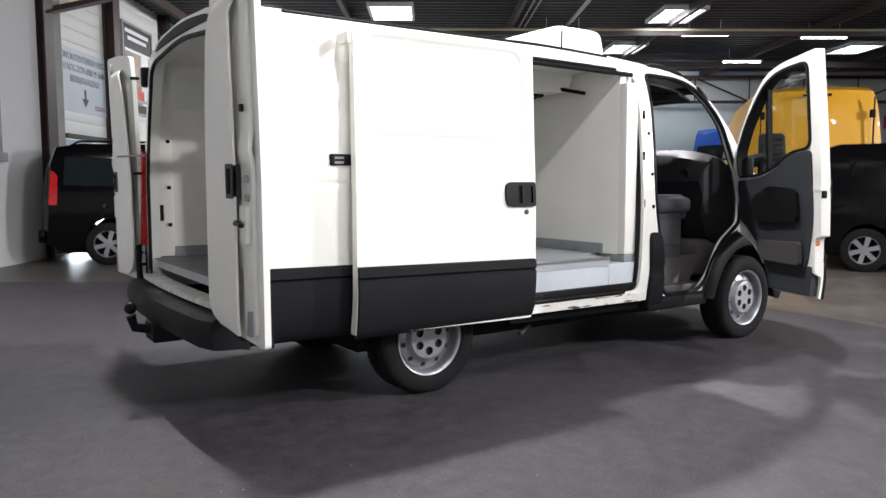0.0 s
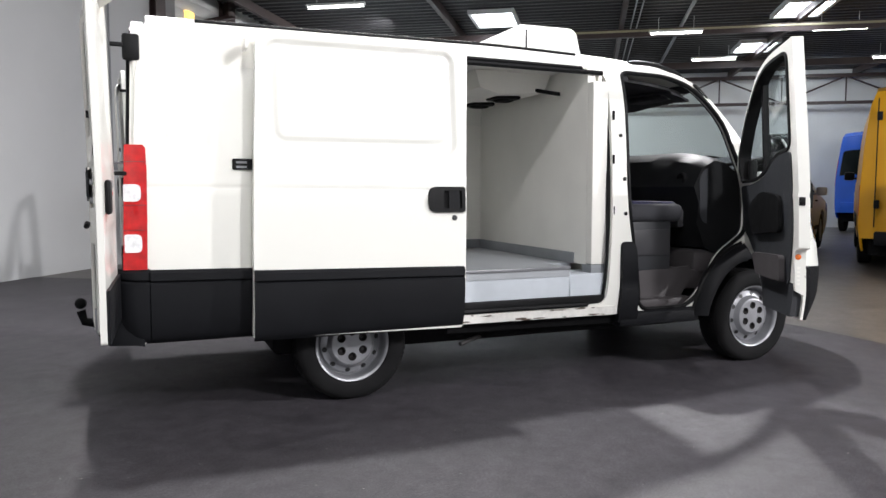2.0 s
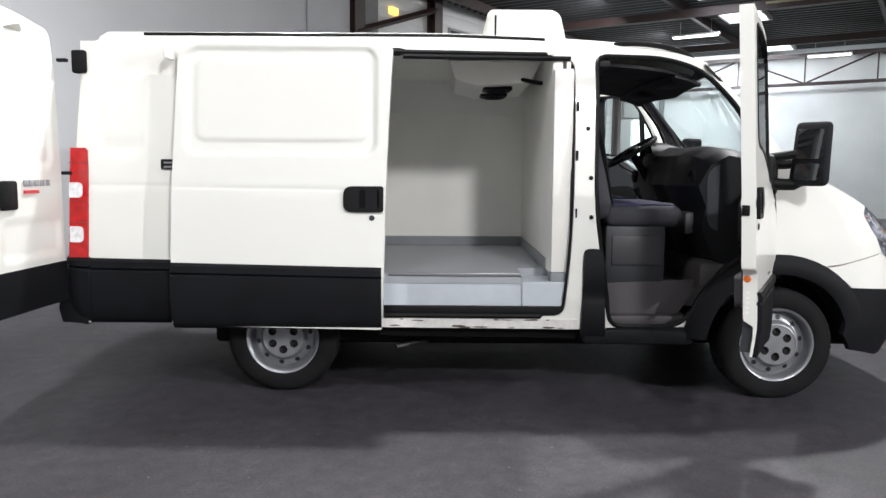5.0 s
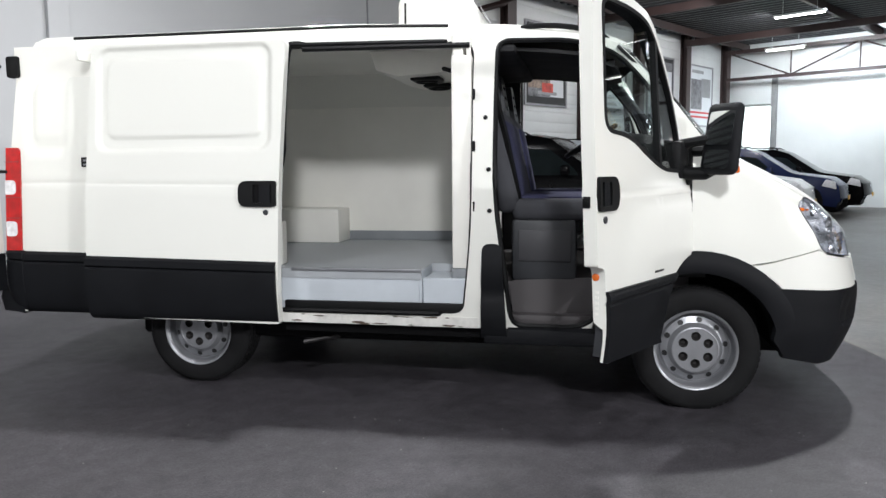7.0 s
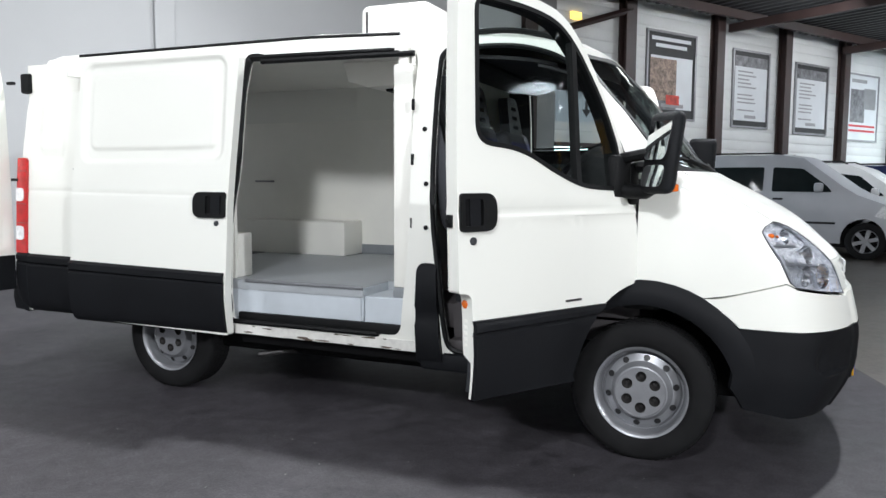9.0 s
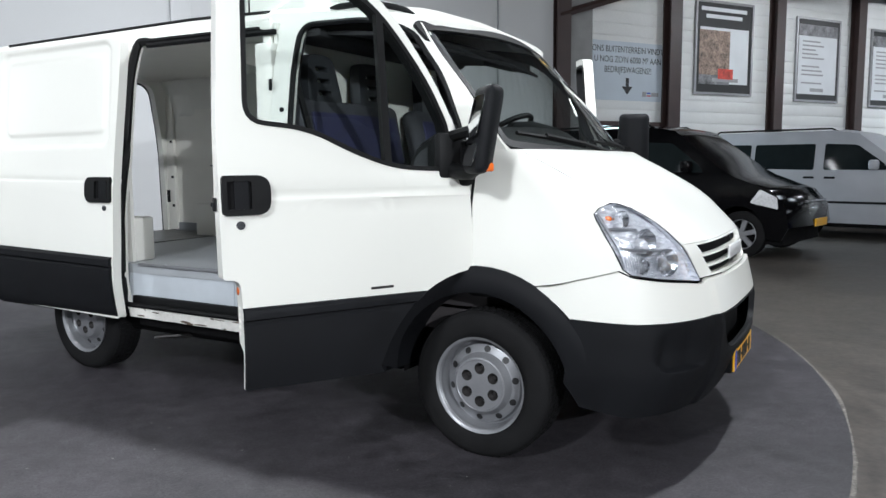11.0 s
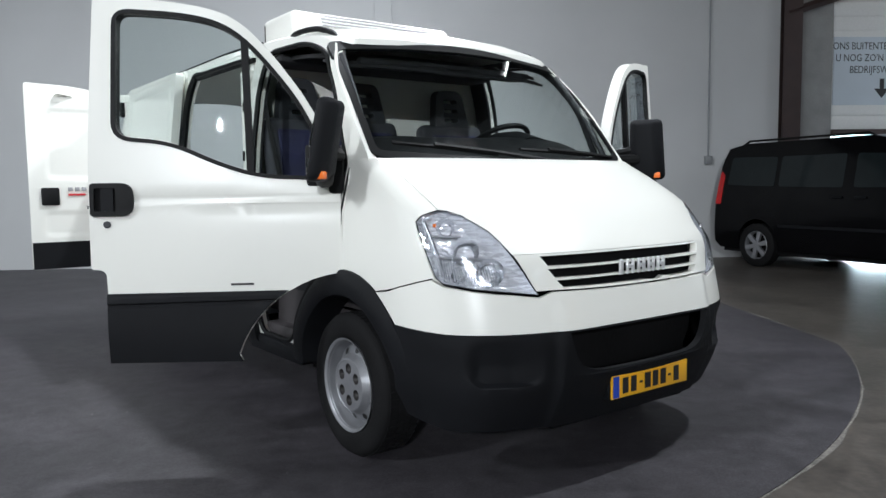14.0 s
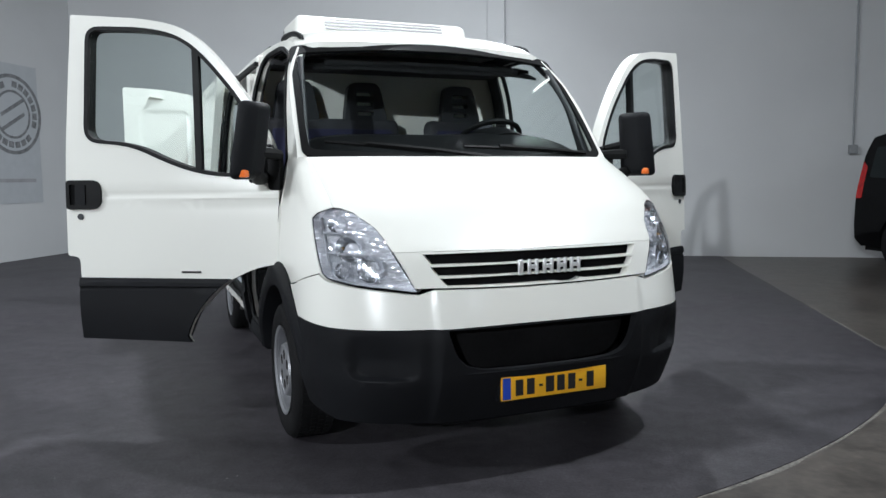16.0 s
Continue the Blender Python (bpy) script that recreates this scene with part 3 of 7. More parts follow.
front = [(2.56 + 0.12 * (1 - t * t), t) for t in [i / 12 - 1 for i in range(25)]]
sheet(bm, [(-1.10, 1.0), (-1.10, -1.0)] + front, [], steps(-1.1, 2.66, 0.06), steps(-1, 1, 0.08), roof_fn, (0, 0, -0.03))
part("roof", bm, WHITE, van, "white ribbed steel roof")
for s in (-1, 1):
    bm = bmesh.new()
    tube(bm, [(x, s * 0.735, 2.187 - drop(x)) for x in steps(-1.0, 1.75, 0.15)], 0.011, 6)
    part("roof_gutter", bm, SEAL, van, "black roof gutter strip")
    bm = bmesh.new()
    tube(bm, [(x, s * (0.74 - 0.05 * (x - 2.0)), 2.19 - drop(x) + 0.02 * math.sin((x - 2.02) / 0.5 * math.pi)) for x in [2.02 + 0.05 * i for i in range(11)]], [0.006] + [0.016] * 9 + [0.006], 8)
    part("roof_fairing", bm, SEAL, van, "black curved strip above the windscreen corner")

# rear frame, closing the body round the rear doors
bm = bmesh.new()
ringo = [(-0.965, 0.44), (0.965, 0.44), (0.975, 0.84), (0.945, 1.5), (0.87, 1.98), (0.78, 2.13), (0.5, 2.21), (0, 2.235), (-0.5, 2.21), (-0.78, 2.13), (-0.87, 1.98), (-0.945, 1.5), (-0.975, 0.84)]
hole = rounded([(-0.82, 0.62, 0.05), (0.82, 0.62, 0.05), (0.80, 1.5, 0.2), (0.70, 2.06, 0.12), (0, 2.12, 0.2), (-0.70, 2.06, 0.12), (-0.80, 1.5, 0.2)])
sheet(bm, ringo, [hole], steps(-0.95, 0.95, 0.1), steps(0.5, 2.2, 0.1), lambda y, z: (-1.205 + 0.03 * max(0, z - 1.3) / 0.9, y * 0.985, z), (0.06, 0, 0))
part("rear_frame", bm, WHITE, van, "white rear door frame")
bm = bmesh.new()
tube(bm, [(-1.212 + 0.03 * max(0, z - 1.3) / 0.9, y, z) for y, z in hole + hole[:1]], 0.014, 6, False)
part("rear_seal", bm, SEAL, van, "black rubber door seal")

# windscreen with its black edge
def screen(u, v, out=0.0):
    """u across -1..1, v from bottom 0 to top 1."""
    b = Vector((3.085 + 0.165 * (1 - u * u), 0.86 * u, 1.408 - 0.04 * (1 - u * u)))
    t = Vector((2.575 + 0.11 * (1 - u * u), 0.808 * u, 1.998 + 0.04 * (1 - u * u)))
    n = Vector((0.72, 0.25 * u, 0.66))
    return b.lerp(t, v) + n * (out + 0.02 * math.sin(v * math.pi))


bm = bmesh.new()
edge = rounded([(-1, 0, 0.05), (1, 0, 0.05), (1, 1.03, 0.06), (-1, 1.03, 0.06)])
inner = rounded([(-0.962, 0.05, 0.05), (0.962, 0.05, 0.05), (0.962, 0.945, 0.08), (-0.962, 0.945, 0.08)])
sheet(bm, edge, [inner], steps(-1, 1, 0.1), steps(0, 1, 0.12), lambda u, v: screen(u, v, 0.004), (-0.012, 0, -0.012))
part("windscreen_border", bm, SEAL, van, "black printed windscreen border")
bm = bmesh.new()
sheet(bm, inner, [], steps(-1, 1, 0.1), steps(0, 1, 0.12), lambda u, v: screen(u, v, 0.002), (-0.004, 0, -0.004))
part("windscreen", bm, PANE, van, "clear windscreen glass").visible_shadow = False
bm = bmesh.new()
sheet(bm, [(-1, -0.05), (1, -0.05), (1, 0.015), (-1, 0.015)], [], steps(-1, 1, 0.1), [], lambda u, v: screen(u, v, -0.012), (-0.06, 0, -0.02))
part("scuttle", bm, SEAL, van, "black plastic scuttle panel")

# bonnet, fenders, bumper, grille: plates on the nose
def plate(name, outer, holes, mat, grow, thick, label="", cu=None, cv=None):
    bm = bmesh.new()
    ps, zs = [q[0] for q in outer], [q[1] for q in outer]
    sheet(bm, outer, holes, cu or steps(min(ps), max(ps), 4.0), cv or steps(min(zs), max(zs), 0.03), lambda p, z: nose(p, z, grow(p, z) if callable(grow) else grow), inward(thick))
    return part(name, bm, mat, van, label)


HL = [(3.545, 1.160), (3.522, 1.146), (3.511, 1.122), (3.524, 1.095), (3.567, 1.025), (3.611, 0.95), (3.637, 0.895), (3.667, 0.872)]
hl_left = [(at_x(x, z), z) for x, z in HL]
hl_low = [(at_y(y, z), z) for y, z in ((-0.815, 0.853), (-0.747, 0.843), (-0.662, 0.833), (-0.569, 0.820))]
hl_up = [(at_y(y, z), z) for y, z in ((-0.588, 0.85), (-0.618, 0.91), (-0.652, 0.975), (-0.671, 1.035), (-0.695, 1.08), (-0.733, 1.115), (-0.762, 1.143), (-0.807, 1.162), (-0.832, 1.166))]
HEADLAMP = hl_left + hl_low + hl_up


def mirrored(poly):
    return [(-u, v) for u, v in reversed(poly)]


def join_line(x):
    """Joint between fender and bumper."""
    return 0.815 + 0.26 * max(0, x - 3.32) if x < 3.66 else 0.90


# bonnet: from the scuttle to the slot above the grille, between the lamps
up_r = list(reversed(hl_up))
bon = [(at_y(-0.845, 1.398), 1.398)] + [(u, v) for u, v in up_r if v > 0.985] + [(at_y(-0.650, 0.985), 0.985)] + [(at_y(y, 0.985), 0.985) for y in (-0.4, -0.2, 0.0, 0.2, 0.4)]
bon += mirrored([(at_y(-0.845, 1.398), 1.398)] + [(u, v) for u, v in up_r if v > 0.985] + [(at_y(-0.650, 0.985), 0.985)])
plate("bonnet", bon, [], WHITE, 0.0, 0.02, "white sloping bonnet")
for s in (-1, 1):
    # fender beside the lamp, down to the bumper joint and the wheel arch
    lo = arch(3.0, HUB, 0.545, 94, 60.5, 8)
    fen = [(at_x(2.964, 1.398 - 0.02 * i), 1.398 - 0.02 * i) for i in range(1, 24)] + [(at_x(x, z), z) for x, z in lo] + [(at_x(x, join_line(x)), join_line(x)) for x in (3.36, 3.45, 3.54, 3.62)] + [(u - 0.6, v) for u, v in reversed(hl_left)]
    fen += [(hl_up[-1][0] - 0.6, 1.168), (at_y(-0.845, 1.398) - 0.8, 1.398), (at_x(2.962, 1.398), 1.398)]
    plate("fender", fen if s < 0 else mirrored(fen), [], WHITE, 0.0, 0.02, "white front fender")

# headlamp bowls and covers
for s in (-1, 1):
    hl = HEADLAMP if s < 0 else mirrored(HEADLAMP)
    lampr = plate("headlamp", hl, [], BOWL, -0.045, 0.02, "clear headlamp with chromed reflectors")
    for p, z, r in ((s * 44, 0.915, 0.058), (s * 53, 1.00, 0.060), (s * 58, 1.095, 0.040), (s * 57, 0.905, 0.034)):
        bm = bmesh.new()
        c = Vector(nose(p, z, -0.030))
        d = Vector((math.cos(radians(s * 34)), math.sin(radians(s * 34)), 0.05)).normalized()
        q = d.to_track_quat("Z", "Y")
        pr = [(r * k, -0.03 + 0.045 * k * k) for k in (0.15, 0.4, 0.6, 0.8, 0.95, 1.0)]
        rings = [[bm.verts.new(c + q @ Vector((a * math.cos(t), a * math.sin(t), h))) for t in (2 * math.pi * k / 20 for k in range(20))] for a, h in pr]
        for a, b in zip(rings, rings[1:]):
            for k in range(20):
                bm.faces.new((a[k], a[(k + 1) % 20], b[(k + 1) % 20], b[k]))
        bm.faces.new(rings[0])
        part("reflector", bm, CHROME, lampr, "round chrome reflector")
    # upright flutes over the bowl, a dark step between the chambers
    for i in range(22):
        bm = bmesh.new()
        p = 41 + 1.05 * i
        lo, hi = 0.852 + 0.0003 * i, 0.93 + 0.0045 * i
        tube(bm, [nose(s * (p + 0.4 * k), lo + (hi - lo) * k / 4, -0.028 - 0.004 * (k % 2)) for k in range(5)], [0.0012, 0.0022, 0.0018, 0.0022, 0.0012], 5)
        part("rib", bm, CHROME, lampr, "chrome flute")
    for q0, z0, q1, z1 in ((42, 0.962, 66, 0.975), (52, 1.052, 69, 1.060), (64, 0.90, 69, 1.12)):
        bm = bmesh.new()
        tube(bm, [nose(s * (q0 + (q1 - q0) * k / 5), z0 + (z1 - z0) * k / 5, -0.034) for k in range(6)], 0.0075, 6)
        part("chamber_edge", bm, STEEL, lampr, "grey edge between the lamp chambers")
    bm = bmesh.new()
    spin(bm, [(0.0, 0.014), (0.008, 0.009), (0.011, 0.0), (0.011, -0.02)], 12, "X", nose(s * 63, 1.10, -0.045))
    part("turn_bulb", bm, ORANGE, lampr, "small orange turn bulb")
    bm = bmesh.new()
    sheet(bm, hl, [], steps(-90, 90, 4), steps(0.8, 1.2, 0.03), lambda p, z: nose(p, z, 0.003), inward(0.004))
    ob = part("lens_cover", bm, LENS, lampr, "clear plastic lens")
    ob.visible_shadow = False
    bm = bmesh.new()
    tube(bm, [nose(p, z, -0.002) for p, z in hl + hl[:1]], 0.0022, 5, False)
    part("lamp_seal", bm, SEAL, lampr, "dark gap round the lamp")
    bm = bmesh.new()
    ring = [[bm.verts.new(nose(p, z, g)) for g in (-0.002, -0.05)] for p, z in hl]
    for a, b in zip(ring, ring[1:] + ring[:1]):
        bm.faces.new((a[0], a[1], b[1], b[0]))
    part("lamp_wall", bm, BOWL, lampr, "silvered wall of the lamp")

# grille panel with three slots and a chrome badge
gr = [(at_y(y, z), z) for y, z in ((-0.647, 0.983), (-0.612, 0.91), (-0.578, 0.836))] + [(at_y(y, 0.838 - 0.01 * (1 - (y / 0.56) ** 2)), 0.838 - 0.01 * (1 - (y / 0.56) ** 2)) for y in (-0.5, -0.3, -0.1, 0.1, 0.3, 0.5)]
gr += mirrored(gr[:3])
slots = []
for z0, z1, wd in ((0.932, 0.974, 0.535), (0.884, 0.921, 0.51), (0.842, 0.873, 0.475)):
    chip = ((0.07, z0 - 0.004), (0.10, z0 - 0.009), (0.15, z0 - 0.010), (0.19, z0 + 0.004)) if z0 < 0.85 else ()
    slots.append([(at_y(y, z), z) for y, z in ((-wd, z1), (-wd + 0.03, z0), (-0.2, z0 - 0.004), *chip, (0.24, z0 - 0.002), (wd - 0.03, z0), (wd, z1), (0.2, z1), (-0.2, z1))])
grille = plate("grille", gr, slots, WHITE, 0.0, 0.03, "white slatted grille")
plate("grille_backing", [(at_y(y, z), z) for y, z in ((-0.56, 0.975), (-0.53, 0.845), (0, 0.83), (0.53, 0.845), (0.56, 0.975))], [], DARK, -0.05, 0.01, "dark radiator behind the grille")
bm = bmesh.new()
x = nose(0, 0.905)[0] + 0.004
for dy, w in ((-0.135, 0.012), (-0.075, 0.052), (0.0, 0.052), (0.07, 0.046), (0.138, 0.052)):
    y = dy + 0.025
    bm = bmesh.new()
    if w < 0.02:
        box(bm, x, x + 0.014, y - w, y + w, 0.872, 0.938, 0.004, 1)
    else:
        box(bm, x, x + 0.014, y - 0.5 * w, y - 0.20 * w, 0.872, 0.938, 0.004, 1)
        box(bm, x, x + 0.014, y + 0.20 * w, y + 0.5 * w, 0.872, 0.938, 0.004, 1)
        box(bm, x, x + 0.012, y - 0.4 * w, y + 0.4 * w, 0.896, 0.914, 0.003, 1)
    part("badge", bm, BADGE, grille, "chrome badge shape")

def stepped(base):
    """The middle of the bumper stands a little proud of its corners."""
    return lambda p, z: base + 0.014 * min(1, max(0, (0.52 - abs(nose(p, z)[1])) / 0.035))


def fog_dent(p, z):
    """Blank fog lamp field pressed into each corner, with a sharp lower lip."""
    y = abs(nose(p, z)[1])
    return stepped(0.006)(p, z) - recess(y, z, 0.575, 0.835, 0.462, 0.645, 0.05, 0.030 * min(1, max(0, (0.67 - z) / 0.13)) * min(1, max(0, (y - 0.56) / 0.14)), 0.05 if z > 0.50 else 0.016)


# bumper: white upper, black lower with air intake, number plate
zw = 0.672
seam = [(at_x(3.43, 0.685), 0.685)] + [(at_y(y, zw), zw) for y in (-0.9, -0.8, -0.6, -0.42)]
wb_low = seam + [(at_y(y, zw + 0.004), zw + 0.004) for y in (-0.2, 0.0, 0.2)] + mirrored(seam)
wb_up = [(at_x(3.272, 0.806), 0.806), (at_x(3.33, 0.811), 0.811)] + [(at_x(x, join_line(x) - 0.006), join_line(x) - 0.006) for x in (3.45, 3.55, 3.62)] + [(u, v - 0.012) for u, v in hl_left[-1:] + hl_low] + [(at_y(y, 0.83 - 0.01 * (1 - (y / 0.56) ** 2)), 0.83 - 0.01 * (1 - (y / 0.56) ** 2)) for y in (-0.5, -0.3, -0.1)]
wb_up = wb_up + mirrored(wb_up)
plate("bumper_upper", wb_low + list(reversed(wb_up)), [], WHITE, stepped(0.004), 0.03, "white upper bumper", cu=steps(-110, 110, 1.6))
bl_side = [(at_x(3.43, 0.683), 0.683), (at_x(3.42, 0.55), 0.55), (at_x(3.40, 0.40), 0.40), (at_x(3.46, 0.30), 0.30)]
bl = bl_side + [(at_y(y, z), z) for y, z in ((-0.85, 0.255), (-0.5, 0.25), (0, 0.25), (0.5, 0.25), (0.85, 0.255))] + mirrored(bl_side) + [(u, v - 0.004) for u, v in reversed(wb_low[1:-1])]
intake = rounded([(at_y(y, z), z, r) for y, z, r in ((-0.46, 0.664, 0.5), (-0.42, 0.535, 3), (-0.34, 0.492, 3), (0, 0.484, 0), (0.34, 0.492, 3), (0.42, 0.535, 3), (0.46, 0.664, 0.5), (0, 0.667, 0))])
plate("bumper_lower", bl, [intake], CLAD, fog_dent, 0.03, "black textured lower bumper", cu=steps(-110, 110, 1.3), cv=[0.30, 0.36, 0.42] + steps(0.445, 0.50, 0.006) + steps(0.50, 0.67, 0.018))
plate("intake_mesh", [(u * 1.05, v + (0.01 if v > 0.6 else -0.01)) for u, v in intake], [], DARK, -0.06, 0.01, "dark air intake")
bm = bmesh.new()
tube(bm, [nose(p, 0.478, 0.010) for p in range(-21, 22, 3)], [0.003, 0.007, 0.011] + [0.013] * 9 + [0.011, 0.007, 0.003], 8)
part("intake_lip", bm, CLAD, van, "black lip below the air intake")

plate_ob = part("number_plate", box_mesh(3.968, 3.980, -0.235, 0.29, 0.345, 0.450, bev=0.004), YPLATE, van, "yellow number plate")
part("plate_band", box_mesh(3.9805, 3.983, -0.229, -0.192, 0.351, 0.444), BLUE, plate_ob, "blue country band")
for y, w in ((-0.15, 0.036), (-0.095, 0.036), (-0.045, 0.018), (0.0, 0.040), (0.055, 0.036), (0.11, 0.036), (0.155, 0.018), (0.205, 0.036)):
    z0, z1 = (0.392, 0.402) if w < 0.02 else (0.363, 0.432)
    part("plate_bar", box_mesh(3.9805, 3.983, y - w / 2, y + w / 2, z0, z1), BLACKP, plate_ob, "black bar")
bm = bmesh.new()
box(bm, 3.93, 3.968, -0.245, 0.30, 0.338, 0.456, 0.006, 1)
part("plate_holder", bm, CLAD, van, "black plate holder")

# flares over the front wheels
for s in (-1, 1):
    bm = bmesh.new()
    n = 22
    rows = []
    for i in range(n + 1):
        a = radians(176 - (176 - 6) * i / n)
        merge = min(1.0, max(0.1, (math.degrees(a) - 6) / 45))
        c, sn = math.cos(a), math.sin(a)
        ring = []
        for r, dy in ((0.425, -0.17), (0.425, -0.04), (0.43, 0.022), (0.455, 0.034), (0.52, 0.030), (0.548, 0.012), (0.55, -0.03)):
            x, z = 3.0 + r * c, HUB + r * sn
            f = min(1, max(0, (x - 2.75) / 0.5))
            f = f * f * (3 - 2 * f)
            w = f * abs(nose(at_x(max(x, 2.9), z), z)[1]) + (1 - f) * bodyside(min(x, 2.9), z)
            ring.append(bm.verts.new((x, s * (w + dy * (merge if dy > 0 else 1)), z)))
        rows.append(ring)
    for a, b in zip(rows, rows[1:]):
        for k in range(len(a) - 1):
            bm.faces.new((a[k], a[k + 1], b[k + 1], b[k]))
    bmesh.ops.recalc_face_normals(bm, faces=bm.faces[:])
    bmesh.ops.solidify(bm, geom=bm.faces[:], thickness=0.004)
    flare = part("wheel_arch", bm, CLAD, van, "black plastic wheel arch flare")
    bm = bmesh.new()
    sheet(bm, arch(3.0, HUB, 0.535, 104, 180, 14) + arch(3.0, HUB, 0.57, 180, 104, 14), [], [], [], lambda x, z: (x, s * (bodyside(x, z) + 0.008), z), (0, -s * 0.02, 0))
    part("arch_flange", bm, SEAL, flare, "glossy black flange behind the flare")
    bm = bmesh.new()
    sheet(bm, [(1.97, 0.392), (2.47, 0.392), (2.485, 0.47), (2.45, 0.440), (1.97, 0.431)], [], [], [], lambda x, z: (x, s * (bodyside(x, z) + 0.006), z), (0, -s * 0.055, 0))
    part("sill_cover", bm, CLAD, van, "black sill cover under the cab door")
    bm = bmesh.new()
    for y0, y1 in ((0.42, 0.93),):
        rg = []
        for i in range(19):
            a = radians(180 - 10 * i)
            rg.append([bm.verts.new((3.0 + 0.43 * math.cos(a), s * y, HUB + 0.43 * math.sin(a))) for y in (y0, y1)])
        for a, b in zip(rg, rg[1:]):
            bm.faces.new((a[0], a[1], b[1], b[0]))
        bm.faces.new([r[0] for r in rg])
    part("wheel_house", bm, DARK, van, "dark inner wheel housing")


# wheels
def wheel(cx, s, parent):
    y = s * (0.975 if cx > 1 else 0.875)
    k = -s
    bm = bmesh.new()
    R = WHEEL_R
    spin(bm, [(0.215, -0.19), (0.24, -0.205), (0.30, -0.212), (R - 0.012, -0.20), (R, -0.185), (R, -0.03), (R - 0.010, -0.012), (0.305, 0.0), (0.25, 0.002), (0.225, -0.008), (0.213, -0.02)], 56, "Y")
    for v in bm.verts:
        v.co = Vector((cx + v.co.x, y + s * v.co.y, HUB + v.co.z))
    tyre = part("wheel", bm, RUBBER, parent, "black tyre on a silver steel rim")
    bm = bmesh.new()
    nb = 64
    for i in range(nb):
        a0 = 2 * math.pi * i / nb
        for row, (ya, yb) in enumerate(((-0.19, -0.15), (-0.14, -0.115), (-0.105, -0.08), (-0.07, -0.03))):
            a = a0 + (row % 2) * math.pi / nb
            vs = []
            for rr in (R - 0.004, R + 0.004):
                for da, yy in ((-0.034, ya), (0.034, ya), (0.034, yb), (-0.034, yb)):
                    vs.append(bm.verts.new((cx + rr * math.cos(a + da), y + s * yy, HUB + rr * math.sin(a + da))))
            for f4 in ((4, 5, 6, 7), (0, 1, 5, 4), (1, 2, 6, 5), (2, 3, 7, 6), (3, 0, 4, 7)):
                bm.faces.new([vs[q] for q in f4])
    bmesh.ops.recalc_face_normals(bm, faces=bm.faces[:])
    part("tread", bm, RUBBER, tyre)
    bm = bmesh.new()
    spin(bm, [(0.205, -0.15), (0.207, -0.02), (0.222, -0.006), (0.224, -0.001), (0.217, -0.003), (0.210, -0.010), (0.206, -0.050), (0.197, -0.080), (0.188, -0.078), (0.181, -0.062), (0.165, -0.055), (0.146, -0.048), (0.135, -0.028), (0.127, -0.011), (0.119, -0.0085), (0.116, -0.012)], 56, "Y")
    for v in bm.verts:
        v.co = Vector((cx + v.co.x, y + s * v.co.y, HUB + v.co.z))
    part("rim", bm, STEEL, tyre, "silver painted steel rim")
    def ring_of(u, v, r, n):
        return [(u + r * math.cos(2 * math.pi * k / n), v + r * math.sin(2 * math.pi * k / n)) for k in range(n)]
    cups = [(0.076 * math.cos(a), 0.076 * math.sin(a)) for a in (2 * math.pi * (i + 0.5) / 6 for i in range(6))]
    bm = bmesh.new()
    sheet(bm, ring_of(0, 0, 0.117, 48), [ring_of(u, v, 0.026, 14) for u, v in cups], [], [], lambda u, v: (cx + u, y - s * 0.012, HUB + v), (0, -s * 0.004, 0))
    part("hub_face", bm, STEEL, tyre, "silver hub face with bolt recesses")
    for i in range(10):
        bm = bmesh.new()
        a = 2 * math.pi * (i + 0.3) / 10
        c = Vector((cx + 0.1635 * math.cos(a), y + s * -0.0585, HUB + 0.1635 * math.sin(a)))
        ring = [bm.verts.new(c + Vector((math.cos(a) * 0.0145 * math.cos(t) - math.sin(a) * 0.016 * math.sin(t), s * 0.007 - s * 0.42 * 0.016 * math.cos(t), math.sin(a) * 0.0145 * math.cos(t) + math.cos(a) * 0.016 * math.sin(t)))) for t in (2 * math.pi * q / 14 for q in range(14))]
        bm.faces.new(ring)
        part("vent_hole", bm, BLACKP, tyre, "dark vent hole")
    for u, v in cups:
        bm = bmesh.new()
        spin(bm, [(0.026, -0.012), (0.021, -0.034), (0.012, -0.042), (0.0, -0.042)], 14, "Y")
        for q in bm.verts:
            q.co = Vector((cx + u + q.co.x, y + s * q.co.y, HUB + v + q.co.z))
        part("bolt_recess", bm, CUP, tyre, "round bolt recess")
        bm = bmesh.new()
        tube(bm, [(cx + u, y - s * 0.042, HUB + v), (cx + u, y - s * 0.030, HUB + v)], 0.009, 6)
        part("wheel_bolt", bm, CUP, tyre, "steel wheel bolt")


for cx in (0.0, 3.0):
    for s in (-1, 1):
        wheel(cx, s, van)


# ---- cladding ----
CL = [(0.0, -0.012), (0.06, 0.010), (0.2, 0.022), (0.80, 0.022), (0.83, 0.010), (0.86, 0.024), (0.96, 0.024), (1.0, 0.006)]


def clad(name, x0, x1, zb, s, base, label, parent, zt=trim_top, thick=0.02, cut=None):
    """Black lower cladding with a beaded top edge."""
    bm = bmesh.new()
    def fn(x, k):
        z0 = zb(x) if callable(zb) else zb
        z = z0 + (zt(x) - z0) * k
        return (x, s * (base(x, z) + lerp(CL, k)), z)
    outer = cut or [(x0, 0), (x1, 0), (x1, 1), (x0, 1)]
    sheet(bm, outer, [], steps(x0, x1, 0.08), [0.03, 0.06, 0.12, 0.2, 0.35, 0.5, 0.65, 0.80, 0.815, 0.83, 0.845, 0.86, 0.93, 0.96, 0.98], fn, (0, -s * thick, 0))
    return part(name, bm, CLAD, parent, label)


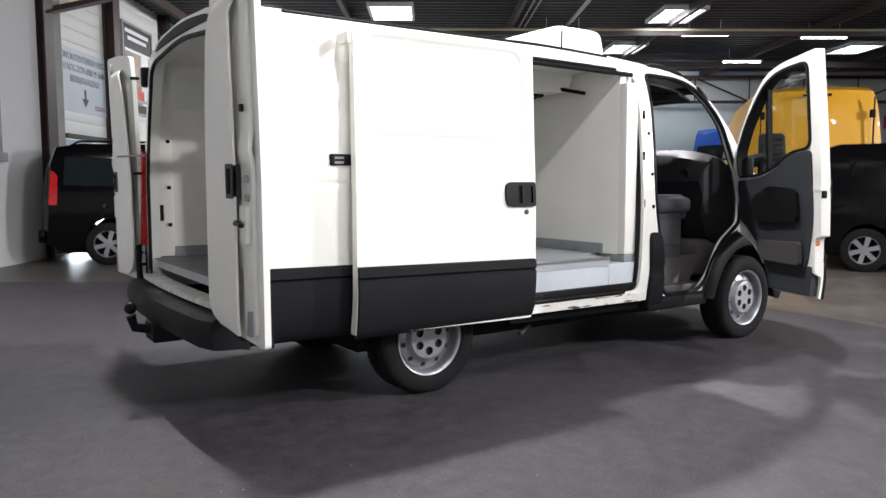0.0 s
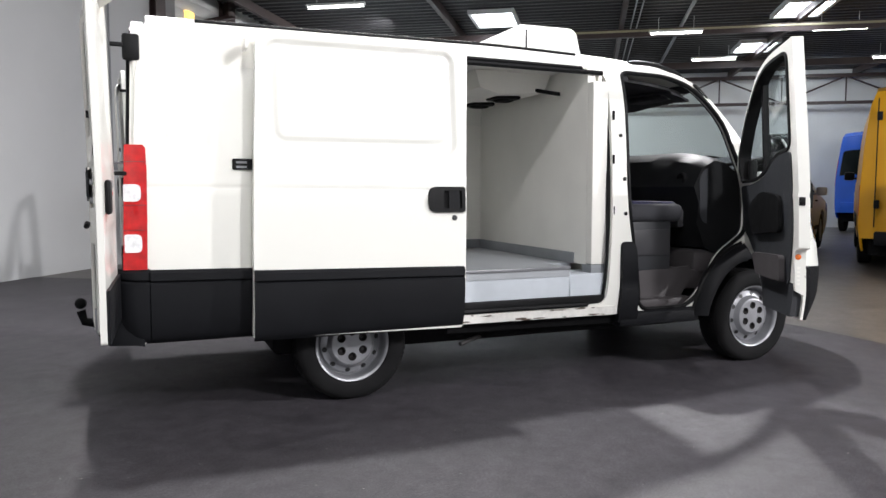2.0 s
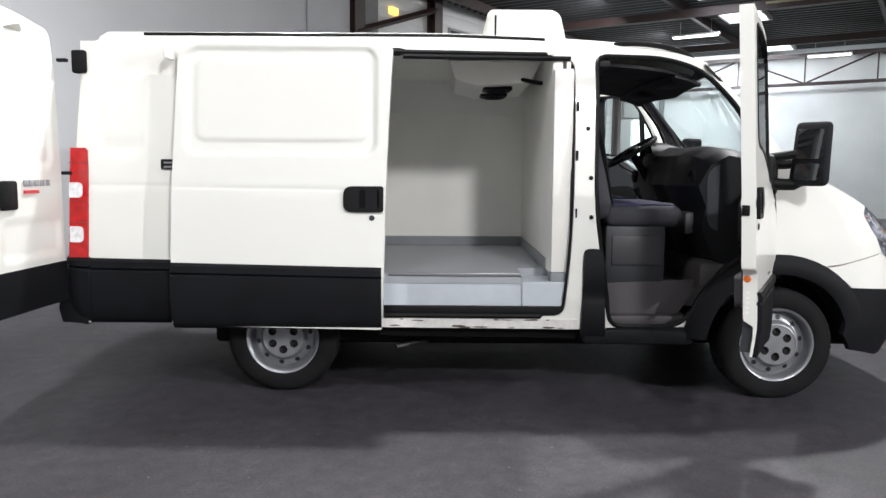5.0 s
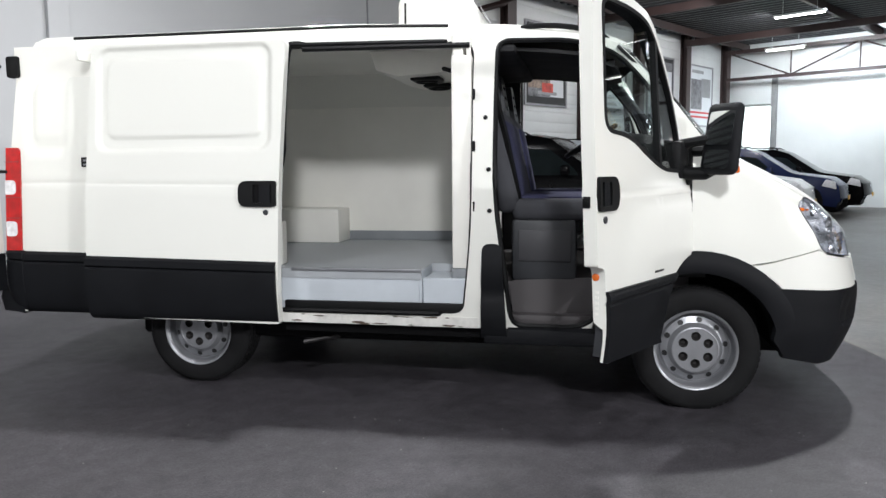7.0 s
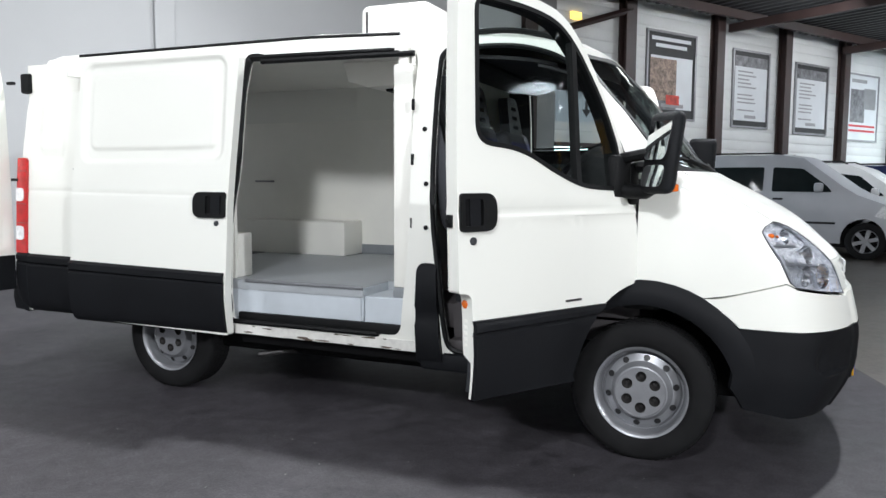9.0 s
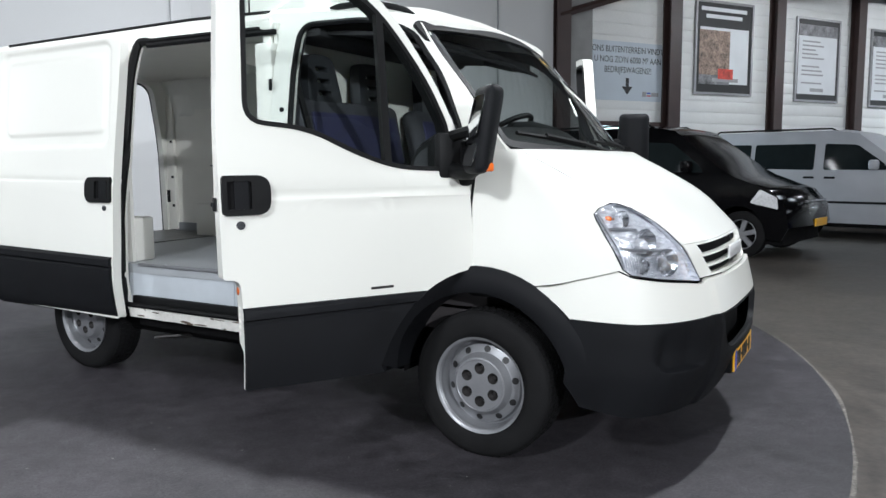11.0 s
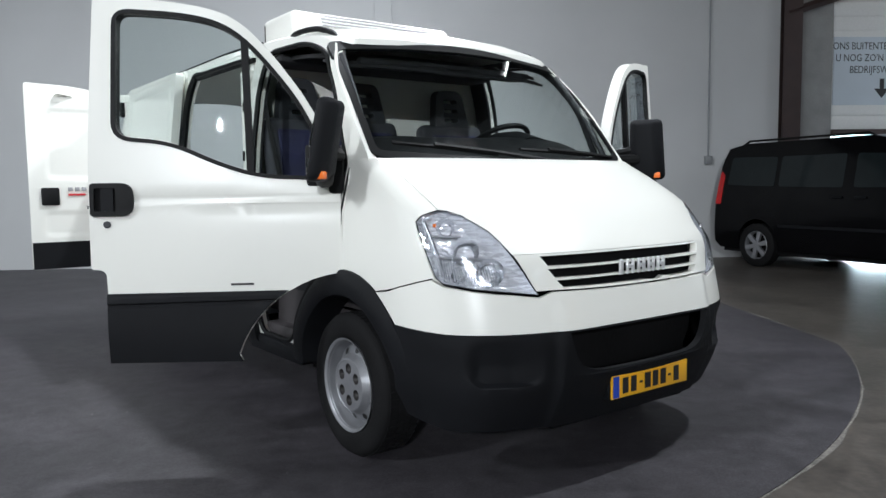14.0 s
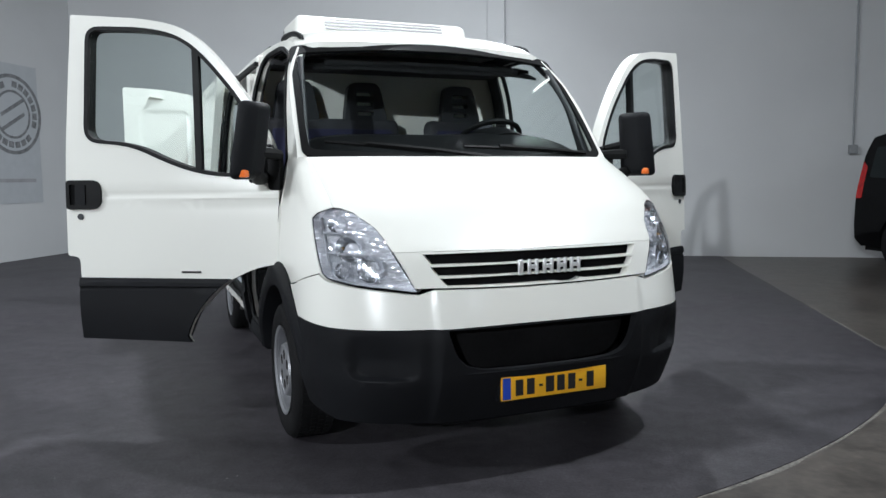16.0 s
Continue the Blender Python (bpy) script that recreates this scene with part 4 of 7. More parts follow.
for s in (-1, 1):
    clad("side_cladding", -1.115, 0.58 if s < 0 else 1.85, 0.44, s, bodyside, "black plastic lower side cladding", van)
    plan = [(0.0, 0.0, -1.121), (0.35, 0.0, -1.195), (0.55, 0.012, -1.240), (0.75, 0.040, -1.272), (0.9, 0.080, -1.290), (1.0, 0.125, -1.296)]

    def corner(u, k):
        x, inset = soft([(q[0], q[2]) for q in plan], u, 0.05), soft([(q[0], q[1]) for q in plan], u, 0.05)
        z0 = 0.44 + 0.16 * max(0, u - 0.15) ** 1.3
        z = z0 + (0.842 - z0) * k
        return (x, s * (bodyside(-1.15, z) + lerp(CL, k) - 0.003 - inset), z)

    bm = bmesh.new()
    sheet(bm, [(0, 0), (1, 0), (1, 1), (0, 1)], [], steps(0, 1, 0.07), [0.03, 0.06, 0.12, 0.2, 0.35, 0.5, 0.65, 0.80, 0.815, 0.83, 0.845, 0.86, 0.93, 0.96, 0.98], corner, (0.012, -s * 0.012, 0))
    part("rear_corner", bm, CLAD, van, "black rear bumper corner")
    # tail lamp on the rear corner
    tl = [(-1.245, 0.84), (-1.128, 0.84), (-1.122, 1.1), (-1.118, 1.35), (-1.122, 1.475), (-1.135, 1.49), (-1.225, 1.49)]
    bm = bmesh.new()
    sheet(bm, tl, [], steps(-1.24, -1.12, 0.02), steps(0.85, 1.48, 0.03), lambda x, z: (x, s * (bodyside(x, z) + 0.012 - 0.12 * max(0, -1.16 - x)), z), (0, -s * 0.05, 0))
    lamp_ob = part("tail_lamp", bm, RED, van, "tall red tail lamp with clear segments")
    for z0, z1 in ((1.195, 1.285), (0.93, 1.025)):
        bm = bmesh.new()
        sheet(bm, rounded([(-1.235, z0, 0.01), (-1.15, z0, 0.03), (-1.15, z1, 0.03), (-1.235, z1, 0.01)]), [], [-1.21, -1.18, -1.16], steps(z0, z1, 0.03), lambda x, z: (x, s * (bodyside(x, z) + 0.016 - 0.12 * max(0, -1.16 - x)), z), (0, -s * 0.02, 0))
        part("clear_segment", bm, CLEARL, lamp_ob, "clear lens segment")
    for z in (1.045, 1.175, 1.40):
        bm = bmesh.new()
        sheet(bm, [(-1.24, z), (-1.127, z), (-1.127, z + 0.003), (-1.24, z + 0.003)], [], steps(-1.24, -1.127, 0.02), [], lambda x, zz: (x, s * (bodyside(x, zz) + 0.0135 - 0.12 * max(0, -1.16 - x)), zz), (0, -s * 0.006, 0))
        part("lens_joint", bm, BLACKP, lamp_ob, "dark joint between the lens fields")

# dark underbody, sills
bm = bmesh.new()
box(bm, -0.45, 2.45, -0.76, 0.76, 0.28, 0.50, 0.02, 1)
part("underbody", bm, DARK, van, "dark chassis under the van")
part("rear_floor_pan", box_mesh(-1.15, -0.46, -0.75, 0.75, 0.48, 0.56, bev=0.02), DARK, van, "dark rear floor pan")
part("engine_tray", box_mesh(2.46, 3.85, -0.46, 0.46, 0.22, 0.62, bev=0.03), DARK, van, "dark engine tray")
part("engine_block", box_mesh(3.1, 3.62, -0.60, 0.60, 0.63, 0.90, bev=0.03), DARK, van, "dark engine behind the grille")
bm = bmesh.new()
tube(bm, [(0.0, -0.8, HUB), (0.0, 0.8, HUB)], 0.06, 10)
tube(bm, [(3.0, -0.8, HUB), (3.0, 0.8, HUB)], 0.05, 10)
part("axle", bm, DARK, van)
bm = bmesh.new()
tube(bm, [(0.90, -0.74, 0.30), (0.76, -0.84, 0.29), (0.70, -0.87, 0.283)], 0.014, 8)
part("exhaust_pipe", bm, CUP, van, "steel exhaust tail pipe")
for s in (-1, 1):
    bm = bmesh.new()
    box(bm, 1.83, 2.50, min(s * 0.80, s * 0.975), max(s * 0.80, s * 0.975), 0.33, 0.425, 0.02, 2)
    part("front_sill", bm, CLAD, van, "black sill below the front door")
    bm = bmesh.new()
    zs = [(0.36, 0.012), (0.40, 0.030), (0.58, 0.034), (0.60, 0.022), (0.66, 0.022), (0.68, 0.034), (0.86, 0.030), (0.90, 0.012)]
    sheet(bm, rounded([(1.815, 0.36, 0.02), (1.965, 0.36, 0.02), (1.935, 0.91, 0.04), (1.825, 0.91, 0.04)]), [], [1.87, 1.92], [z for z, _ in zs], lambda x, z: (x, s * (bodyside(x, z) + lerp(zs, z)), z), (0, -s * 0.035, 0))
    part("pillar_cladding", bm, CLAD, van, "black cladding at the foot of the door pillar")
SILL = material("scuffed_white_sill", (0.74, 0.73, 0.69), 0.4, vary=0.14, scale=14, bump=0.0015, bump_scale=40, fine=0.9)
bm = bmesh.new()
sheet(bm, [(0.60, 0.425), (1.80, 0.42), (1.80, 0.482), (0.60, 0.482)], [], steps(0.6, 1.8, 0.1), [0.455, 0.475], lambda x, z: (x, -(bodyside(x, z) + 0.006 + 0.004 * math.sin(x * 23)), z), (0, 0.03, 0))
step_sill = part("step_sill", bm, SILL, van, "scuffed white sill under the sliding door")
part("sill_rubber", box_mesh(0.62, 1.80, -0.957, -0.926, 0.483, 0.556, bev=0.006), SEAL, van, "black rubber strip on the sill")
bm = bmesh.new()
sheet(bm, [(0.60, 0.36), (1.82, 0.35), (1.82, 0.418), (0.60, 0.423)], [], [], [], lambda x, z: (x, -(bodyside(x, z) - 0.05), z), (0, 0.03, 0))
part("sill_underside", bm, DARK, van, "dark underside of the sill")

# seals round the openings
def dense(loop, d=0.04):
    out = []
    for (a, b), (c, e) in zip(loop, loop[1:] + loop[:1]):
        k = max(1, int(math.hypot(c - a, e - b) / d))
        out += [(a + (c - a) * i / k, b + (e - b) * i / k) for i in range(k)]
    return out


for s, loop in ((-1, OPEN_SLIDE), (-1, OPEN_FRONT), (1, OPEN_FRONT)):
    bm = bmesh.new()
    pts = [(x, s * (bodyside(x, z) + ((0.003 if x < 1.6 else -0.040) if loop is OPEN_SLIDE else -0.006)), z) for x, z in dense(loop)]
    pts += pts[:1]
    tube(bm, pts, [0.025 if p[0] < 0.72 and p[2] > 0.55 else 0.015 for p in pts], 6, False)
    part("door_seal", bm, SEAL, van, "black rubber door seal")
# rails and jamb plates inside the sliding door opening
bm = bmesh.new()
box(bm, 0.66, 1.78, -0.93, -0.83, 0.495, 0.52, 0.004, 1)
part("lower_rail", bm, SEAL, van, "black sliding door floor rail")
bm = bmesh.new()
tube(bm, [(0.74, -0.85, 2.045), (1.74, -0.85, 2.035)], 0.016, 6)
part("upper_rail", bm, SEAL, van, "black upper door rail")
for z in (1.12, 1.46, 1.75):
    bm = bmesh.new()
    box(bm, 1.768, 1.783, -0.968 + 0.03 * (z - 1.1), -0.93, z - 0.03, z + 0.03, 0.004, 1)
    part("jamb_catch", bm, SEAL, van, "black catch on the pillar")
for x, z in ((1.865, 1.098), (1.86, 1.33), (1.84, 1.62)):
    bm = bmesh.new()
    spin(bm, [(0.013, 0.03), (0.013, -0.006), (0.0, -0.008)], 12, "Y", (x, -bodyside(x, z), z))
    part("pillar_plug", bm, SEAL, van, "small black plug in the pillar")

# ---- sliding door, slid open along the side ----
def slide_y(x, z):
    return bodyside(0.0, z) + 0.112 if z < 1.2 else 1.076 - 0.10 * (z - 1.2)


SLIDE = rounded([(-0.605, 0.45, 0.02), (0.632, 0.43, 0.02), (0.645, 0.9, 0.2), (0.655, 1.35, 0.2), (0.69, 2.085, 0.03), (-0.552, 2.095, 0.03), (-0.592, 1.2, 0.3)])
bm = bmesh.new()
sheet(bm, SLIDE, [], sorted(steps(-0.6, -0.38, 0.012) + steps(-0.38, 0.5, 0.08) + steps(0.5, 0.68, 0.012)), sorted(steps(0.45, 1.40, 0.05) + steps(1.40, 1.58, 0.010) + steps(1.58, 1.96, 0.05) + steps(1.96, 2.09, 0.010) + [1.246, 1.254, 1.26, 1.268]),
      lambda x, z: (x, -(slide_y(x, z) - recess(x, z, -0.507, 0.592, 1.46, 2.065, 0.07, 0.020, 0.028) + recess(x, z, -0.455, 0.54, 1.535, 2.0, 0.06, 0.012, 0.028) - 0.5 * crease(z, 1.258 - 0.012 * x)), z), (0, 0.055, 0))
slide = part("sliding_door", bm, WHITE, van, "white sliding side door standing open")
clad("door_cladding", -0.598, 0.628, 0.432, -1, slide_y, "black cladding of the sliding door", slide, lambda x: 0.815 - 0.018 * x)


def pull_handle(name, x0, x1, z0, z1, yf, s, parent, m=None, flip=False):
    """Black recessed grip: bezel, bowl and flap."""
    bm = bmesh.new()
    ra, rb = (0.055, 0.018) if not flip else (0.018, 0.055)
    lo = rounded([(x0, z0, ra), (x1, z0, rb), (x1, z1, rb), (x0, z1, ra)], 8)
    w = x1 - x0
    hx0, hx1 = (x0 + 0.40 * w, x1 - 0.10 * w) if not flip else (x0 + 0.10 * w, x1 - 0.40 * w)
    hl_ = rounded([(hx0, z0 + 0.022, 0.01), (hx1, z0 + 0.022, 0.01), (hx1, z1 - 0.022, 0.01), (hx0, z1 - 0.022, 0.01)])
    sheet(bm, lo, [hl_], [(x0 + x1) / 2], [(z0 + z1) / 2], lambda x, z: (x, s * (yf(x, z) + 0.016), z), (0, -s * 0.02, 0))
    if m is not None:
        bmesh.ops.transform(bm, matrix=m, verts=bm.verts[:])
    ob = part(name, bm, SEAL, parent, "black plastic door handle")
    for nm, a, b, d, mt in (("handle_bowl", hx0, hx1, 0.003, DARK), ("handle_flap", hx0 + 0.30 * (hx1 - hx0), hx1 - 0.06 * w, 0.012, CLAD)):
        bm = bmesh.new()
        sheet(bm, [(a, z0 + 0.022), (b, z0 + 0.022), (b, z1 - 0.022), (a, z1 - 0.022)], [], [], [], lambda x, z: (x, s * (yf(x, z) + d), z), (0, -s * 0.006, 0))
        if m is not None:
            bmesh.ops.transform(bm, matrix=m, verts=bm.verts[:])
        part(nm, bm, mt, parent)
    return ob


pull_handle("door_handle", 0.408, 0.640, 1.125, 1.275, slide_y, -1, slide)


def lock_at(x, z, y, s, parent, m=None):
    bm = bmesh.new()
    spin(bm, [(0.016, -0.004), (0.016, 0.005), (0.011, 0.007), (0.0, 0.004)], 16, "Y")
    for v in bm.verts:
        v.co = Vector((x + v.co.x, s * (y + v.co.y), z + v.co.z))
    if m is not None:
        bmesh.ops.transform(bm, matrix=m, verts=bm.verts[:])
    part("lock", bm, GREYP, parent, "round door lock")


lock_at(0.573, 1.092, slide_y(0.573, 1.092), -1, slide)
# track on the flank and its bracket
bm = bmesh.new()
box(bm, -0.685, -0.50, -0.972, -0.930, 1.365, 1.425, 0.006, 1)
track = part("door_track", bm, SEAL, van, "black end of the sliding door track")
for z in (1.38, 1.405):
    part("track_slot", box_mesh(-0.665, -0.61, -0.9745, -0.970, z - 0.006, z + 0.006), STEEL, track)
bm = bmesh.new()
box(bm, -0.62, -0.60, -1.05, -0.92, 2.00, 2.06, 0.004, 1)
part("door_runner", bm, WHITE, van)


# ---- front doors, swung open ----
HINGE = 2.96
DOOR = [(1.938, 0.485), (2.505, 0.47)] + [(x, z) for x, z in reversed(arch(3.0, HUB, 0.535, 96, 162, 10))] + rounded([(2.955, 0.875), (2.955, 1.285, 0.02), (2.92, 1.47, 0.05), (2.81, 1.687, 0.1), (2.635, 1.93, 0.2), (2.49, 2.06, 0.12), (2.30, 2.105, 0.10), (1.912, 2.138, 0.008), (1.880, 1.60, 0.4), (1.870, 1.30, 0.2), (1.872, 0.912, 0.012), (1.934, 0.905, 0.03), (1.938, 0.80)])
WIN = rounded([(1.982, 1.502, 0.07), (2.22, 1.480, 0.10), (2.42, 1.383, 0.10), (2.60, 1.325, 0.1), (2.86, 1.315, 0.02), (2.86, 1.49, 0.05), (2.76, 1.685, 0.1), (2.58, 1.915, 0.15), (2.45, 2.015, 0.10), (2.28, 2.052, 0.10), (2.0, 2.064, 0.06)])


def shrink(poly, d):
    c = Vector((sum(p[0] for p in poly) / len(poly), sum(p[1] for p in poly) / len(poly)))
    out = []
    k = len(poly)
    for i in range(k):
        a, p, b = Vector(poly[i - 1]), Vector(poly[i]), Vector(poly[(i + 1) % k])
        t = (b - a)
        if t.length < 1e-6:
            continue
        n = Vector((-t.y, t.x)).normalized()
        if n.dot(c - p) < 0:
            n = -n
        out.append((p.x + n.x * d, p.y + n.y * d))
    return out


def door_y(x, z):
    return (bodyside(x, z) + taper(x, z) if z < 1.2 else 0.964 - 0.062 * (z - 1.2)) - taper(x, z)


def front_door(s, angle):
    m = Matrix.Translation((HINGE, s * 0.955, 0)) @ Matrix.Rotation(radians(-s * angle), 4, "Z") @ Matrix.Diagonal((1.03, 1, 1, 1)) @ Matrix.Translation((-HINGE, -s * 0.955, 0))

    def put(name, outer, holes, mat, grow, thick, parent, label="", cu=(), cv=()):
        bm = bmesh.new()
        sheet(bm, outer, holes, cu or steps(1.88, 2.95, 0.06), cv or steps(0.48, 2.1, 0.05), lambda x, z: (x, s * (door_y(x, z) + (grow(x, z) if callable(grow) else grow)), z), lambda x, z: (0, -s * (thick(z) if callable(thick) else thick), 0))
        bmesh.ops.transform(bm, matrix=m, verts=bm.verts[:])
        return part(name, bm, mat, parent, label)

    door = put("front_door", DOOR, [shrink(WIN, -0.012)], WHITE, lambda x, z: -0.55 * math.exp(-((z - 1.222) / 0.022) ** 2) * 0.01, lambda z: 0.064 - 0.050 * min(1, max(0, (0.66 - z) / 0.03)), van, "white front door swung open", cv=sorted(steps(0.48, 2.1, 0.05) + [0.632, 0.658, 1.200, 1.207, 1.212, 1.217, 1.222, 1.227, 1.232, 1.237, 1.244]))
    put("window_seal", shrink(WIN, -0.0125), [shrink(WIN, 0.006)], SEAL, 0.004, 0.079, door, "black window seal")
    pane = put("window_pane", shrink(WIN, 0.010), [], PANE, -0.010, 0.004, door, "clear door window")
    pane.visible_shadow = False
    put("divider_bar", [(2.543, 1.335), (2.574, 1.33), (2.560, 1.935), (2.529, 1.96)], [], SEAL, 0.005, 0.035, door, "black quarter light bar")
    low = [(1.938, 0.485), (2.505, 0.47)] + [(x, z) for x, z in reversed(arch(3.0, HUB, 0.54, 122, 162, 8))] + [(1.938, 0.800)]
    put("door_cladding", low, [], CLAD, lambda x, z: 0.020 if z < 0.74 else (0.014 if z < 0.752 else 0.024 if z < 0.785 else 0.017), 0.02, door, "black cladding of the front door", cv=[0.5, 0.56, 0.62, 0.68, 0.735, 0.742, 0.75, 0.757, 0.78, 0.79])
    ip = rounded([(2.02, 0.68, 0.06), (2.50, 0.68, 0.06), (2.56, 0.75, 0.05), (2.78, 0.92, 0.08), (2.90, 0.98, 0.04), (2.90, 1.28, 0.05), (2.60, 1.30, 0.1), (2.42, 1.355, 0.1), (2.22, 1.465, 0.1), (1.97, 1.485, 0.04), (1.95, 1.0, 0.1)])
    put("inner_panel", ip, [], GREYP, -0.062, 0.014, door, "dark grey door trim")
    put("lower_trim", [(1.966, 0.50), (2.475, 0.488), (2.525, 0.60), (2.575, 0.70), (1.966, 0.70)], [], GREYP, -0.0155, lambda z: 0.052, door, "dark trim at the foot of the door")
    put("door_pocket", rounded([(2.05, 0.70, 0.03), (2.50, 0.70, 0.03), (2.58, 0.84, 0.05), (2.05, 0.86, 0.03)]), [], FOOT, -0.083, 0.035, door, "grey door pocket")
    put("arm_rest", rounded([(2.08, 1.00, 0.05), (2.62, 0.96, 0.12), (2.70, 1.12, 0.1), (2.45, 1.25, 0.1), (2.10, 1.22, 0.05)]), [], SEAL, -0.083, 0.025, door, "padded dark arm rest")
    pull_handle("door_handle", 1.879, 2.058, 1.150, 1.298, door_y, s, door, m, flip=True)
    lock_at(1.945, 1.112, door_y(1.945, 1.112), s, door, m)
    bm = bmesh.new()
    spin(bm, [(0.018, 0.006), (0.018, 0.001), (0.014, -0.001), (0.0, -0.002)], 16, "X", (1.9345, s * 0.930, 0.862))
    bmesh.ops.transform(bm, matrix=m, verts=bm.verts[:])
    part("edge_marker", bm, ORANGE, door, "orange reflector on the door edge")
    for z in [0.795 - 0.024 * i for i in range(5)]:
        bm = box_mesh(1.9365, 1.9395, min(s * 0.928, s * 0.944), max(s * 0.928, s * 0.944), z - 0.006, z + 0.006)
        bmesh.ops.transform(bm, matrix=m, verts=bm.verts[:])
        part("edge_slot", bm, INNER, door, "shallow pressed slot in the door edge")
    bm = box_mesh(1.862, 1.874, min(s * 0.90, s * 0.935), max(s * 0.90, s * 0.935), 1.165, 1.215, bev=0.004)
    box(bm, 1.855, 1.866, min(s * 0.908, s * 0.926), max(s * 0.908, s * 0.926), 1.183, 1.198)
    bmesh.ops.transform(bm, matrix=m, verts=bm.verts[:])
    part("door_latch", bm, SEAL, door, "black latch in the door edge")
    bm = bmesh.new()
    y = bodyside(2.5, 0.83)
    box(bm, 2.46, 2.56, min(s * y, s * (y + 0.003)), max(s * y, s * (y + 0.003)), 0.822, 0.832)
    bmesh.ops.transform(bm, matrix=m, verts=bm.verts[:])
    part("door_badge", bm, CUP, door, "small grey badge bar")
    # mirror on its arm
    bm = bmesh.new()
    y0 = bodyside(2.85, 1.4)
    box(bm, 2.80, 2.93, min(s * (y0 - 0.01), s * (y0 + 0.045)), max(s * (y0 - 0.01), s * (y0 + 0.045)), 1.27, 1.47, 0.02, 2)
    box(bm, 2.90, 2.972, min(s * (y0 - 0.02), s * (y0 + 0.055)), max(s * (y0 - 0.02), s * (y0 + 0.055)), 1.235, 1.44, 0.022, 2)
    tube(bm, [(2.955, s * (y0 + 0.03), 1.415), (2.945, s * (y0 + 0.13), 1.42), (2.92, s * (y0 + 0.20), 1.42)], [0.028, 0.030, 0.030], 8)
    tube(bm, [(2.87, s * y0, 1.45), (2.885, s * (y0 + 0.12), 1.47), (2.90, s * (y0 + 0.20), 1.48)], 0.026, 8)
    tube(bm, [(2.87, s * y0, 1.315), (2.88, s * (y0 + 0.07), 1.30), (2.89, s * (y0 + 0.14), 1.30), (2.90, s * (y0 + 0.21), 1.335)], [0.034, 0.036, 0.036, 0.030], 10)
    bmesh.ops.transform(bm, matrix=m, verts=bm.verts[:])
    part("mirror_arm", bm, SEAL, door, "black mirror arm")
    bm = bmesh.new()
    turn = Matrix.Translation((2.90, s * (y0 + 0.235), 0)) @ Matrix.Rotation(radians(-17 if s < 0 else 0), 4, "Z") @ Matrix.Translation((-2.90, -s * (y0 + 0.235), 0))
    box(bm, 2.858, 2.946, -0.108, 0.108, 1.285, 1.665, 0.036, 4)
    for v in bm.verts:
        k = (v.co.x - 2.858) / 0.088
        v.co = Vector((v.co.x + 0.16 * (v.co.z - 1.475), s * (y0 + 0.235) + v.co.y * (1 - 0.45 * k * k) * (1.06 if v.co.z < 1.43 else 0.97), 1.475 + (v.co.z - 1.475) * (1 - 0.10 * k)))
    bmesh.ops.transform(bm, matrix=m @ turn, verts=bm.verts[:])
    part("mirror_housing", bm, CLAD, door, "black mirror housing")
    for z0, z1 in ((1.445, 1.625), (1.325, 1.42)):
        bm = bmesh.new()
        yy = s * (y0 + 0.235)
        sheet(bm, rounded([(yy - 0.074, z0, 0.03), (yy + 0.074, z0, 0.03), (yy + 0.074, z1, 0.03), (yy - 0.074, z1, 0.03)]), [], steps(yy - 0.08, yy + 0.08, 0.03), steps(z0, z1, 0.03), lambda y, z: (2.851 + 0.16 * (z - 1.475) + 0.08 * (z - (z0 + z1) / 2) + (0.10 * ((y - yy) ** 2 + (z - (z0 + z1) / 2) ** 2) * (4 if z1 < 1.42 else 0.6)), y, z), (0.004, 0, 0))
        bmesh.ops.transform(bm, matrix=m @ turn, verts=bm.verts[:])
        part("mirror_glass", bm, MIRROR, door, "mirror glass")
    bm = bmesh.new()
    box(bm, 2.872, 2.915, min(s * (y0 + 0.285), s * (y0 + 0.322)), max(s * (y0 + 0.285), s * (y0 + 0.322)), 1.302, 1.338, 0.008, 2)
    bmesh.ops.transform(bm, matrix=m @ turn, verts=bm.verts[:])
    part("mirror_indicator", bm, ORANGE, door, "orange side indicator under the mirror")
    return door


for s in (-1, 1):
    bm = bmesh.new()
    sheet(bm, [(2.950, 0.89), (2.963, 0.89), (2.963, 1.36), (2.950, 1.36)], [], [], steps(0.89, 1.36, 0.05), lambda x, z: (x, s * (bodyside(x, z) + 0.003), z), (0, -s * 0.02, 0))
    part("hinge_gap", bm, SEAL, van, "dark gap at the front door hinges")
front_door(-1, 61.8)
front_door(1, 65)
for s in (-1, 1):
    for z in (0.98, 1.20):
        bm = bmesh.new()
        tube(bm, [(2.955, s * 0.905, z - 0.03), (2.955, s * 0.905, z + 0.03)], 0.018, 8)
        part("door_hinge", bm, SEAL, van, "black door hinge")


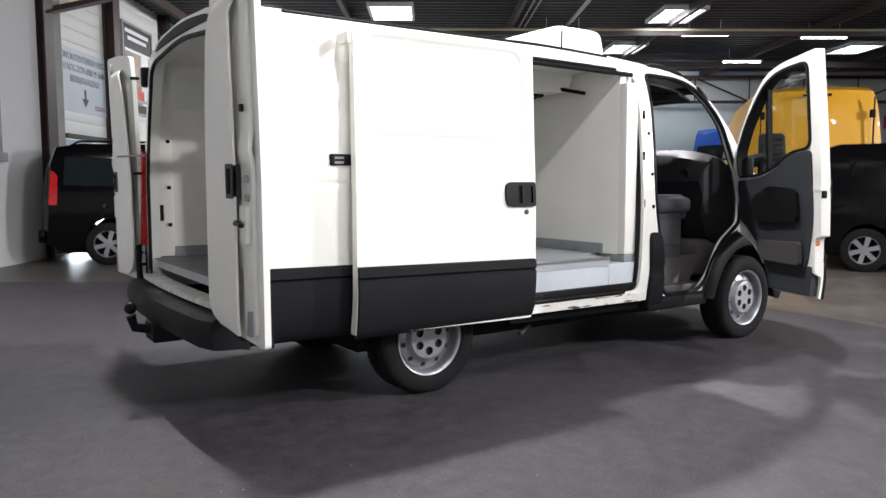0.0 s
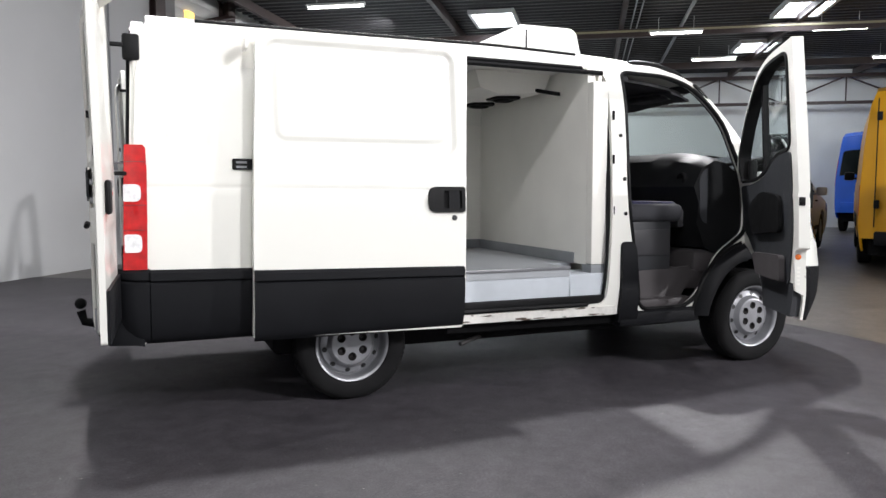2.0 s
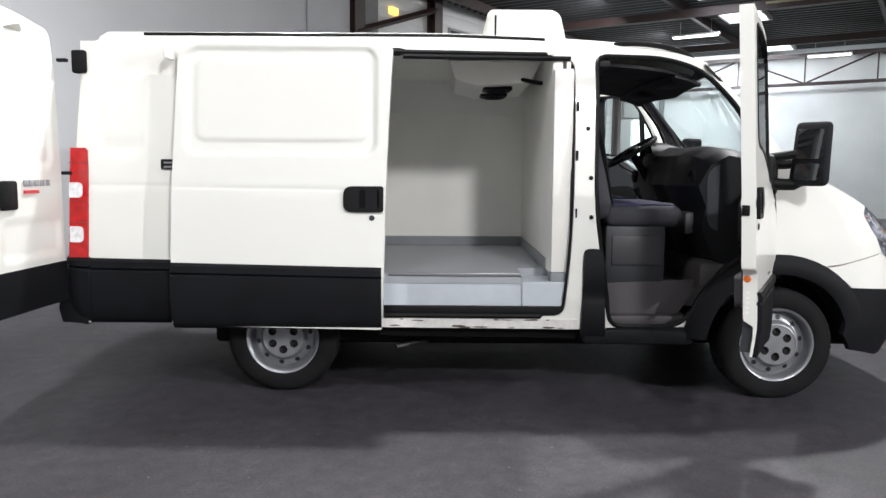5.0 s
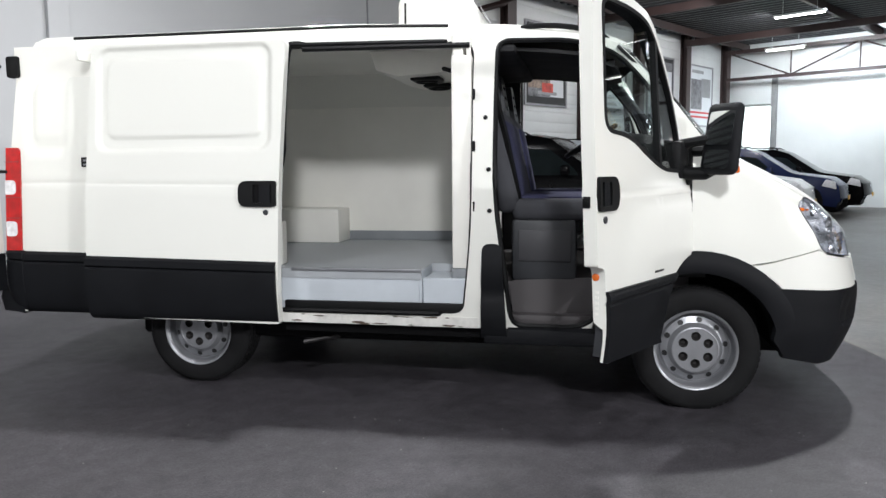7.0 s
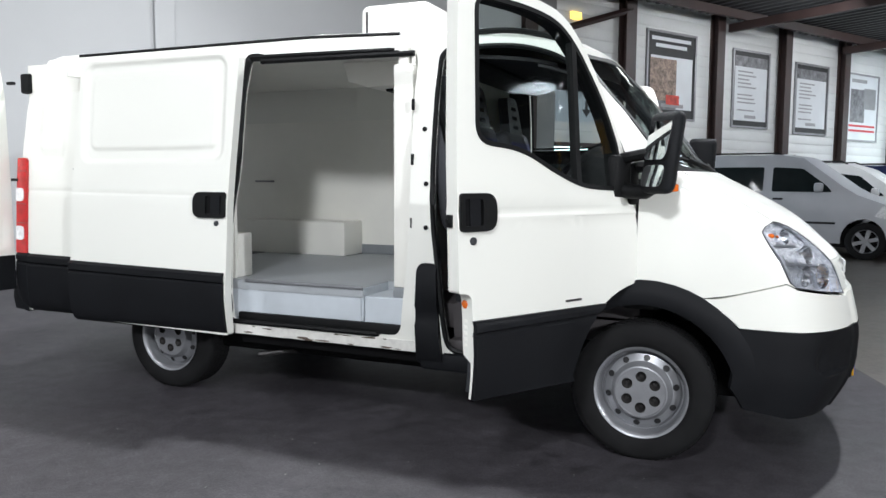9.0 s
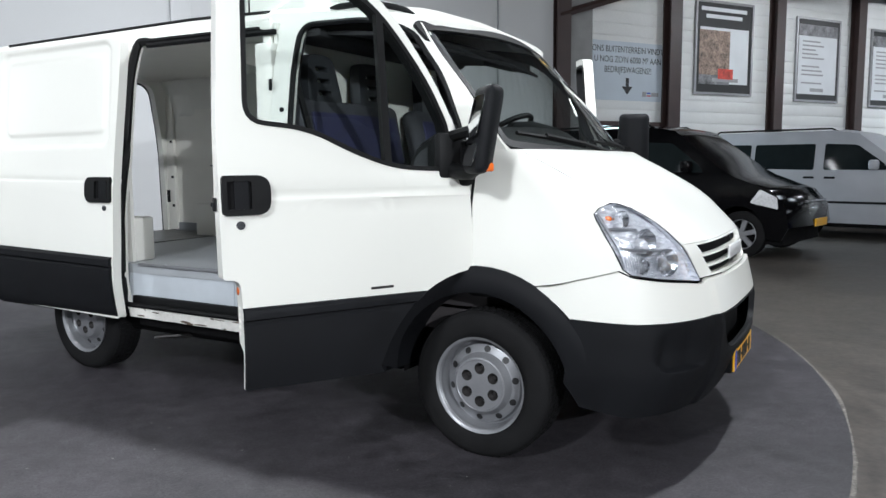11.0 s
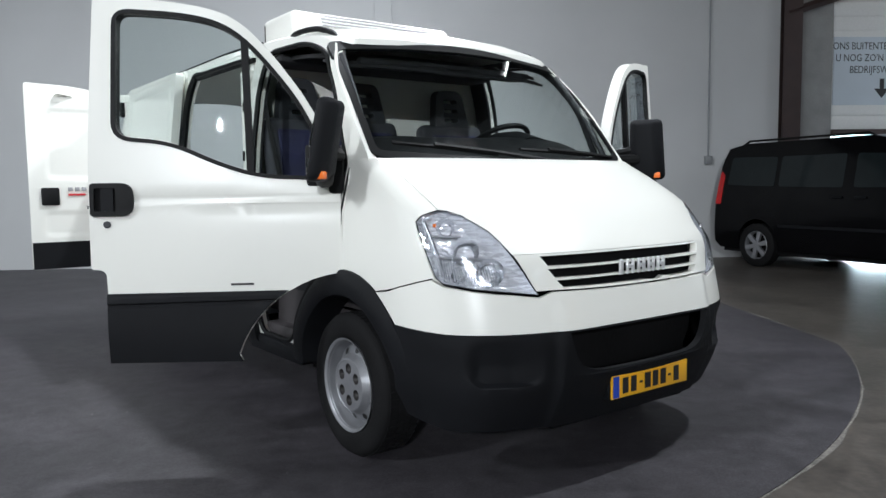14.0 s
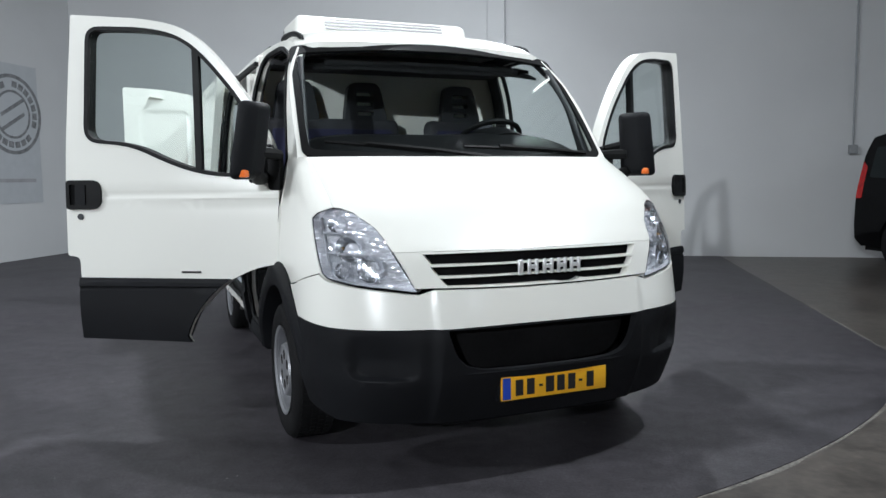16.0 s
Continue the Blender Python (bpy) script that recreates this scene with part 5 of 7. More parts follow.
# ---- rear doors, swung right round ----
def rear_door(s):
    def xo(u, z=1.0):
        return (-1.272 if s < 0 else -1.215) - 0.040 * u - 0.02 * max(0, z - 1.3)

    def lay(name, outer, deep, thick, mat, parent, label="", cu=(), cv=()):
        bm = bmesh.new()
        sheet(bm, outer, [], cu, cv, lambda u, z: (xo(u, z) - (deep(u, z) if callable(deep) else deep), s * (0.945 + u), z), (thick, 0, 0))
        return part(name, bm, mat, parent, label)

    shape = rounded([(0.02, 0.585, 0.03), (0.72, 0.58, 0.02), (0.72, 2.21, 0.03), (0.36, 2.195, 0.1), (0.07, 2.15, 0.05), (0.035, 1.95, 0.1), (0.03, 1.5, 0.3)])
    door = lay("rear_door", shape, lambda u, z: recess(u, z, 0.12, 0.57, 1.38, 1.98, 0.06, 0.012, 0.03) + recess(u, z, 0.08, 0.60, 0.88, 1.08, 0.04, 0.009, 0.025), -0.028, WHITE, van, "white rear door swung fully open", steps(0.0, 0.69, 0.022), steps(0.58, 2.2, 0.022))
    lay("door_cladding", [(0.03, 0.585), (0.715, 0.585), (0.715, 0.82), (0.03, 0.82)], -0.014, -0.014, CLAD, door, "black lower cladding", [0.3], [0.68])
    lay("inner_liner", rounded([(0.03, 0.64, 0.16), (0.49, 0.60, 0.02), (0.49, 2.12, 0.03), (0.30, 2.10, 0.1), (0.16, 1.97, 0.1), (0.05, 1.45, 0.3)]), lambda u, z: 0.03 + 0.050 * (1 - (abs(u - 0.26) / 0.27) ** 16) * (1 - (abs(z - 1.33) / 0.76) ** 30), 0.012, INNER, door, "white moulded door liner", steps(0.0, 0.5, 0.04), steps(0.6, 2.05, 0.06))
    strip = lay("lock_strip", rounded([(0.50, 0.60, 0.02), (0.65, 0.62, 0.02), (0.65, 2.16, 0.02), (0.58, 2.16, 0.02), (0.54, 1.62, 0.05), (0.50, 1.36, 0.05)]), lambda u, z: 0.044 + 0.014 * math.exp(-((z - 1.42) / 0.05) ** 2), 0.018, WHITE, door, "white lock strip along the door edge", steps(0.5, 0.62, 0.03), steps(0.6, 2.06, 0.04))
    bowl = lay("inner_handle", rounded([(0.395, 1.205, 0.008), (0.49, 1.205, 0.008), (0.49, 1.355, 0.008), (0.395, 1.355, 0.008)]), 0.084, 0.05, GREYP, door, "grey inner handle bowl")
    lay("pull", [(0.425, 1.225), (0.47, 1.225), (0.47, 1.335), (0.425, 1.335)], 0.088, 0.004, DARK, bowl)
    lay("latch_plate", rounded([(0.52, 1.015, 0.006), (0.605, 1.015, 0.006), (0.605, 1.175, 0.006), (0.52, 1.175, 0.006)]), 0.062, 0.02, WHITE, door, "pale latch plate")
    bm = bmesh.new()
    tube(bm, [(-1.37, s * 1.455, 1.10), (-1.375, s * 1.50, 1.105), (-1.375, s * 1.545, 1.095)], 0.012, 8)
    part("latch", bm, SEAL, door, "black latch")
    for u, z in ((0.575, 1.585), (0.60, 1.21), (0.60, 1.29)):
        lay("edge_hole", rounded([(u - 0.011, z - 0.016, 0.008), (u + 0.011, z - 0.016, 0.008), (u + 0.011, z + 0.016, 0.008), (u - 0.011, z + 0.016, 0.008)]), 0.062 if z > 1.5 else 0.060, 0.014, SEAL if z > 1.5 else STEEL, door)
    lay("foot_latch", rounded([(0.56, 0.62, 0.006), (0.62, 0.62, 0.006), (0.62, 0.73, 0.006), (0.585, 0.73, 0.02)]), 0.056, 0.012, STEEL, door, "lower latch plate")
    if s < 0:
        bm = bmesh.new()
        box(bm, xo(0.5) - 0.005, xo(0.5) + 0.022, -1.575, -1.43, 1.145, 1.30, 0.014, 2)
        part("door_handle", bm, SEAL, door, "black outer handle")
        for i in range(5):
            yb = -1.36 + 0.055 * i
            part("model_shape", box_mesh(xo(0.3), xo(0.3) + 0.010, yb, yb + 0.038, 1.268, 1.302, bev=0.002), GREYPR, door, "grey model badge bar")
        bm = bmesh.new()
        box(bm, xo(0.3), xo(0.3) + 0.010, -1.36, -1.22, 1.228, 1.246)
        part("model_bar", bm, REDP, door, "red bar under the badge")
    for z in (1.995, 0.70, 1.34):
        bm = bmesh.new()
        box(bm, -1.275, -1.215, min(s * 0.945, s * 0.975), max(s * 0.945, s * 0.975), z - 0.010, z + 0.010, 0.004, 1)
        part("hinge_arm", bm, SEAL, door, "black hinge arm")
    return door


rear_door(-1)
rear_door(1)
for s in (-1, 1):
    bm = bmesh.new()
    y = bodyside(-1.15, 2.0)
    box(bm, -1.22, -1.135, min(s * (y - 0.01), s * (y + 0.05)), max(s * (y - 0.01), s * (y + 0.05)), 1.93, 2.065, 0.015, 2)
    part("hinge_cover", bm, SEAL, van, "black hinge cover")

# rear bumper, tow ball
bm = bmesh.new()
out = [(-0.97, 0.0), (-0.94, 0.12), (-0.80, 0.16), (-0.4, 0.18), (0.0, 0.185), (0.4, 0.18), (0.80, 0.16), (0.94, 0.12), (0.97, 0.0)]
rows = []
for y, d in out:
    rows.append([bm.verts.new((x, y, z)) for x, z in ((-1.15, 0.60), (-1.19 - 0.9 * d, 0.605), (-1.21 - d, 0.585), (-1.22 - d, 0.52), (-1.20 - d, 0.44), (-1.15, 0.43))])
for a, b in zip(rows, rows[1:]):
    for k in range(5):
        bm.faces.new((a[k], a[k + 1], b[k + 1], b[k]))
bm.faces.new(rows[0])
bm.faces.new(rows[-1][::-1])
bmesh.ops.recalc_face_normals(bm, faces=bm.faces[:])
part("rear_bumper", bm, CLAD, van, "black rear step bumper")
bm = bmesh.new()
tube(bm, [(-1.2, 0, 0.40), (-1.38, 0, 0.40), (-1.50, 0, 0.43), (-1.52, 0, 0.50)], 0.028, 10)
bmesh.ops.create_uvsphere(bm, u_segments=16, v_segments=10, radius=0.036, matrix=Matrix.Translation((-1.52, 0, 0.545)))
box(bm, -1.42, -1.25, -0.10, 0.10, 0.34, 0.46, 0.01, 1)
part("tow_ball", bm, SEAL, van, "black tow bar with ball")

# grime and chips along the sill below the sliding door
GRIME = material("brown_grey_grime", (0.10, 0.075, 0.055), 0.8, vary=0.6, scale=40, fine=0.5, bump_scale=90)
rng = random.Random(21)
for _ in range(16):
    x, z = rng.uniform(0.66, 1.74), rng.choice((0.427, 0.431, 0.437, 0.469, 0.476))
    a, h = rng.uniform(0.010, 0.060), rng.uniform(0.0025, 0.0065)
    blot = [(x + a * math.cos(t) * rng.uniform(0.6, 1.1), z + h * math.sin(t) * rng.uniform(0.5, 1.2)) for t in (2 * math.pi * k / 9 for k in range(9))]
    bm = bmesh.new()
    sheet(bm, blot, [], [], [], lambda u, v: (u, -(bodyside(u, v) + 0.0085 + 0.004 * math.sin(u * 23)), v), (0, 0.002, 0))
    part("grime_patch", bm, GRIME, step_sill, "brown grime on the sill")

# ---- cargo room ----
bm = bmesh.new()
box(bm, -1.17, 1.46, -0.93, 0.88, 0.69, 0.748)
box(bm, 1.46, 1.66, -0.62, 0.88, 0.69, 0.748)
part("cargo_floor", bm, FLOORG, van, "grey cargo floor")
part("floor_lip", box_mesh(0.66, 1.46, -0.938, -0.926, 0.735, 0.755, bev=0.003), STEEL, van, "metal edge strip of the floor")
bm = bmesh.new()
box(bm, 0.56, 1.445, -0.925, -0.905, 0.50, 0.69)
box(bm, 1.466, 1.785, -0.922, -0.62, 0.50, 0.700, 0.008, 1)
box(bm, 1.444, 1.463, -0.922, -0.60, 0.55, 0.744, 0.004, 1)
box(bm, 1.466, 1.636, -0.618, -0.60, 0.60, 0.744, 0.004, 1)
part("step_riser", bm, material("pale_blue_grey_step", (0.52, 0.56, 0.60), 0.45, vary=0.06), van, "pale grey step below the cargo floor")
bm = bmesh.new()
box(bm, -1.17, 1.66, 0.86, 0.885, 0.74, 2.12)
part("cargo_wall", bm, INNER, van, "white far cargo wall")
bm = bmesh.new()
box(bm, -1.17, 0.55, -0.885, -0.86, 0.74, 2.12)
part("cargo_wall", bm, INNER, van, "white near cargo wall")
bm = bmesh.new()
box(bm, -1.17, 1.66, -0.80, 0.86, 2.095, 2.12)
part("cargo_ceiling", bm, INNER, van, "white cargo ceiling")
bm = bmesh.new()
box(bm, 1.635, 1.70, -0.84, 0.88, 0.748, 2.10, 0.012, 2)
part("bulkhead", bm, INNER, van, "white bulkhead behind the cab")
part("bulkhead_post", box_mesh(1.640, 1.757, -0.905, -0.80, 0.757, 1.972, bev=0.010), INNER, van, "white padded post at the end of the bulkhead")
part("post_base", box_mesh(1.638, 1.759, -0.907, -0.79, 0.640, 0.756, bev=0.006), COVE, van, "grey foot of the bulkhead post")
bm = bmesh.new()
box(bm, -1.17, 1.635, 0.848, 0.862, 0.748, 0.825, 0.004, 1)
part("skirting", bm, COVE, van, "grey skirting of the cargo wall")
part("skirting", box_mesh(1.622, 1.636, -0.70, 0.845, 0.748, 0.825, bev=0.004), COVE, van, "grey skirting of the bulkhead")
part("skirting", box_mesh(-1.17, 0.55, -0.862, -0.848, 0.748, 0.825, bev=0.004), COVE, van, "grey skirting of the cargo wall")
for y0, y1 in ((0.56, 0.862), (-0.862, -0.72)):
    bm = bmesh.new()
    box(bm, -0.50, 0.47 if y0 > 0 else 0.555, y0, y1, 0.748, 1.02, 0.012, 2)
    part("wheel_box", bm, INNER, van, "white wheel box in the cargo room")
bm = bmesh.new()
pts = [(1.02, 2.09), (1.06, 1.97), (1.20, 1.93), (1.56, 1.95), (1.62, 2.09)]
a = [bm.verts.new((x, -0.38, z)) for x, z in pts]
b = [bm.verts.new((x, 0.55, z)) for x, z in pts]
for k in range(len(pts) - 1):
    bm.faces.new((a[k], a[k + 1], b[k + 1], b[k]))
bm.faces.new(a), bm.faces.new(b)
bmesh.ops.recalc_face_normals(bm, faces=bm.faces[:])
cooler = part("evaporator", bm, INNER, van, "white ceiling cooler of the cargo room")
for y in (-0.15, 0.28):
    bm = bmesh.new()
    box(bm, 1.25, 1.45, y - 0.10, y + 0.10, 1.915, 1.945, 0.015, 2)
    tube(bm, [(1.35 + 0.07 * math.cos(t), y + 0.07 * math.sin(t), 1.912) for t in (math.pi * k / 8 for k in range(17))], 0.008, 5, False)
    part("fan", bm, SEAL, cooler, "black fan grille")
bm = bmesh.new()
tube(bm, [(1.50, -0.37, 1.97), (1.56, -0.46, 1.945), (1.61, -0.52, 1.93)], 0.014, 8)
part("cooler_hose", bm, SEAL, cooler, "black insulated hose")
bm = bmesh.new()
tube(bm, [(-0.55, 0.85, 1.34), (-0.55, 0.80, 1.34), (-0.40, 0.80, 1.34), (-0.40, 0.85, 1.34)], 0.008, 8)
part("grab_rail", bm, STEEL, van, "steel grab rail in the cargo room")

# rear end of the cargo room: worn dark mat, white sill, jamb with catches, dark header
MAT = mottle(material("dark_worn_cargo_mat", (0.075, 0.075, 0.078), 0.42, vary=0.4, scale=3.5, bump=0.0008, bump_scale=120, fine=0.6), 8.0, 0.45)
part("rear_mat", box_mesh(-1.19, -0.30, -0.84, 0.845, 0.7485, 0.753), MAT, van, "dark worn mat at the rear of the cargo floor")
bm = bmesh.new()
sheet(bm, rounded([(-0.84, -1.262, 0.04), (0.84, -1.262, 0.04), (0.84, -1.155, 0.01), (-0.84, -1.155, 0.01)]), [], steps(-0.8, 0.8, 0.1), [], lambda y, x: (x - 0.03 * (1 - (y / 0.84) ** 2), y, 0.648), (0, 0, -0.03))
part("rear_sill", bm, mottle(material("scuffed_cream_sill", (0.66, 0.65, 0.60), 0.4, vary=0.2, scale=9, fine=0.7), 14.0, 0.25), van, "scuffed white sill below the rear doors")
for s in (-1, 1):
    jamb = part("rear_jamb", box_mesh(-1.17, -1.045, min(s * 0.825, s * 0.858), max(s * 0.825, s * 0.858), 0.76, 2.02, bev=0.008), INNER, van, "white rear door jamb")
    for z in (0.98, 1.24, 1.56):
        part("catch", box_mesh(-1.085, -1.06, min(s * 0.816, s * 0.826), max(s * 0.816, s * 0.826), z - 0.012, z + 0.012, bev=0.003), SEAL, jamb, "small black stop")
    part("striker", box_mesh(-1.155, -1.115, min(s * 0.814, s * 0.826), max(s * 0.814, s * 0.826), 1.01, 1.12, bev=0.005), SEAL, jamb, "dark striker plate")
bm = bmesh.new()
tube(bm, [(-1.22, 0.82, 1.46), (-1.28, 0.95, 1.462), (-1.335, 1.17, 1.462)], 0.007, 6)
part("door_check_strap", bm, STEEL, van, "steel check strap of the rear door")
bm = bmesh.new()
sheet(bm, rounded([(-0.62, 2.150, 0.02), (0.62, 2.150, 0.02), (0.50, 2.190, 0.02), (0.0, 2.215, 0.3), (-0.50, 2.190, 0.02)]), [], steps(-0.6, 0.6, 0.1), [], lambda y, z: (-1.186, y, z - 0.02 * (y / 0.62) ** 2), (0.012, 0, 0))
part("rear_header", bm, SEAL, van, "dark strip above the rear opening")

# ---- roof cooling unit ----
bm = bmesh.new()
box(bm, 1.255, 1.775, -0.585, 0.645, 2.10, 2.400, 0.045, 5)
for v in bm.verts:
    v.co.x -= 0.55 * max(0, v.co.z - 2.26) * min(1, max(0, (v.co.x - 1.3) / 0.4))
    v.co.z -= 0.02 * ((v.co.y - 0.03) / 0.6) ** 4
unit = part("roof_unit", bm, WHITE, van, "white cooling unit on the roof")
for i in range(4):
    z = 2.352 - 0.022 * i
    x = 1.777 - 0.55 * (z - 2.26)
    bm = bmesh.new()
    sheet(bm, rounded([(-0.40 if i else -0.36, -0.0045, 0.003), (0.44, -0.0045, 0.003), (0.44, 0.0045, 0.003), (-0.40, 0.0045, 0.003)]), [], steps(-0.4, 0.44, 0.2), [], lambda y, w: (x + 0.006 - w * 0.8, y, z + w), (0.003, 0, 0.002))
    part("louvre", bm, GREYPR, unit, "dark louvre slot")
for y in (-0.587, 0.647):
    part("unit_seam", box_mesh(1.300, 1.312, min(y, y * 0.985), max(y, y * 0.985), 2.16, 2.34), SEAL, unit, "dark seam of the cooling unit")

# ---- cab ----
bm = bmesh.new()
box(bm, 1.72, 2.98, -0.83, 0.83, 0.54, 0.68, 0.015, 2)
box(bm, 2.56, 2.98, -0.83, 0.83, 0.60, 0.82, 0.05, 2)
part("cab_floor", bm, FOOT, van, "grey cab floor mat")
for s in (-1, 1):
    bm = bmesh.new()
    box(bm, 1.98, 2.48, min(s * 0.80, s * 0.93), max(s * 0.80, s * 0.93), 0.43, 0.50, 0.015, 2)
    sheet(bm, rounded([(1.99, 0.46, 0.06), (2.40, 0.46, 0.06), (2.52, 0.62, 0.06), (2.54, 0.71, 0.03), (1.97, 0.685, 0.03)]), [], [2.2], [0.55], lambda x, z: (x, s * (0.86 - 0.10 * (z - 0.46)), z), (0, -s * 0.02, 0))
    part("entry_step", bm, FOOT, van, "grey plastic entry step")
# dashboard
bm = bmesh.new()
prof = [(3.06, 1.36), (2.94, 1.445), (2.81, 1.525), (2.68, 1.54), (2.57, 1.48), (2.55, 1.28), (2.60, 1.16), (2.58, 1.02), (2.66, 0.84), (2.90, 0.72), (3.06, 0.72)]
rows = []
for i in range(25):
    y = -0.84 + 1.68 * i / 24
    hump = 0.02 * math.exp(-((y - 0.42) / 0.26) ** 2) - 0.07 * (abs(y) / 0.84) ** 6
    belly = 0.07 * math.exp(-((y + 0.45) / 0.30) ** 2)
    mid = 0.06 * math.exp(-((y + 0.0) / 0.16) ** 2)
    rows.append([bm.verts.new((x - (belly + mid if z < 1.3 else 0.5 * hump) * (1 if x < 2.8 else 0), y, z + (hump if z > 1.3 else 0))) for x, z in prof])
for a, b in zip(rows, rows[1:]):
    for k in range(len(prof) - 1):
        bm.faces.new((a[k], a[k + 1], b[k + 1], b[k]))
bm.faces.new(rows[0]), bm.faces.new(rows[-1][::-1])
bmesh.ops.recalc_face_normals(bm, faces=bm.faces[:])
DASH = material("black_dashboard_skin", (0.008, 0.0085, 0.0092), 0.5, vary=0.2, scale=6, bump=0.0005, bump_scale=450, fine=0.3, spec=0.22)
dash = part("dashboard", bm, DASH, van, "dark grey dashboard")
bm = bmesh.new()
box(bm, 2.545, 2.60, -0.13, 0.10, 1.06, 1.30, 0.02, 2)
part("centre_console", bm, CLAD, dash, "black centre console")
for z in (1.25, 1.18, 1.11):
    unit_face = part("console_unit", box_mesh(2.535, 2.55, -0.10, 0.07, z - 0.025, z + 0.025, bev=0.004), DARK, dash)
    for y in (-0.085, -0.055, 0.025, 0.055):
        part("button", box_mesh(2.531, 2.536, y - 0.009, y + 0.009, z - 0.010, z + 0.010, bev=0.002), STEEL, unit_face, "small grey button")
part("glove_box", box_mesh(2.50, 2.56, -0.72, -0.22, 0.98, 1.12, bev=0.02), MIDP, dash, "grey glove box lid")
# hooded dials in front of the driver
bm = bmesh.new()
hood = [(0.42 + 0.20 * math.cos(a), 1.46 + 0.135 * math.sin(a)) for a in (math.pi * k / 12 for k in range(13))]
ring = [[bm.verts.new((x + 0.02 * (z - 1.46), y, z - dz)) for x, dz in ((2.545, 0.012), (2.54, 0.0), (2.66, 0.0), (2.82, 0.045))] for y, z in hood]
for a, b in zip(ring, ring[1:]):
    for k in range(3):
        bm.faces.new((a[k], a[k + 1], b[k + 1], b[k]))
bmesh.ops.recalc_face_normals(bm, faces=bm.faces[:])
bmesh.ops.solidify(bm, geom=bm.faces[:], thickness=0.008)
binnacle = part("dial_hood", bm, DASH, dash, "black hood over the dials")
for y in (0.33, 0.51):
    bm = bmesh.new()
    spin(bm, [(0.062, 0.01), (0.062, -0.004), (0.055, -0.004), (0.055, 0.002), (0.0, 0.002)], 20, "X", (2.575, y, 1.515))
    part("dial", bm, DARK, binnacle, "round dark dial")
    bm = bmesh.new()
    for k in range(9):
        a = radians(-40 + 32.5 * k)
        box(bm, 2.5745, 2.5765, y + 0.046 * math.cos(a) - 0.003, y + 0.046 * math.cos(a) + 0.003, 1.515 + 0.046 * math.sin(a) - 0.003, 1.515 + 0.046 * math.sin(a) + 0.003)
    part("dial_marks", bm, INNER, binnacle, "white dial marks")
for y in (-0.70, 0.75, -0.06, 0.06):
    bm = bmesh.new()
    spin(bm, [(0.05, 0.03), (0.05, -0.01), (0.04, -0.016), (0.0, -0.004)], 16, "X", (2.545, y, 1.335))
    part("air_vent", bm, DARK, dash, "round air vent")
for s in (-1, 1):
    bm = bmesh.new()
    sheet(bm, rounded([(2.60, 1.02, 0.08), (2.86, 0.98, 0.05), (2.90, 1.36, 0.05), (2.74, 1.45, 0.08), (2.58, 1.38, 0.08)]), [], [2.7], [1.2], lambda x, z: (x, s * (0.845 - 0.08 * (x - 2.6)), z), (0, -s * 0.03, 0))
    part("dash_end", bm, GREYP, dash, "grey side panel of the dashboard")
# steering wheel
bm = bmesh.new()
c = Vector((2.44, 0.46, 1.525))
q = Euler((0, radians(58), 0)).to_matrix()
for r, ax in ((0.205, None),):
    pts = [c + q @ Vector((0, r * math.cos(t), r * math.sin(t))) for t in (2 * math.pi * k / 32 for k in range(33))]
    tube(bm, pts, 0.017, 8, False)
for t in (0.15, math.pi - 0.15, -math.pi / 2):
    tube(bm, [c + q @ Vector((0.02, 0.04 * math.cos(t), 0.04 * math.sin(t))), c + q @ Vector((0, 0.20 * math.cos(t), 0.20 * math.sin(t)))], 0.016, 8)
bmesh.ops.create_uvsphere(bm, u_segments=14, v_segments=8, radius=0.07, matrix=Matrix.Translation(c) @ q.to_4x4() @ Matrix.Diagonal((0.5, 1, 1, 1)))
tube(bm, [c, c + q @ Vector((0.30, 0, 0))], 0.03, 10)
part("steering_wheel", bm, SEAL, van, "black steering wheel")
bm = bmesh.new()
tube(bm, [(2.50, 0.12, 1.10), (2.42, 0.12, 1.20), (2.40, 0.12, 1.25)], [0.012, 0.012, 0.024], 8)
part("gear_lever", bm, SEAL, van, "black gear lever")
bm = bmesh.new()
tube(bm, [(2.18, 0.16, 0.72), (2.32, 0.16, 0.80), (2.46, 0.16, 0.93), (2.52, 0.16, 0.97)], [0.014, 0.012, 0.012, 0.018], 8)
part("hand_brake", bm, PILLAR, van, "pale grey hand brake lever")


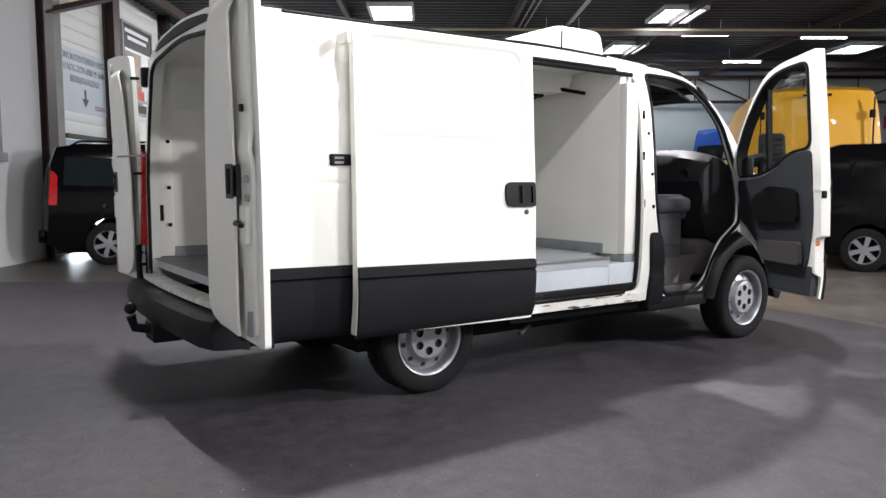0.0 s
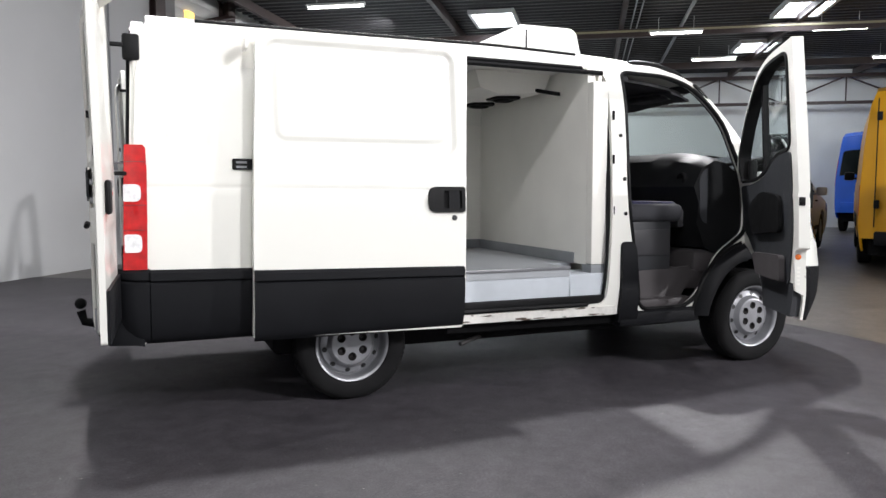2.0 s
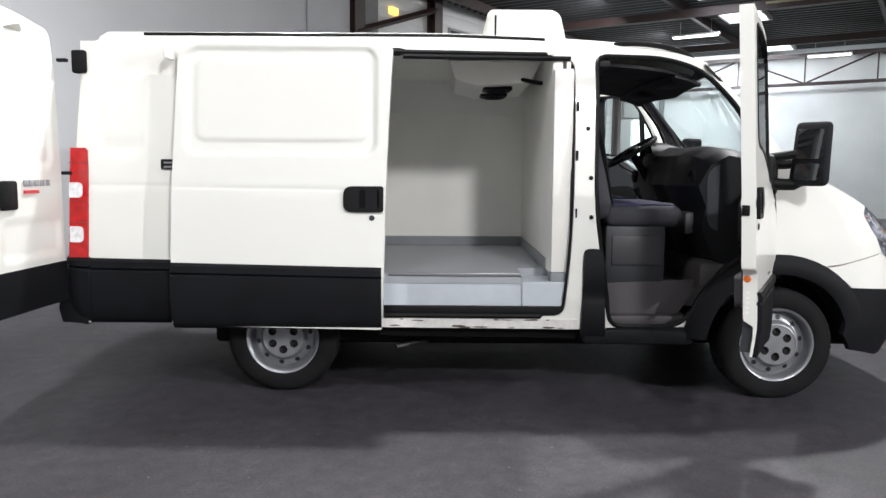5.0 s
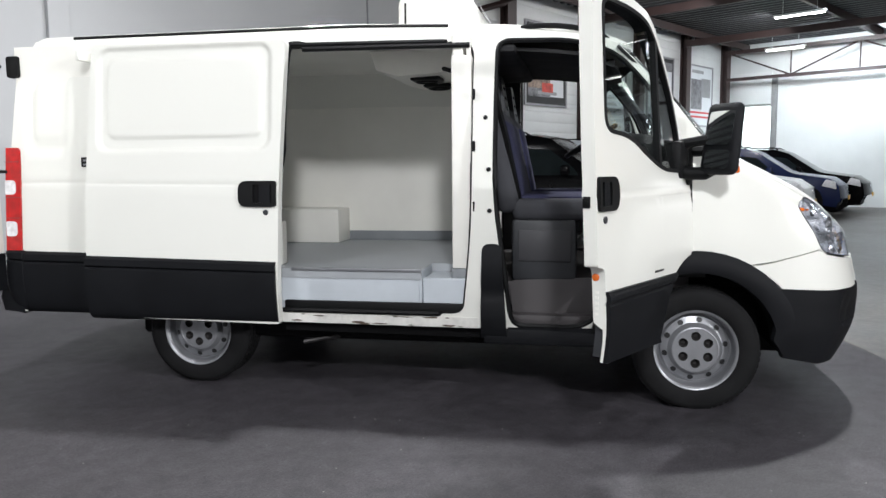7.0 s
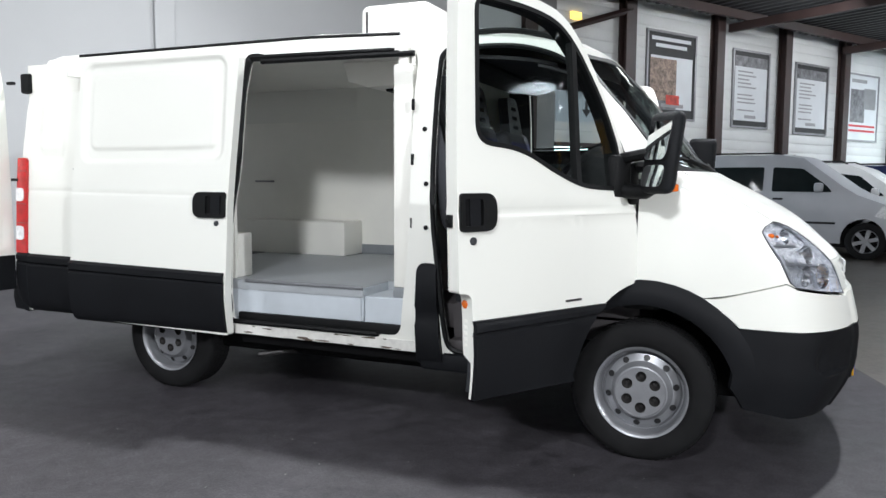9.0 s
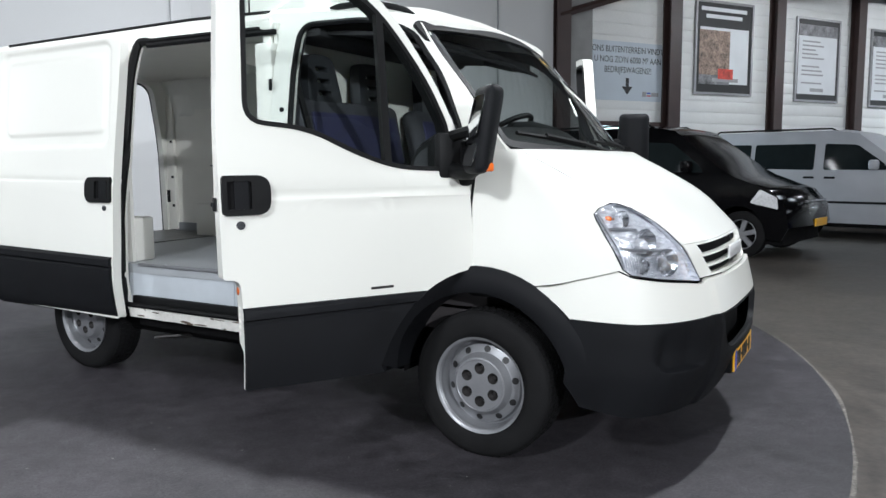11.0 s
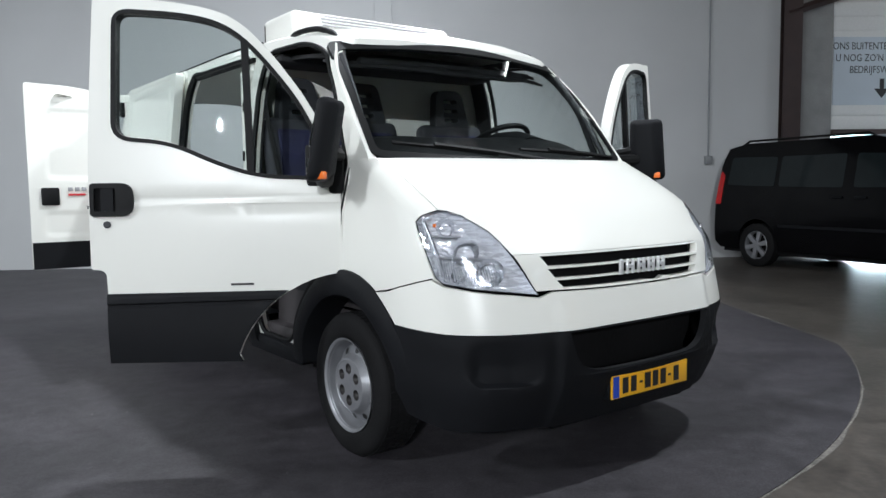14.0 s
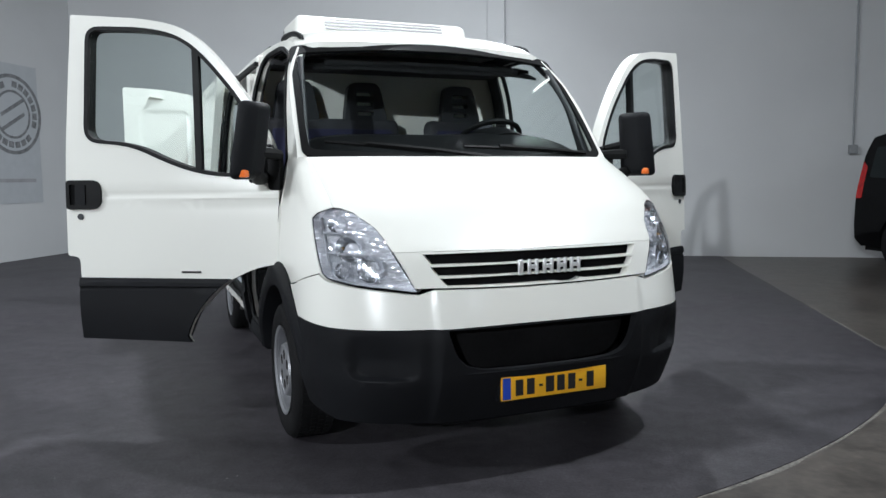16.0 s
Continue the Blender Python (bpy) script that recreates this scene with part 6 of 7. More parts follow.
def seat(y0, y1, base):
    w = y1 - y0
    bm = bmesh.new()
    box(bm, 1.98, 2.45, y0, y1, 1.03, 1.16, 0.05, 3)
    ob = part("seat_cushion", bm, CLOTHG, van, "dark seat cushion with a blue top")
    bm = bmesh.new()
    box(bm, 2.02, 2.42, y0 + 0.06, y1 - 0.06, 1.13, 1.175, 0.02, 2)
    part("cushion_top", bm, CLOTH, ob, "dark blue cloth panel")
    bm = bmesh.new()
    m = Matrix.Translation((1.98, 0, 1.10)) @ Matrix.Rotation(radians(-12), 4, "Y") @ Matrix.Translation((-1.98, 0, -1.10))
    box(bm, 1.90, 2.03, y0, y1, 1.08, 1.70, 0.05, 3, m)
    back = part("seat_back", bm, CLOTHG, van, "dark seat back with blue bolsters")
    bm = bmesh.new()
    box(bm, 2.01, 2.045, y0 + 0.06, y1 - 0.06, 1.14, 1.62, 0.02, 2, m)
    part("back_panel", bm, CLOTH, back, "dark blue cloth panel")
    n = 2 if w > 0.7 else 1
    for i in range(n):
        cy = y0 + w * (i + 0.5) / n
        bm = bmesh.new()
        outline = rounded([(cy - 0.15, 1.66, 0.05), (cy + 0.15, 1.66, 0.05), (cy + 0.105, 1.93, 0.06), (cy - 0.105, 1.93, 0.06)])
        hs = [rounded([(cy - 0.06, z, 0.008), (cy + 0.06, z, 0.008), (cy + 0.055, z + 0.028, 0.008), (cy - 0.055, z + 0.028, 0.008)]) for z in (1.71, 1.775, 1.84)]
        sheet(bm, outline, hs, steps(cy - 0.15, cy + 0.15, 0.05), steps(1.66, 1.93, 0.05), lambda y, z: (1.90 - 0.16 * (z - 1.66) - 0.15 * (y - cy) ** 2, y, z), (-0.07, 0, 0))
        part("head_rest", bm, GREYP, back, "slotted dark head rest")
    bm = bmesh.new()
    box(bm, 1.98, 2.35, y0 + 0.02, y1 - 0.02, 0.685, 1.04, 0.02, 2)
    part("seat_box", bm, GREYP, van, "grey seat box")
    part("box_lid", box_mesh(2.02, 2.32, y0 + 0.008, y0 + 0.02, 0.80, 0.98, bev=0.004), MIDP, van, "grey cover of the seat box") if base else None


seat(-0.86, 0.06, True)
seat(0.26, 0.78, False)
bm = bmesh.new()
tube(bm, [(1.86, -0.86, 1.85), (1.95, -0.84, 1.5), (2.02, -0.80, 1.15)], 0.018, 4)
part("seat_belt", bm, SEAL, van, "black seat belt")
bm = bmesh.new()
box(bm, 1.72, 1.745, -0.84, 0.84, 0.60, 2.08)
part("cab_rear_trim", bm, INNER, van, "grey cab rear wall")
bm = bmesh.new()
sheet(bm, [(1.74, -0.74), (2.50, -0.72), (2.58, 0), (2.50, 0.72), (1.74, 0.74)], [], steps(1.75, 2.58, 0.1), steps(-0.7, 0.7, 0.1), lambda x, y: (x, y, 2.13 - 0.035 * abs(y / 0.74) ** 3 - drop(x) - 0.02), (0, 0, -0.02))
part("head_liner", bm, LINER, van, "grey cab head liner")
# dark block added for the shade behind the top of the windscreen
bm = bmesh.new()
box(bm, 1.747, 2.0, -0.80, 0.80, 1.935, 2.05, 0.03, 2)
for v in bm.verts:
    v.co.z += 0.06 * (abs(v.co.y) / 0.8) ** 2 if v.co.z < 1.98 else 0
part("overhead_shade_block", bm, LINER, van, "dark block added above the seats as shade")
for s in (-1, 1):
    bm = bmesh.new()
    sheet(bm, [(1.747, 0.415), (2.43, 0.415), (2.57, 0.60), (2.71, 0.83), (2.955, 0.975), (2.955, 1.40), (2.81, 1.735), (2.60, 2.005), (2.40, 2.085), (1.747, 2.115)], [OPEN_FRONT], steps(1.8, 2.95, 0.1), steps(0.5, 2.1, 0.1), lambda x, z: (x, s * (bodyside(x, z) - 0.048), z), (0, -s * 0.012, 0))
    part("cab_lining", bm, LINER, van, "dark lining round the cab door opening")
bm = bmesh.new()
sheet(bm, [(-0.74, 2.40), (0.74, 2.40), (0.74, 2.56), (0.0, 2.63), (-0.74, 2.56)], [], steps(-0.7, 0.7, 0.1), [2.48], lambda y, x: (x, y, 2.085 - drop(x) - 0.035 * abs(y / 0.74) ** 3), (0, 0, -0.015))
part("screen_header", bm, LINER, van, "dark header above the windscreen")
for y in (-0.40, 0.42):
    bm = bmesh.new()
    box(bm, 2.42, 2.56, y - 0.20, y + 0.20, 1.925, 1.965, 0.012, 2, Matrix.Translation((0, 0, 0)))
    part("sun_visor", bm, LINER, van, "dark sun visor")
for s in (-1, 1):
    bm = bmesh.new()
    tube(bm, [(3.02, s * 0.825, 1.40), (2.85, s * 0.80, 1.69), (2.65, s * 0.765, 1.94)], 0.018, 8)
    part("pillar_trim", bm, GREYP, van, "grey inner pillar trim")
# wipers
for y0, y1, u in ((-0.55, 0.10, -1), (0.15, 0.72, -1)):
    bm = bmesh.new()
    p = [screen(y / 0.86, v, 0.02) for y, v in ((y1, 0.02), (0.5 * (y0 + y1), 0.07), (y0, 0.10))]
    tube(bm, p, 0.012, 6)
    p = [screen(y / 0.86, v, 0.012) for y, v in ((y0 + 0.34, 0.06), (y0, 0.095), (y0 - 0.20, 0.105))]
    tube(bm, p, 0.010, 6)
    part("wiper", bm, SEAL, van, "black windscreen wiper")


# ---- parked vehicles ----
CARGLASS = material("dark_car_glass", (0.012, 0.016, 0.017), 0.05, vary=0.1, spec=0.15)


def car_paint(name, colour, metal=0.0, rough=0.25):
    return material(name, colour, rough, metal, vary=0.05, scale=3, coat=0.1 if max(colour) > 0.02 else 0.0, bump_scale=300, fine=0.1, spec=0.3 if max(colour) > 0.02 else 0.12)


def car_wheel(parent, cx, y, s, r, wide=0.20, spokes=6):
    bm = bmesh.new()
    spin(bm, [(r * 0.62, -wide), (r * 0.93, -wide), (r, -wide * 0.9), (r, -wide * 0.12), (r * 0.95, -0.012), (r * 0.80, 0.0), (r * 0.68, -0.004), (r * 0.64, -0.02)], 32, "Y")
    for v in bm.verts:
        v.co = Vector((cx + v.co.x, y + s * v.co.y, r + v.co.z))
    w = part("wheel", bm, RUBBER, parent, "black tyre on an alloy rim")
    bm = bmesh.new()
    spin(bm, [(r * 0.66, -0.018), (r * 0.63, -0.010), (r * 0.60, -0.03), (r * 0.60, -0.10)], 32, "Y")
    spin(bm, [(r * 0.17, -0.03), (r * 0.15, -0.014), (0.0, -0.012)], 16, "Y")
    for i in range(spokes):
        a = 2 * math.pi * (i + 0.25) / spokes
        d, t = Vector((math.cos(a), 0, math.sin(a))), Vector((-math.sin(a), 0, math.cos(a)))
        q = [d * r * 0.12 + t * r * 0.09, d * r * 0.62 + t * r * 0.11, d * r * 0.62 - t * r * 0.11, d * r * 0.12 - t * r * 0.09]
        lo = [bm.verts.new(p + Vector((0, -0.05, 0))) for p in q]
        hi = [bm.verts.new(p + Vector((0, -0.018, 0))) for p in q]
        bm.faces.new(hi)
        for k in range(4):
            bm.faces.new((lo[k], lo[(k + 1) % 4], hi[(k + 1) % 4], hi[k]))
    for v in bm.verts:
        v.co = Vector((cx + v.co.x, y + s * v.co.y, r + v.co.z))
    bmesh.ops.recalc_face_normals(bm, faces=bm.faces[:])
    part("rim", bm, STEEL, w, "silver alloy rim")
    bm = bmesh.new()
    spin(bm, [(r * 0.62, -0.11), (0.0, -0.11)], 24, "Y")
    for v in bm.verts:
        v.co = Vector((cx + v.co.x, y + s * v.co.y, r + v.co.z))
    part("brake", bm, DARK, w)


def car(name, label, category, paint, spec, m):
    """A parked vehicle from its side outline, glass and wheels."""
    root = thing(name, label, category, "parked vehicles")
    W, tab, r = spec["w"] / 2, spec["taper"], spec["r"]
    axles = spec["axles"]

    def wid(z):
        return W * soft(tab, z, 0.06)

    L = max(x for x, _ in spec["top"])
    mid = L / 2

    def bulge(x, y, z):
        k = (x - mid) / mid
        return x - 0.10 * k * abs(k) ** 3 * (abs(y) / W) ** 3 * 1.6

    top = spec["top"]
    under = []
    for cx in sorted(axles, reverse=True):
        under += [(cx + (r + 0.07) * math.cos(radians(a)), r + (r + 0.07) * math.sin(radians(a))) for a in range(-8, 189, 14)]
    outline = top + [(top[-1][0] - 0.15, 0.26)] + under + [(top[0][0] + 0.15, 0.26)]
    bm = bmesh.new()
    for s in (-1, 1):
        sheet(bm, outline, [], steps(0, L, 0.25), steps(0.2, max(z for _, z in top), 0.12), lambda x, z: (bulge(x, wid(z), z), s * wid(z), z), (0, -s * 0.03, 0))
    rows = []
    dense = []
    for (a, b), (c, d) in zip(top, top[1:]):
        k = max(1, int(math.hypot(c - a, d - b) / 0.15))
        dense += [(a + (c - a) * i / k, b + (d - b) * i / k) for i in range(k)]
    dense.append(top[-1])
    for x, z in dense:
        rows.append([bm.verts.new((bulge(x, t * wid(z), z), t * wid(z), z + 0.035 * (1 - t * t) * min(1, z))) for t in (-1, -0.95, -0.8, -0.4, 0, 0.4, 0.8, 0.95, 1)])
    fs = []
    for a, b in zip(rows, rows[1:]):
        fs += [bm.faces.new((a[k], a[k + 1], b[k + 1], b[k])) for k in range(8)]
    bmesh.ops.recalc_face_normals(bm, faces=fs)
    body = part("body", bm, paint, root)
    bm = bmesh.new()
    box(bm, 0.25, L - 0.25, -W * 0.86, W * 0.86, 0.20, 0.55)
    part("underbody", bm, DARK, root)
    for poly in spec["glass"]:
        for s in (-1, 1):
            bm = bmesh.new()
            sheet(bm, rounded([(x, z, 0.04) for x, z in poly]), [], steps(0, L, 0.25), steps(0.9, 2.6, 0.1), lambda x, z: (bulge(x, wid(z), z), s * (wid(z) + 0.004), z), (0, -s * 0.006, 0))
            part("window", bm, CARGLASS, root, "dark side window")
    for i, j, nm in spec["screens"]:
        (x0, z0), (x1, z1) = top[i], top[j]
        bm = bmesh.new()
        def on(t, v):
            k = 0.06 + 0.88 * v
            x, z = x0 + (x1 - x0) * k, z0 + (z1 - z0) * k
            y = t * wid(z)
            n = Vector((z0 - z1, 0, x1 - x0)).normalized()
            return Vector((bulge(x, y, z), y, z + 0.035 * (1 - t * t) * min(1, z))) + n * 0.006
        sheet(bm, rounded([(-0.88, 0, 0.06), (0.88, 0, 0.06), (0.86, 1, 0.1), (-0.86, 1, 0.1)]), [], steps(-0.9, 0.9, 0.15), steps(0, 1, 0.2), on, (0, 0, -0.006))
        part(nm, bm, CARGLASS, root, "dark glass screen")
    for s in (-1, 1):
        for nm, poly, mt in (("tail_lamp", spec["tail"], RED), ("headlamp", spec["head"], CLEARL)):
            bm = bmesh.new()
            sheet(bm, rounded([(x, z, 0.03) for x, z in poly]), [], steps(0, L, 0.08), steps(0.4, 2, 0.08), lambda x, z: (bulge(x, wid(z), z), s * (wid(z) + 0.006), z), (0, -s * 0.30, 0))
            part(nm, bm, mt, root)
        for cx in axles:
            car_wheel(root, cx, s * (W - 0.02), s, r)
        if "mirror" in spec:
            x, z = spec["mirror"]
            bm = bmesh.new()
            box(bm, x - 0.08, x + 0.06, min(s * (wid(z) + 0.03), s * (wid(z) + 0.22)), max(s * (wid(z) + 0.03), s * (wid(z) + 0.22)), z, z + 0.17, 0.04, 2)
            box(bm, x - 0.03, x + 0.03, min(s * (wid(z) - 0.02), s * (wid(z) + 0.06)), max(s * (wid(z) - 0.02), s * (wid(z) + 0.06)), z + 0.02, z + 0.06)
            part("mirror", bm, spec.get("mirror_mat", paint), root)
        for x, z in spec.get("handles", ()):
            bm = bmesh.new()
            box(bm, x - 0.09, x + 0.09, min(s * wid(z), s * (wid(z) + 0.03)), max(s * wid(z), s * (wid(z) + 0.03)), z, z + 0.035, 0.01, 1)
            part("handle", bm, CLAD, root)
        for x0, x1, z in spec.get("rails", ()):
            bm = bmesh.new()
            y = s * (wid(z) - 0.06)
            tube(bm, [(x0, y, z - 0.02), (x0 + 0.12, y, z + 0.045), (x1 - 0.12, y, z + 0.045), (x1, y, z - 0.02)], 0.018, 6)
            part("roof_rail", bm, SEAL, root)
        for x0, x1, z0, z1 in spec.get("trim", ()):
            bm = bmesh.new()
            sheet(bm, [(x0, z0), (x1, z0), (x1, z1), (x0, z1)], [], steps(x0, x1, 0.25), [], lambda x, z: (bulge(x, wid(z), z), s * (wid(z) + 0.012), z), (0, -s * 0.012, 0))
            part("side_trim", bm, spec.get("trim_mat", CLAD), root)
    bm = bmesh.new()
    box(bm, -0.01, 0.10, -W * 0.80, W * 0.80, 0.36, 0.56, 0.03, 2)
    part("rear_bumper", bm, spec.get("bumper", paint), root)
    bm = bmesh.new()
    for i in range(4):
        z = 0.62 + 0.055 * i
        x = L - 0.04 - 0.25 * max(0, z - 0.75)
        box(bm, x - 0.05, x + 0.005, -0.42, 0.42, z, z + 0.025, 0.004, 1)
    part("grille", bm, CHROME, root, "slatted grille")
    for x, hx in ((-0.004, 0), (L + 0.004, 0)):
        bm = bmesh.new()
        box(bm, x - 0.012, x + 0.012, -0.26, 0.26, 0.44 + (0.35 if x < 1 and spec.get("high_plate") else 0), 0.55 + (0.35 if x < 1 and spec.get("high_plate") else 0), 0.004, 1)
        part("number_plate", bm, YPLATE, root, "plain yellow number plate")
    for y in spec.get("rear_seams", ()):
        x = -0.004
        part("door_seam", box_mesh(x - 0.004, x + 0.03, y - 0.008, y + 0.008, 0.62, 2.45), SEAL, root, "dark rear door joint")
    for y, z, w, h in spec.get("rear_fittings", ()):
        part("rear_fitting", box_mesh(-0.03, 0.05, y - w / 2, y + w / 2, z - h / 2, z + h / 2, bev=0.008), CLAD, root, "black rear door fitting")
    root.matrix_basis = m
    return root


MPV = dict(w=1.90, r=0.33, axles=(0.98, 4.18), taper=[(0.2, 0.93), (0.5, 0.985), (0.9, 1.0), (1.15, 0.97), (1.7, 0.86), (1.9, 0.78)],
           top=[(0.0, 0.36), (0.0, 0.62), (0.03, 1.0), (0.12, 1.55), (0.24, 1.82), (0.6, 1.885), (2.7, 1.885), (3.10, 1.82), (3.82, 1.28), (4.05, 1.15), (4.72, 0.93), (4.93, 0.72), (4.97, 0.45)],
           glass=([(0.30, 1.25), (1.28, 1.22), (1.28, 1.66), (0.36, 1.68)], [(1.36, 1.22), (2.42, 1.20), (2.42, 1.66), (1.36, 1.66)], [(2.58, 1.20), (3.62, 1.20), (3.52, 1.32), (3.10, 1.63), (2.58, 1.66)]),
           screens=((8, 7, "windscreen"), (2, 3, "rear_window")), tail=[(0.02, 0.95), (0.17, 0.95), (0.22, 1.40), (0.12, 1.48)], head=[(4.35, 0.78), (4.80, 0.70), (4.78, 0.86), (4.50, 0.97)],
           mirror=(3.42, 1.20), handles=((2.35, 1.05), (2.70, 1.05)), rails=((0.5, 2.75, 1.88),), trim=((1.4, 3.7, 0.62, 0.66),))
SUV = dict(w=1.91, r=0.37, axles=(0.95, 3.86), taper=[(0.2, 0.93), (0.5, 0.99), (0.9, 1.0), (1.10, 0.96), (1.6, 0.80), (1.8, 0.72)],
           top=[(0.0, 0.42), (0.0, 0.70), (0.04, 1.02), (0.30, 1.55), (0.52, 1.76), (1.2, 1.80), (2.3, 1.77), (2.65, 1.66), (3.42, 1.16), (3.6, 1.10), (4.45, 0.98), (4.72, 0.80), (4.78, 0.48)],
           glass=([(0.42, 1.12), (1.05, 1.12), (1.05, 1.56), (0.62, 1.58)], [(1.12, 1.12), (2.02, 1.11), (2.02, 1.58), (1.12, 1.58)], [(2.10, 1.11), (3.12, 1.11), (2.62, 1.52), (2.10, 1.58)]),
           screens=((8, 7, "windscreen"), (2, 3, "rear_window")), tail=[(0.02, 0.85), (0.24, 0.88), (0.26, 1.03), (0.05, 1.05)], head=[(4.25, 0.80), (4.66, 0.72), (4.62, 0.90), (4.35, 0.97)],
           mirror=(2.98, 1.10), handles=((1.95, 0.98), (2.95, 0.98)), rails=((0.75, 2.35, 1.79),), trim=((1.4, 3.4, 0.42, 0.50),), high_plate=True)
SMALL = dict(w=1.80, r=0.31, axles=(0.80, 3.50), taper=[(0.2, 0.93), (0.5, 0.99), (0.9, 1.0), (1.1, 0.97), (1.6, 0.87), (1.82, 0.80)],
             top=[(0.0, 0.36), (0.0, 0.62), (0.02, 1.0), (0.08, 1.5), (0.16, 1.74), (0.4, 1.81), (2.2, 1.82), (2.55, 1.76), (3.2, 1.24), (3.4, 1.12), (4.0, 0.95), (4.18, 0.72), (4.22, 0.45)],
             glass=([(2.02, 1.14), (3.02, 1.14), (2.94, 1.28), (2.50, 1.60), (2.02, 1.62)],), screens=((8, 7, "windscreen"), (2, 3, "rear_window")),
             tail=[(0.01, 0.85), (0.13, 0.85), (0.15, 1.30), (0.05, 1.32)], head=[(3.70, 0.76), (4.06, 0.70), (4.04, 0.86), (3.80, 0.95)], mirror=(2.86, 1.12), handles=((1.85, 1.0), (2.15, 1.0)), trim=((1.2, 3.1, 0.50, 0.58),))
TALL = dict(w=1.99, r=0.34, axles=(1.35, 5.0), taper=[(0.2, 0.94), (0.6, 1.0), (1.2, 0.995), (1.8, 0.96), (2.4, 0.89), (2.62, 0.80)],
            top=[(0.0, 0.45), (0.0, 0.80), (0.02, 1.5), (0.06, 2.2), (0.14, 2.56), (0.4, 2.64), (4.2, 2.64), (4.75, 2.30), (5.30, 1.45), (5.5, 1.30), (6.0, 1.02), (6.15, 0.80), (6.18, 0.45)],
            glass=([(4.30, 1.32), (5.18, 1.30), (4.80, 1.95), (4.30, 2.02)],), screens=((8, 7, "windscreen"),), tail=[(0.01, 0.78), (0.12, 0.78), (0.12, 1.22), (0.02, 1.22)], head=[(5.6, 0.9), (6.0, 0.85), (5.95, 1.05), (5.7, 1.12)],
            mirror=(5.0, 1.35), mirror_mat=CLAD, trim=((1.9, 4.4, 0.55, 0.75),), bumper=CLAD, high_plate=False, rear_seams=(0.0, -0.80, 0.80), rear_fittings=((0.12, 1.30, 0.16, 0.07), (-0.78, 0.95, 0.07, 0.12), (0.78, 0.95, 0.07, 0.12), (-0.78, 2.2, 0.07, 0.12), (0.78, 2.2, 0.07, 0.12), (0.0, 2.5, 0.4, 0.04)))

BLACKC = car_paint("black_car_paint", (0.003, 0.003, 0.0035), rough=0.12)
SILVER = car_paint("silver_car_paint", (0.42, 0.43, 0.46), 0.1, 0.34)
WHITEC = car_paint("white_car_paint", (0.75, 0.76, 0.76))
NAVY = car_paint("dark_blue_car_paint", (0.012, 0.02, 0.07))
YELLOW = car_paint("yellow_car_paint", (0.72, 0.36, 0.010), rough=0.42)
BLUEC = car_paint("bright_blue_paint", (0.03, 0.12, 0.60))


def parked(wx, wy, heading, axle, half_w):
    """Pose from the near-side wheel's place on the floor, its axle's x and the heading."""
    h = radians(heading)
    d, left = Vector((math.cos(h), math.sin(h))), Vector((-math.sin(h), math.cos(h)))
    p = Vector((wx, wy)) - d * axle + left * half_w
    return pose(p.x, p.y, -0.006, 0, 0, heading)


car("parked_mpv", "black passenger van parked beside the wall", "car", BLACKC, MPV, parked(-0.24, 7.95, -12, 0.98, 0.93))
car("parked_mpv", "silver passenger van parked in the row along the wall", "car", SILVER, MPV, parked(5.24, 10.5, -14, 4.18, 0.93))
car("parked_suv", "white off-road car parked in the row along the wall", "car", WHITEC, SUV, parked(6.54, 12.8, -18, 3.86, 0.94))
car("parked_suv", "dark blue off-road car parked in the row", "car", NAVY, SUV, parked(8.0, 15.2, -20, 3.86, 0.94))
car("parked_suv", "black off-road car parked at the end of the row", "car", BLACKC, SUV, parked(9.3, 17.4, -22, 3.86, 0.94))
car("parked_delivery_van", "yellow high-roofed delivery van, rear towards the show floor", "van", YELLOW, TALL, pose(10.1, 2.55, -0.006, 0, 0, 40) @ Matrix.Diagonal((1.1, 1.1, 1.1, 1)))
car("parked_small_van", "black small delivery van parked in the hall", "van", BLACKC, SMALL, parked(8.40, 0.80, -64, 0.80, 0.88))
car("parked_suv", "silver off-road car parked beyond the show floor", "car", SILVER, SUV, parked(10.15, 5.33, 34, 0.95, 0.94) @ Matrix.Diagonal((1.05, 1.05, 1.055, 1)))
car("parked_small_van", "bright blue small delivery van far back in the hall", "van", BLUEC, SMALL, pose(18.7, 10.7, -0.006, 0, 0, 30) @ Matrix.Diagonal((1.3, 1.0, 1.65, 1)))


# ---- posters and signs on the walls ----
PAPER = material("white_poster_paper", (0.66, 0.68, 0.70), 0.5, vary=0.05, scale=2)
PHOTO = material("grey_photo_print", (0.16, 0.16, 0.17), 0.45, vary=0.8, scale=7, fine=0.6, bump_scale=30)
WARM = material("warm_photo_print", (0.24, 0.17, 0.13), 0.45, vary=0.9, scale=8, fine=0.8, bump_scale=25)
ALU = material("grey_poster_frame", (0.30, 0.30, 0.31), 0.4, 0.5, vary=0.1)
PALEB = material("pale_blue_sheet", (0.50, 0.56, 0.62), 0.5, vary=0.05, scale=1.5)
REDM = material("red_photo_print", (0.50, 0.05, 0.03), 0.45, vary=0.5, scale=9)


def flat(name, x0, x1, z0, z1, y, mat, root, label="", thick=0.004):
    return part(name, box_mesh(x0, x1, y, y + thick, z0, z1), mat, root, label)


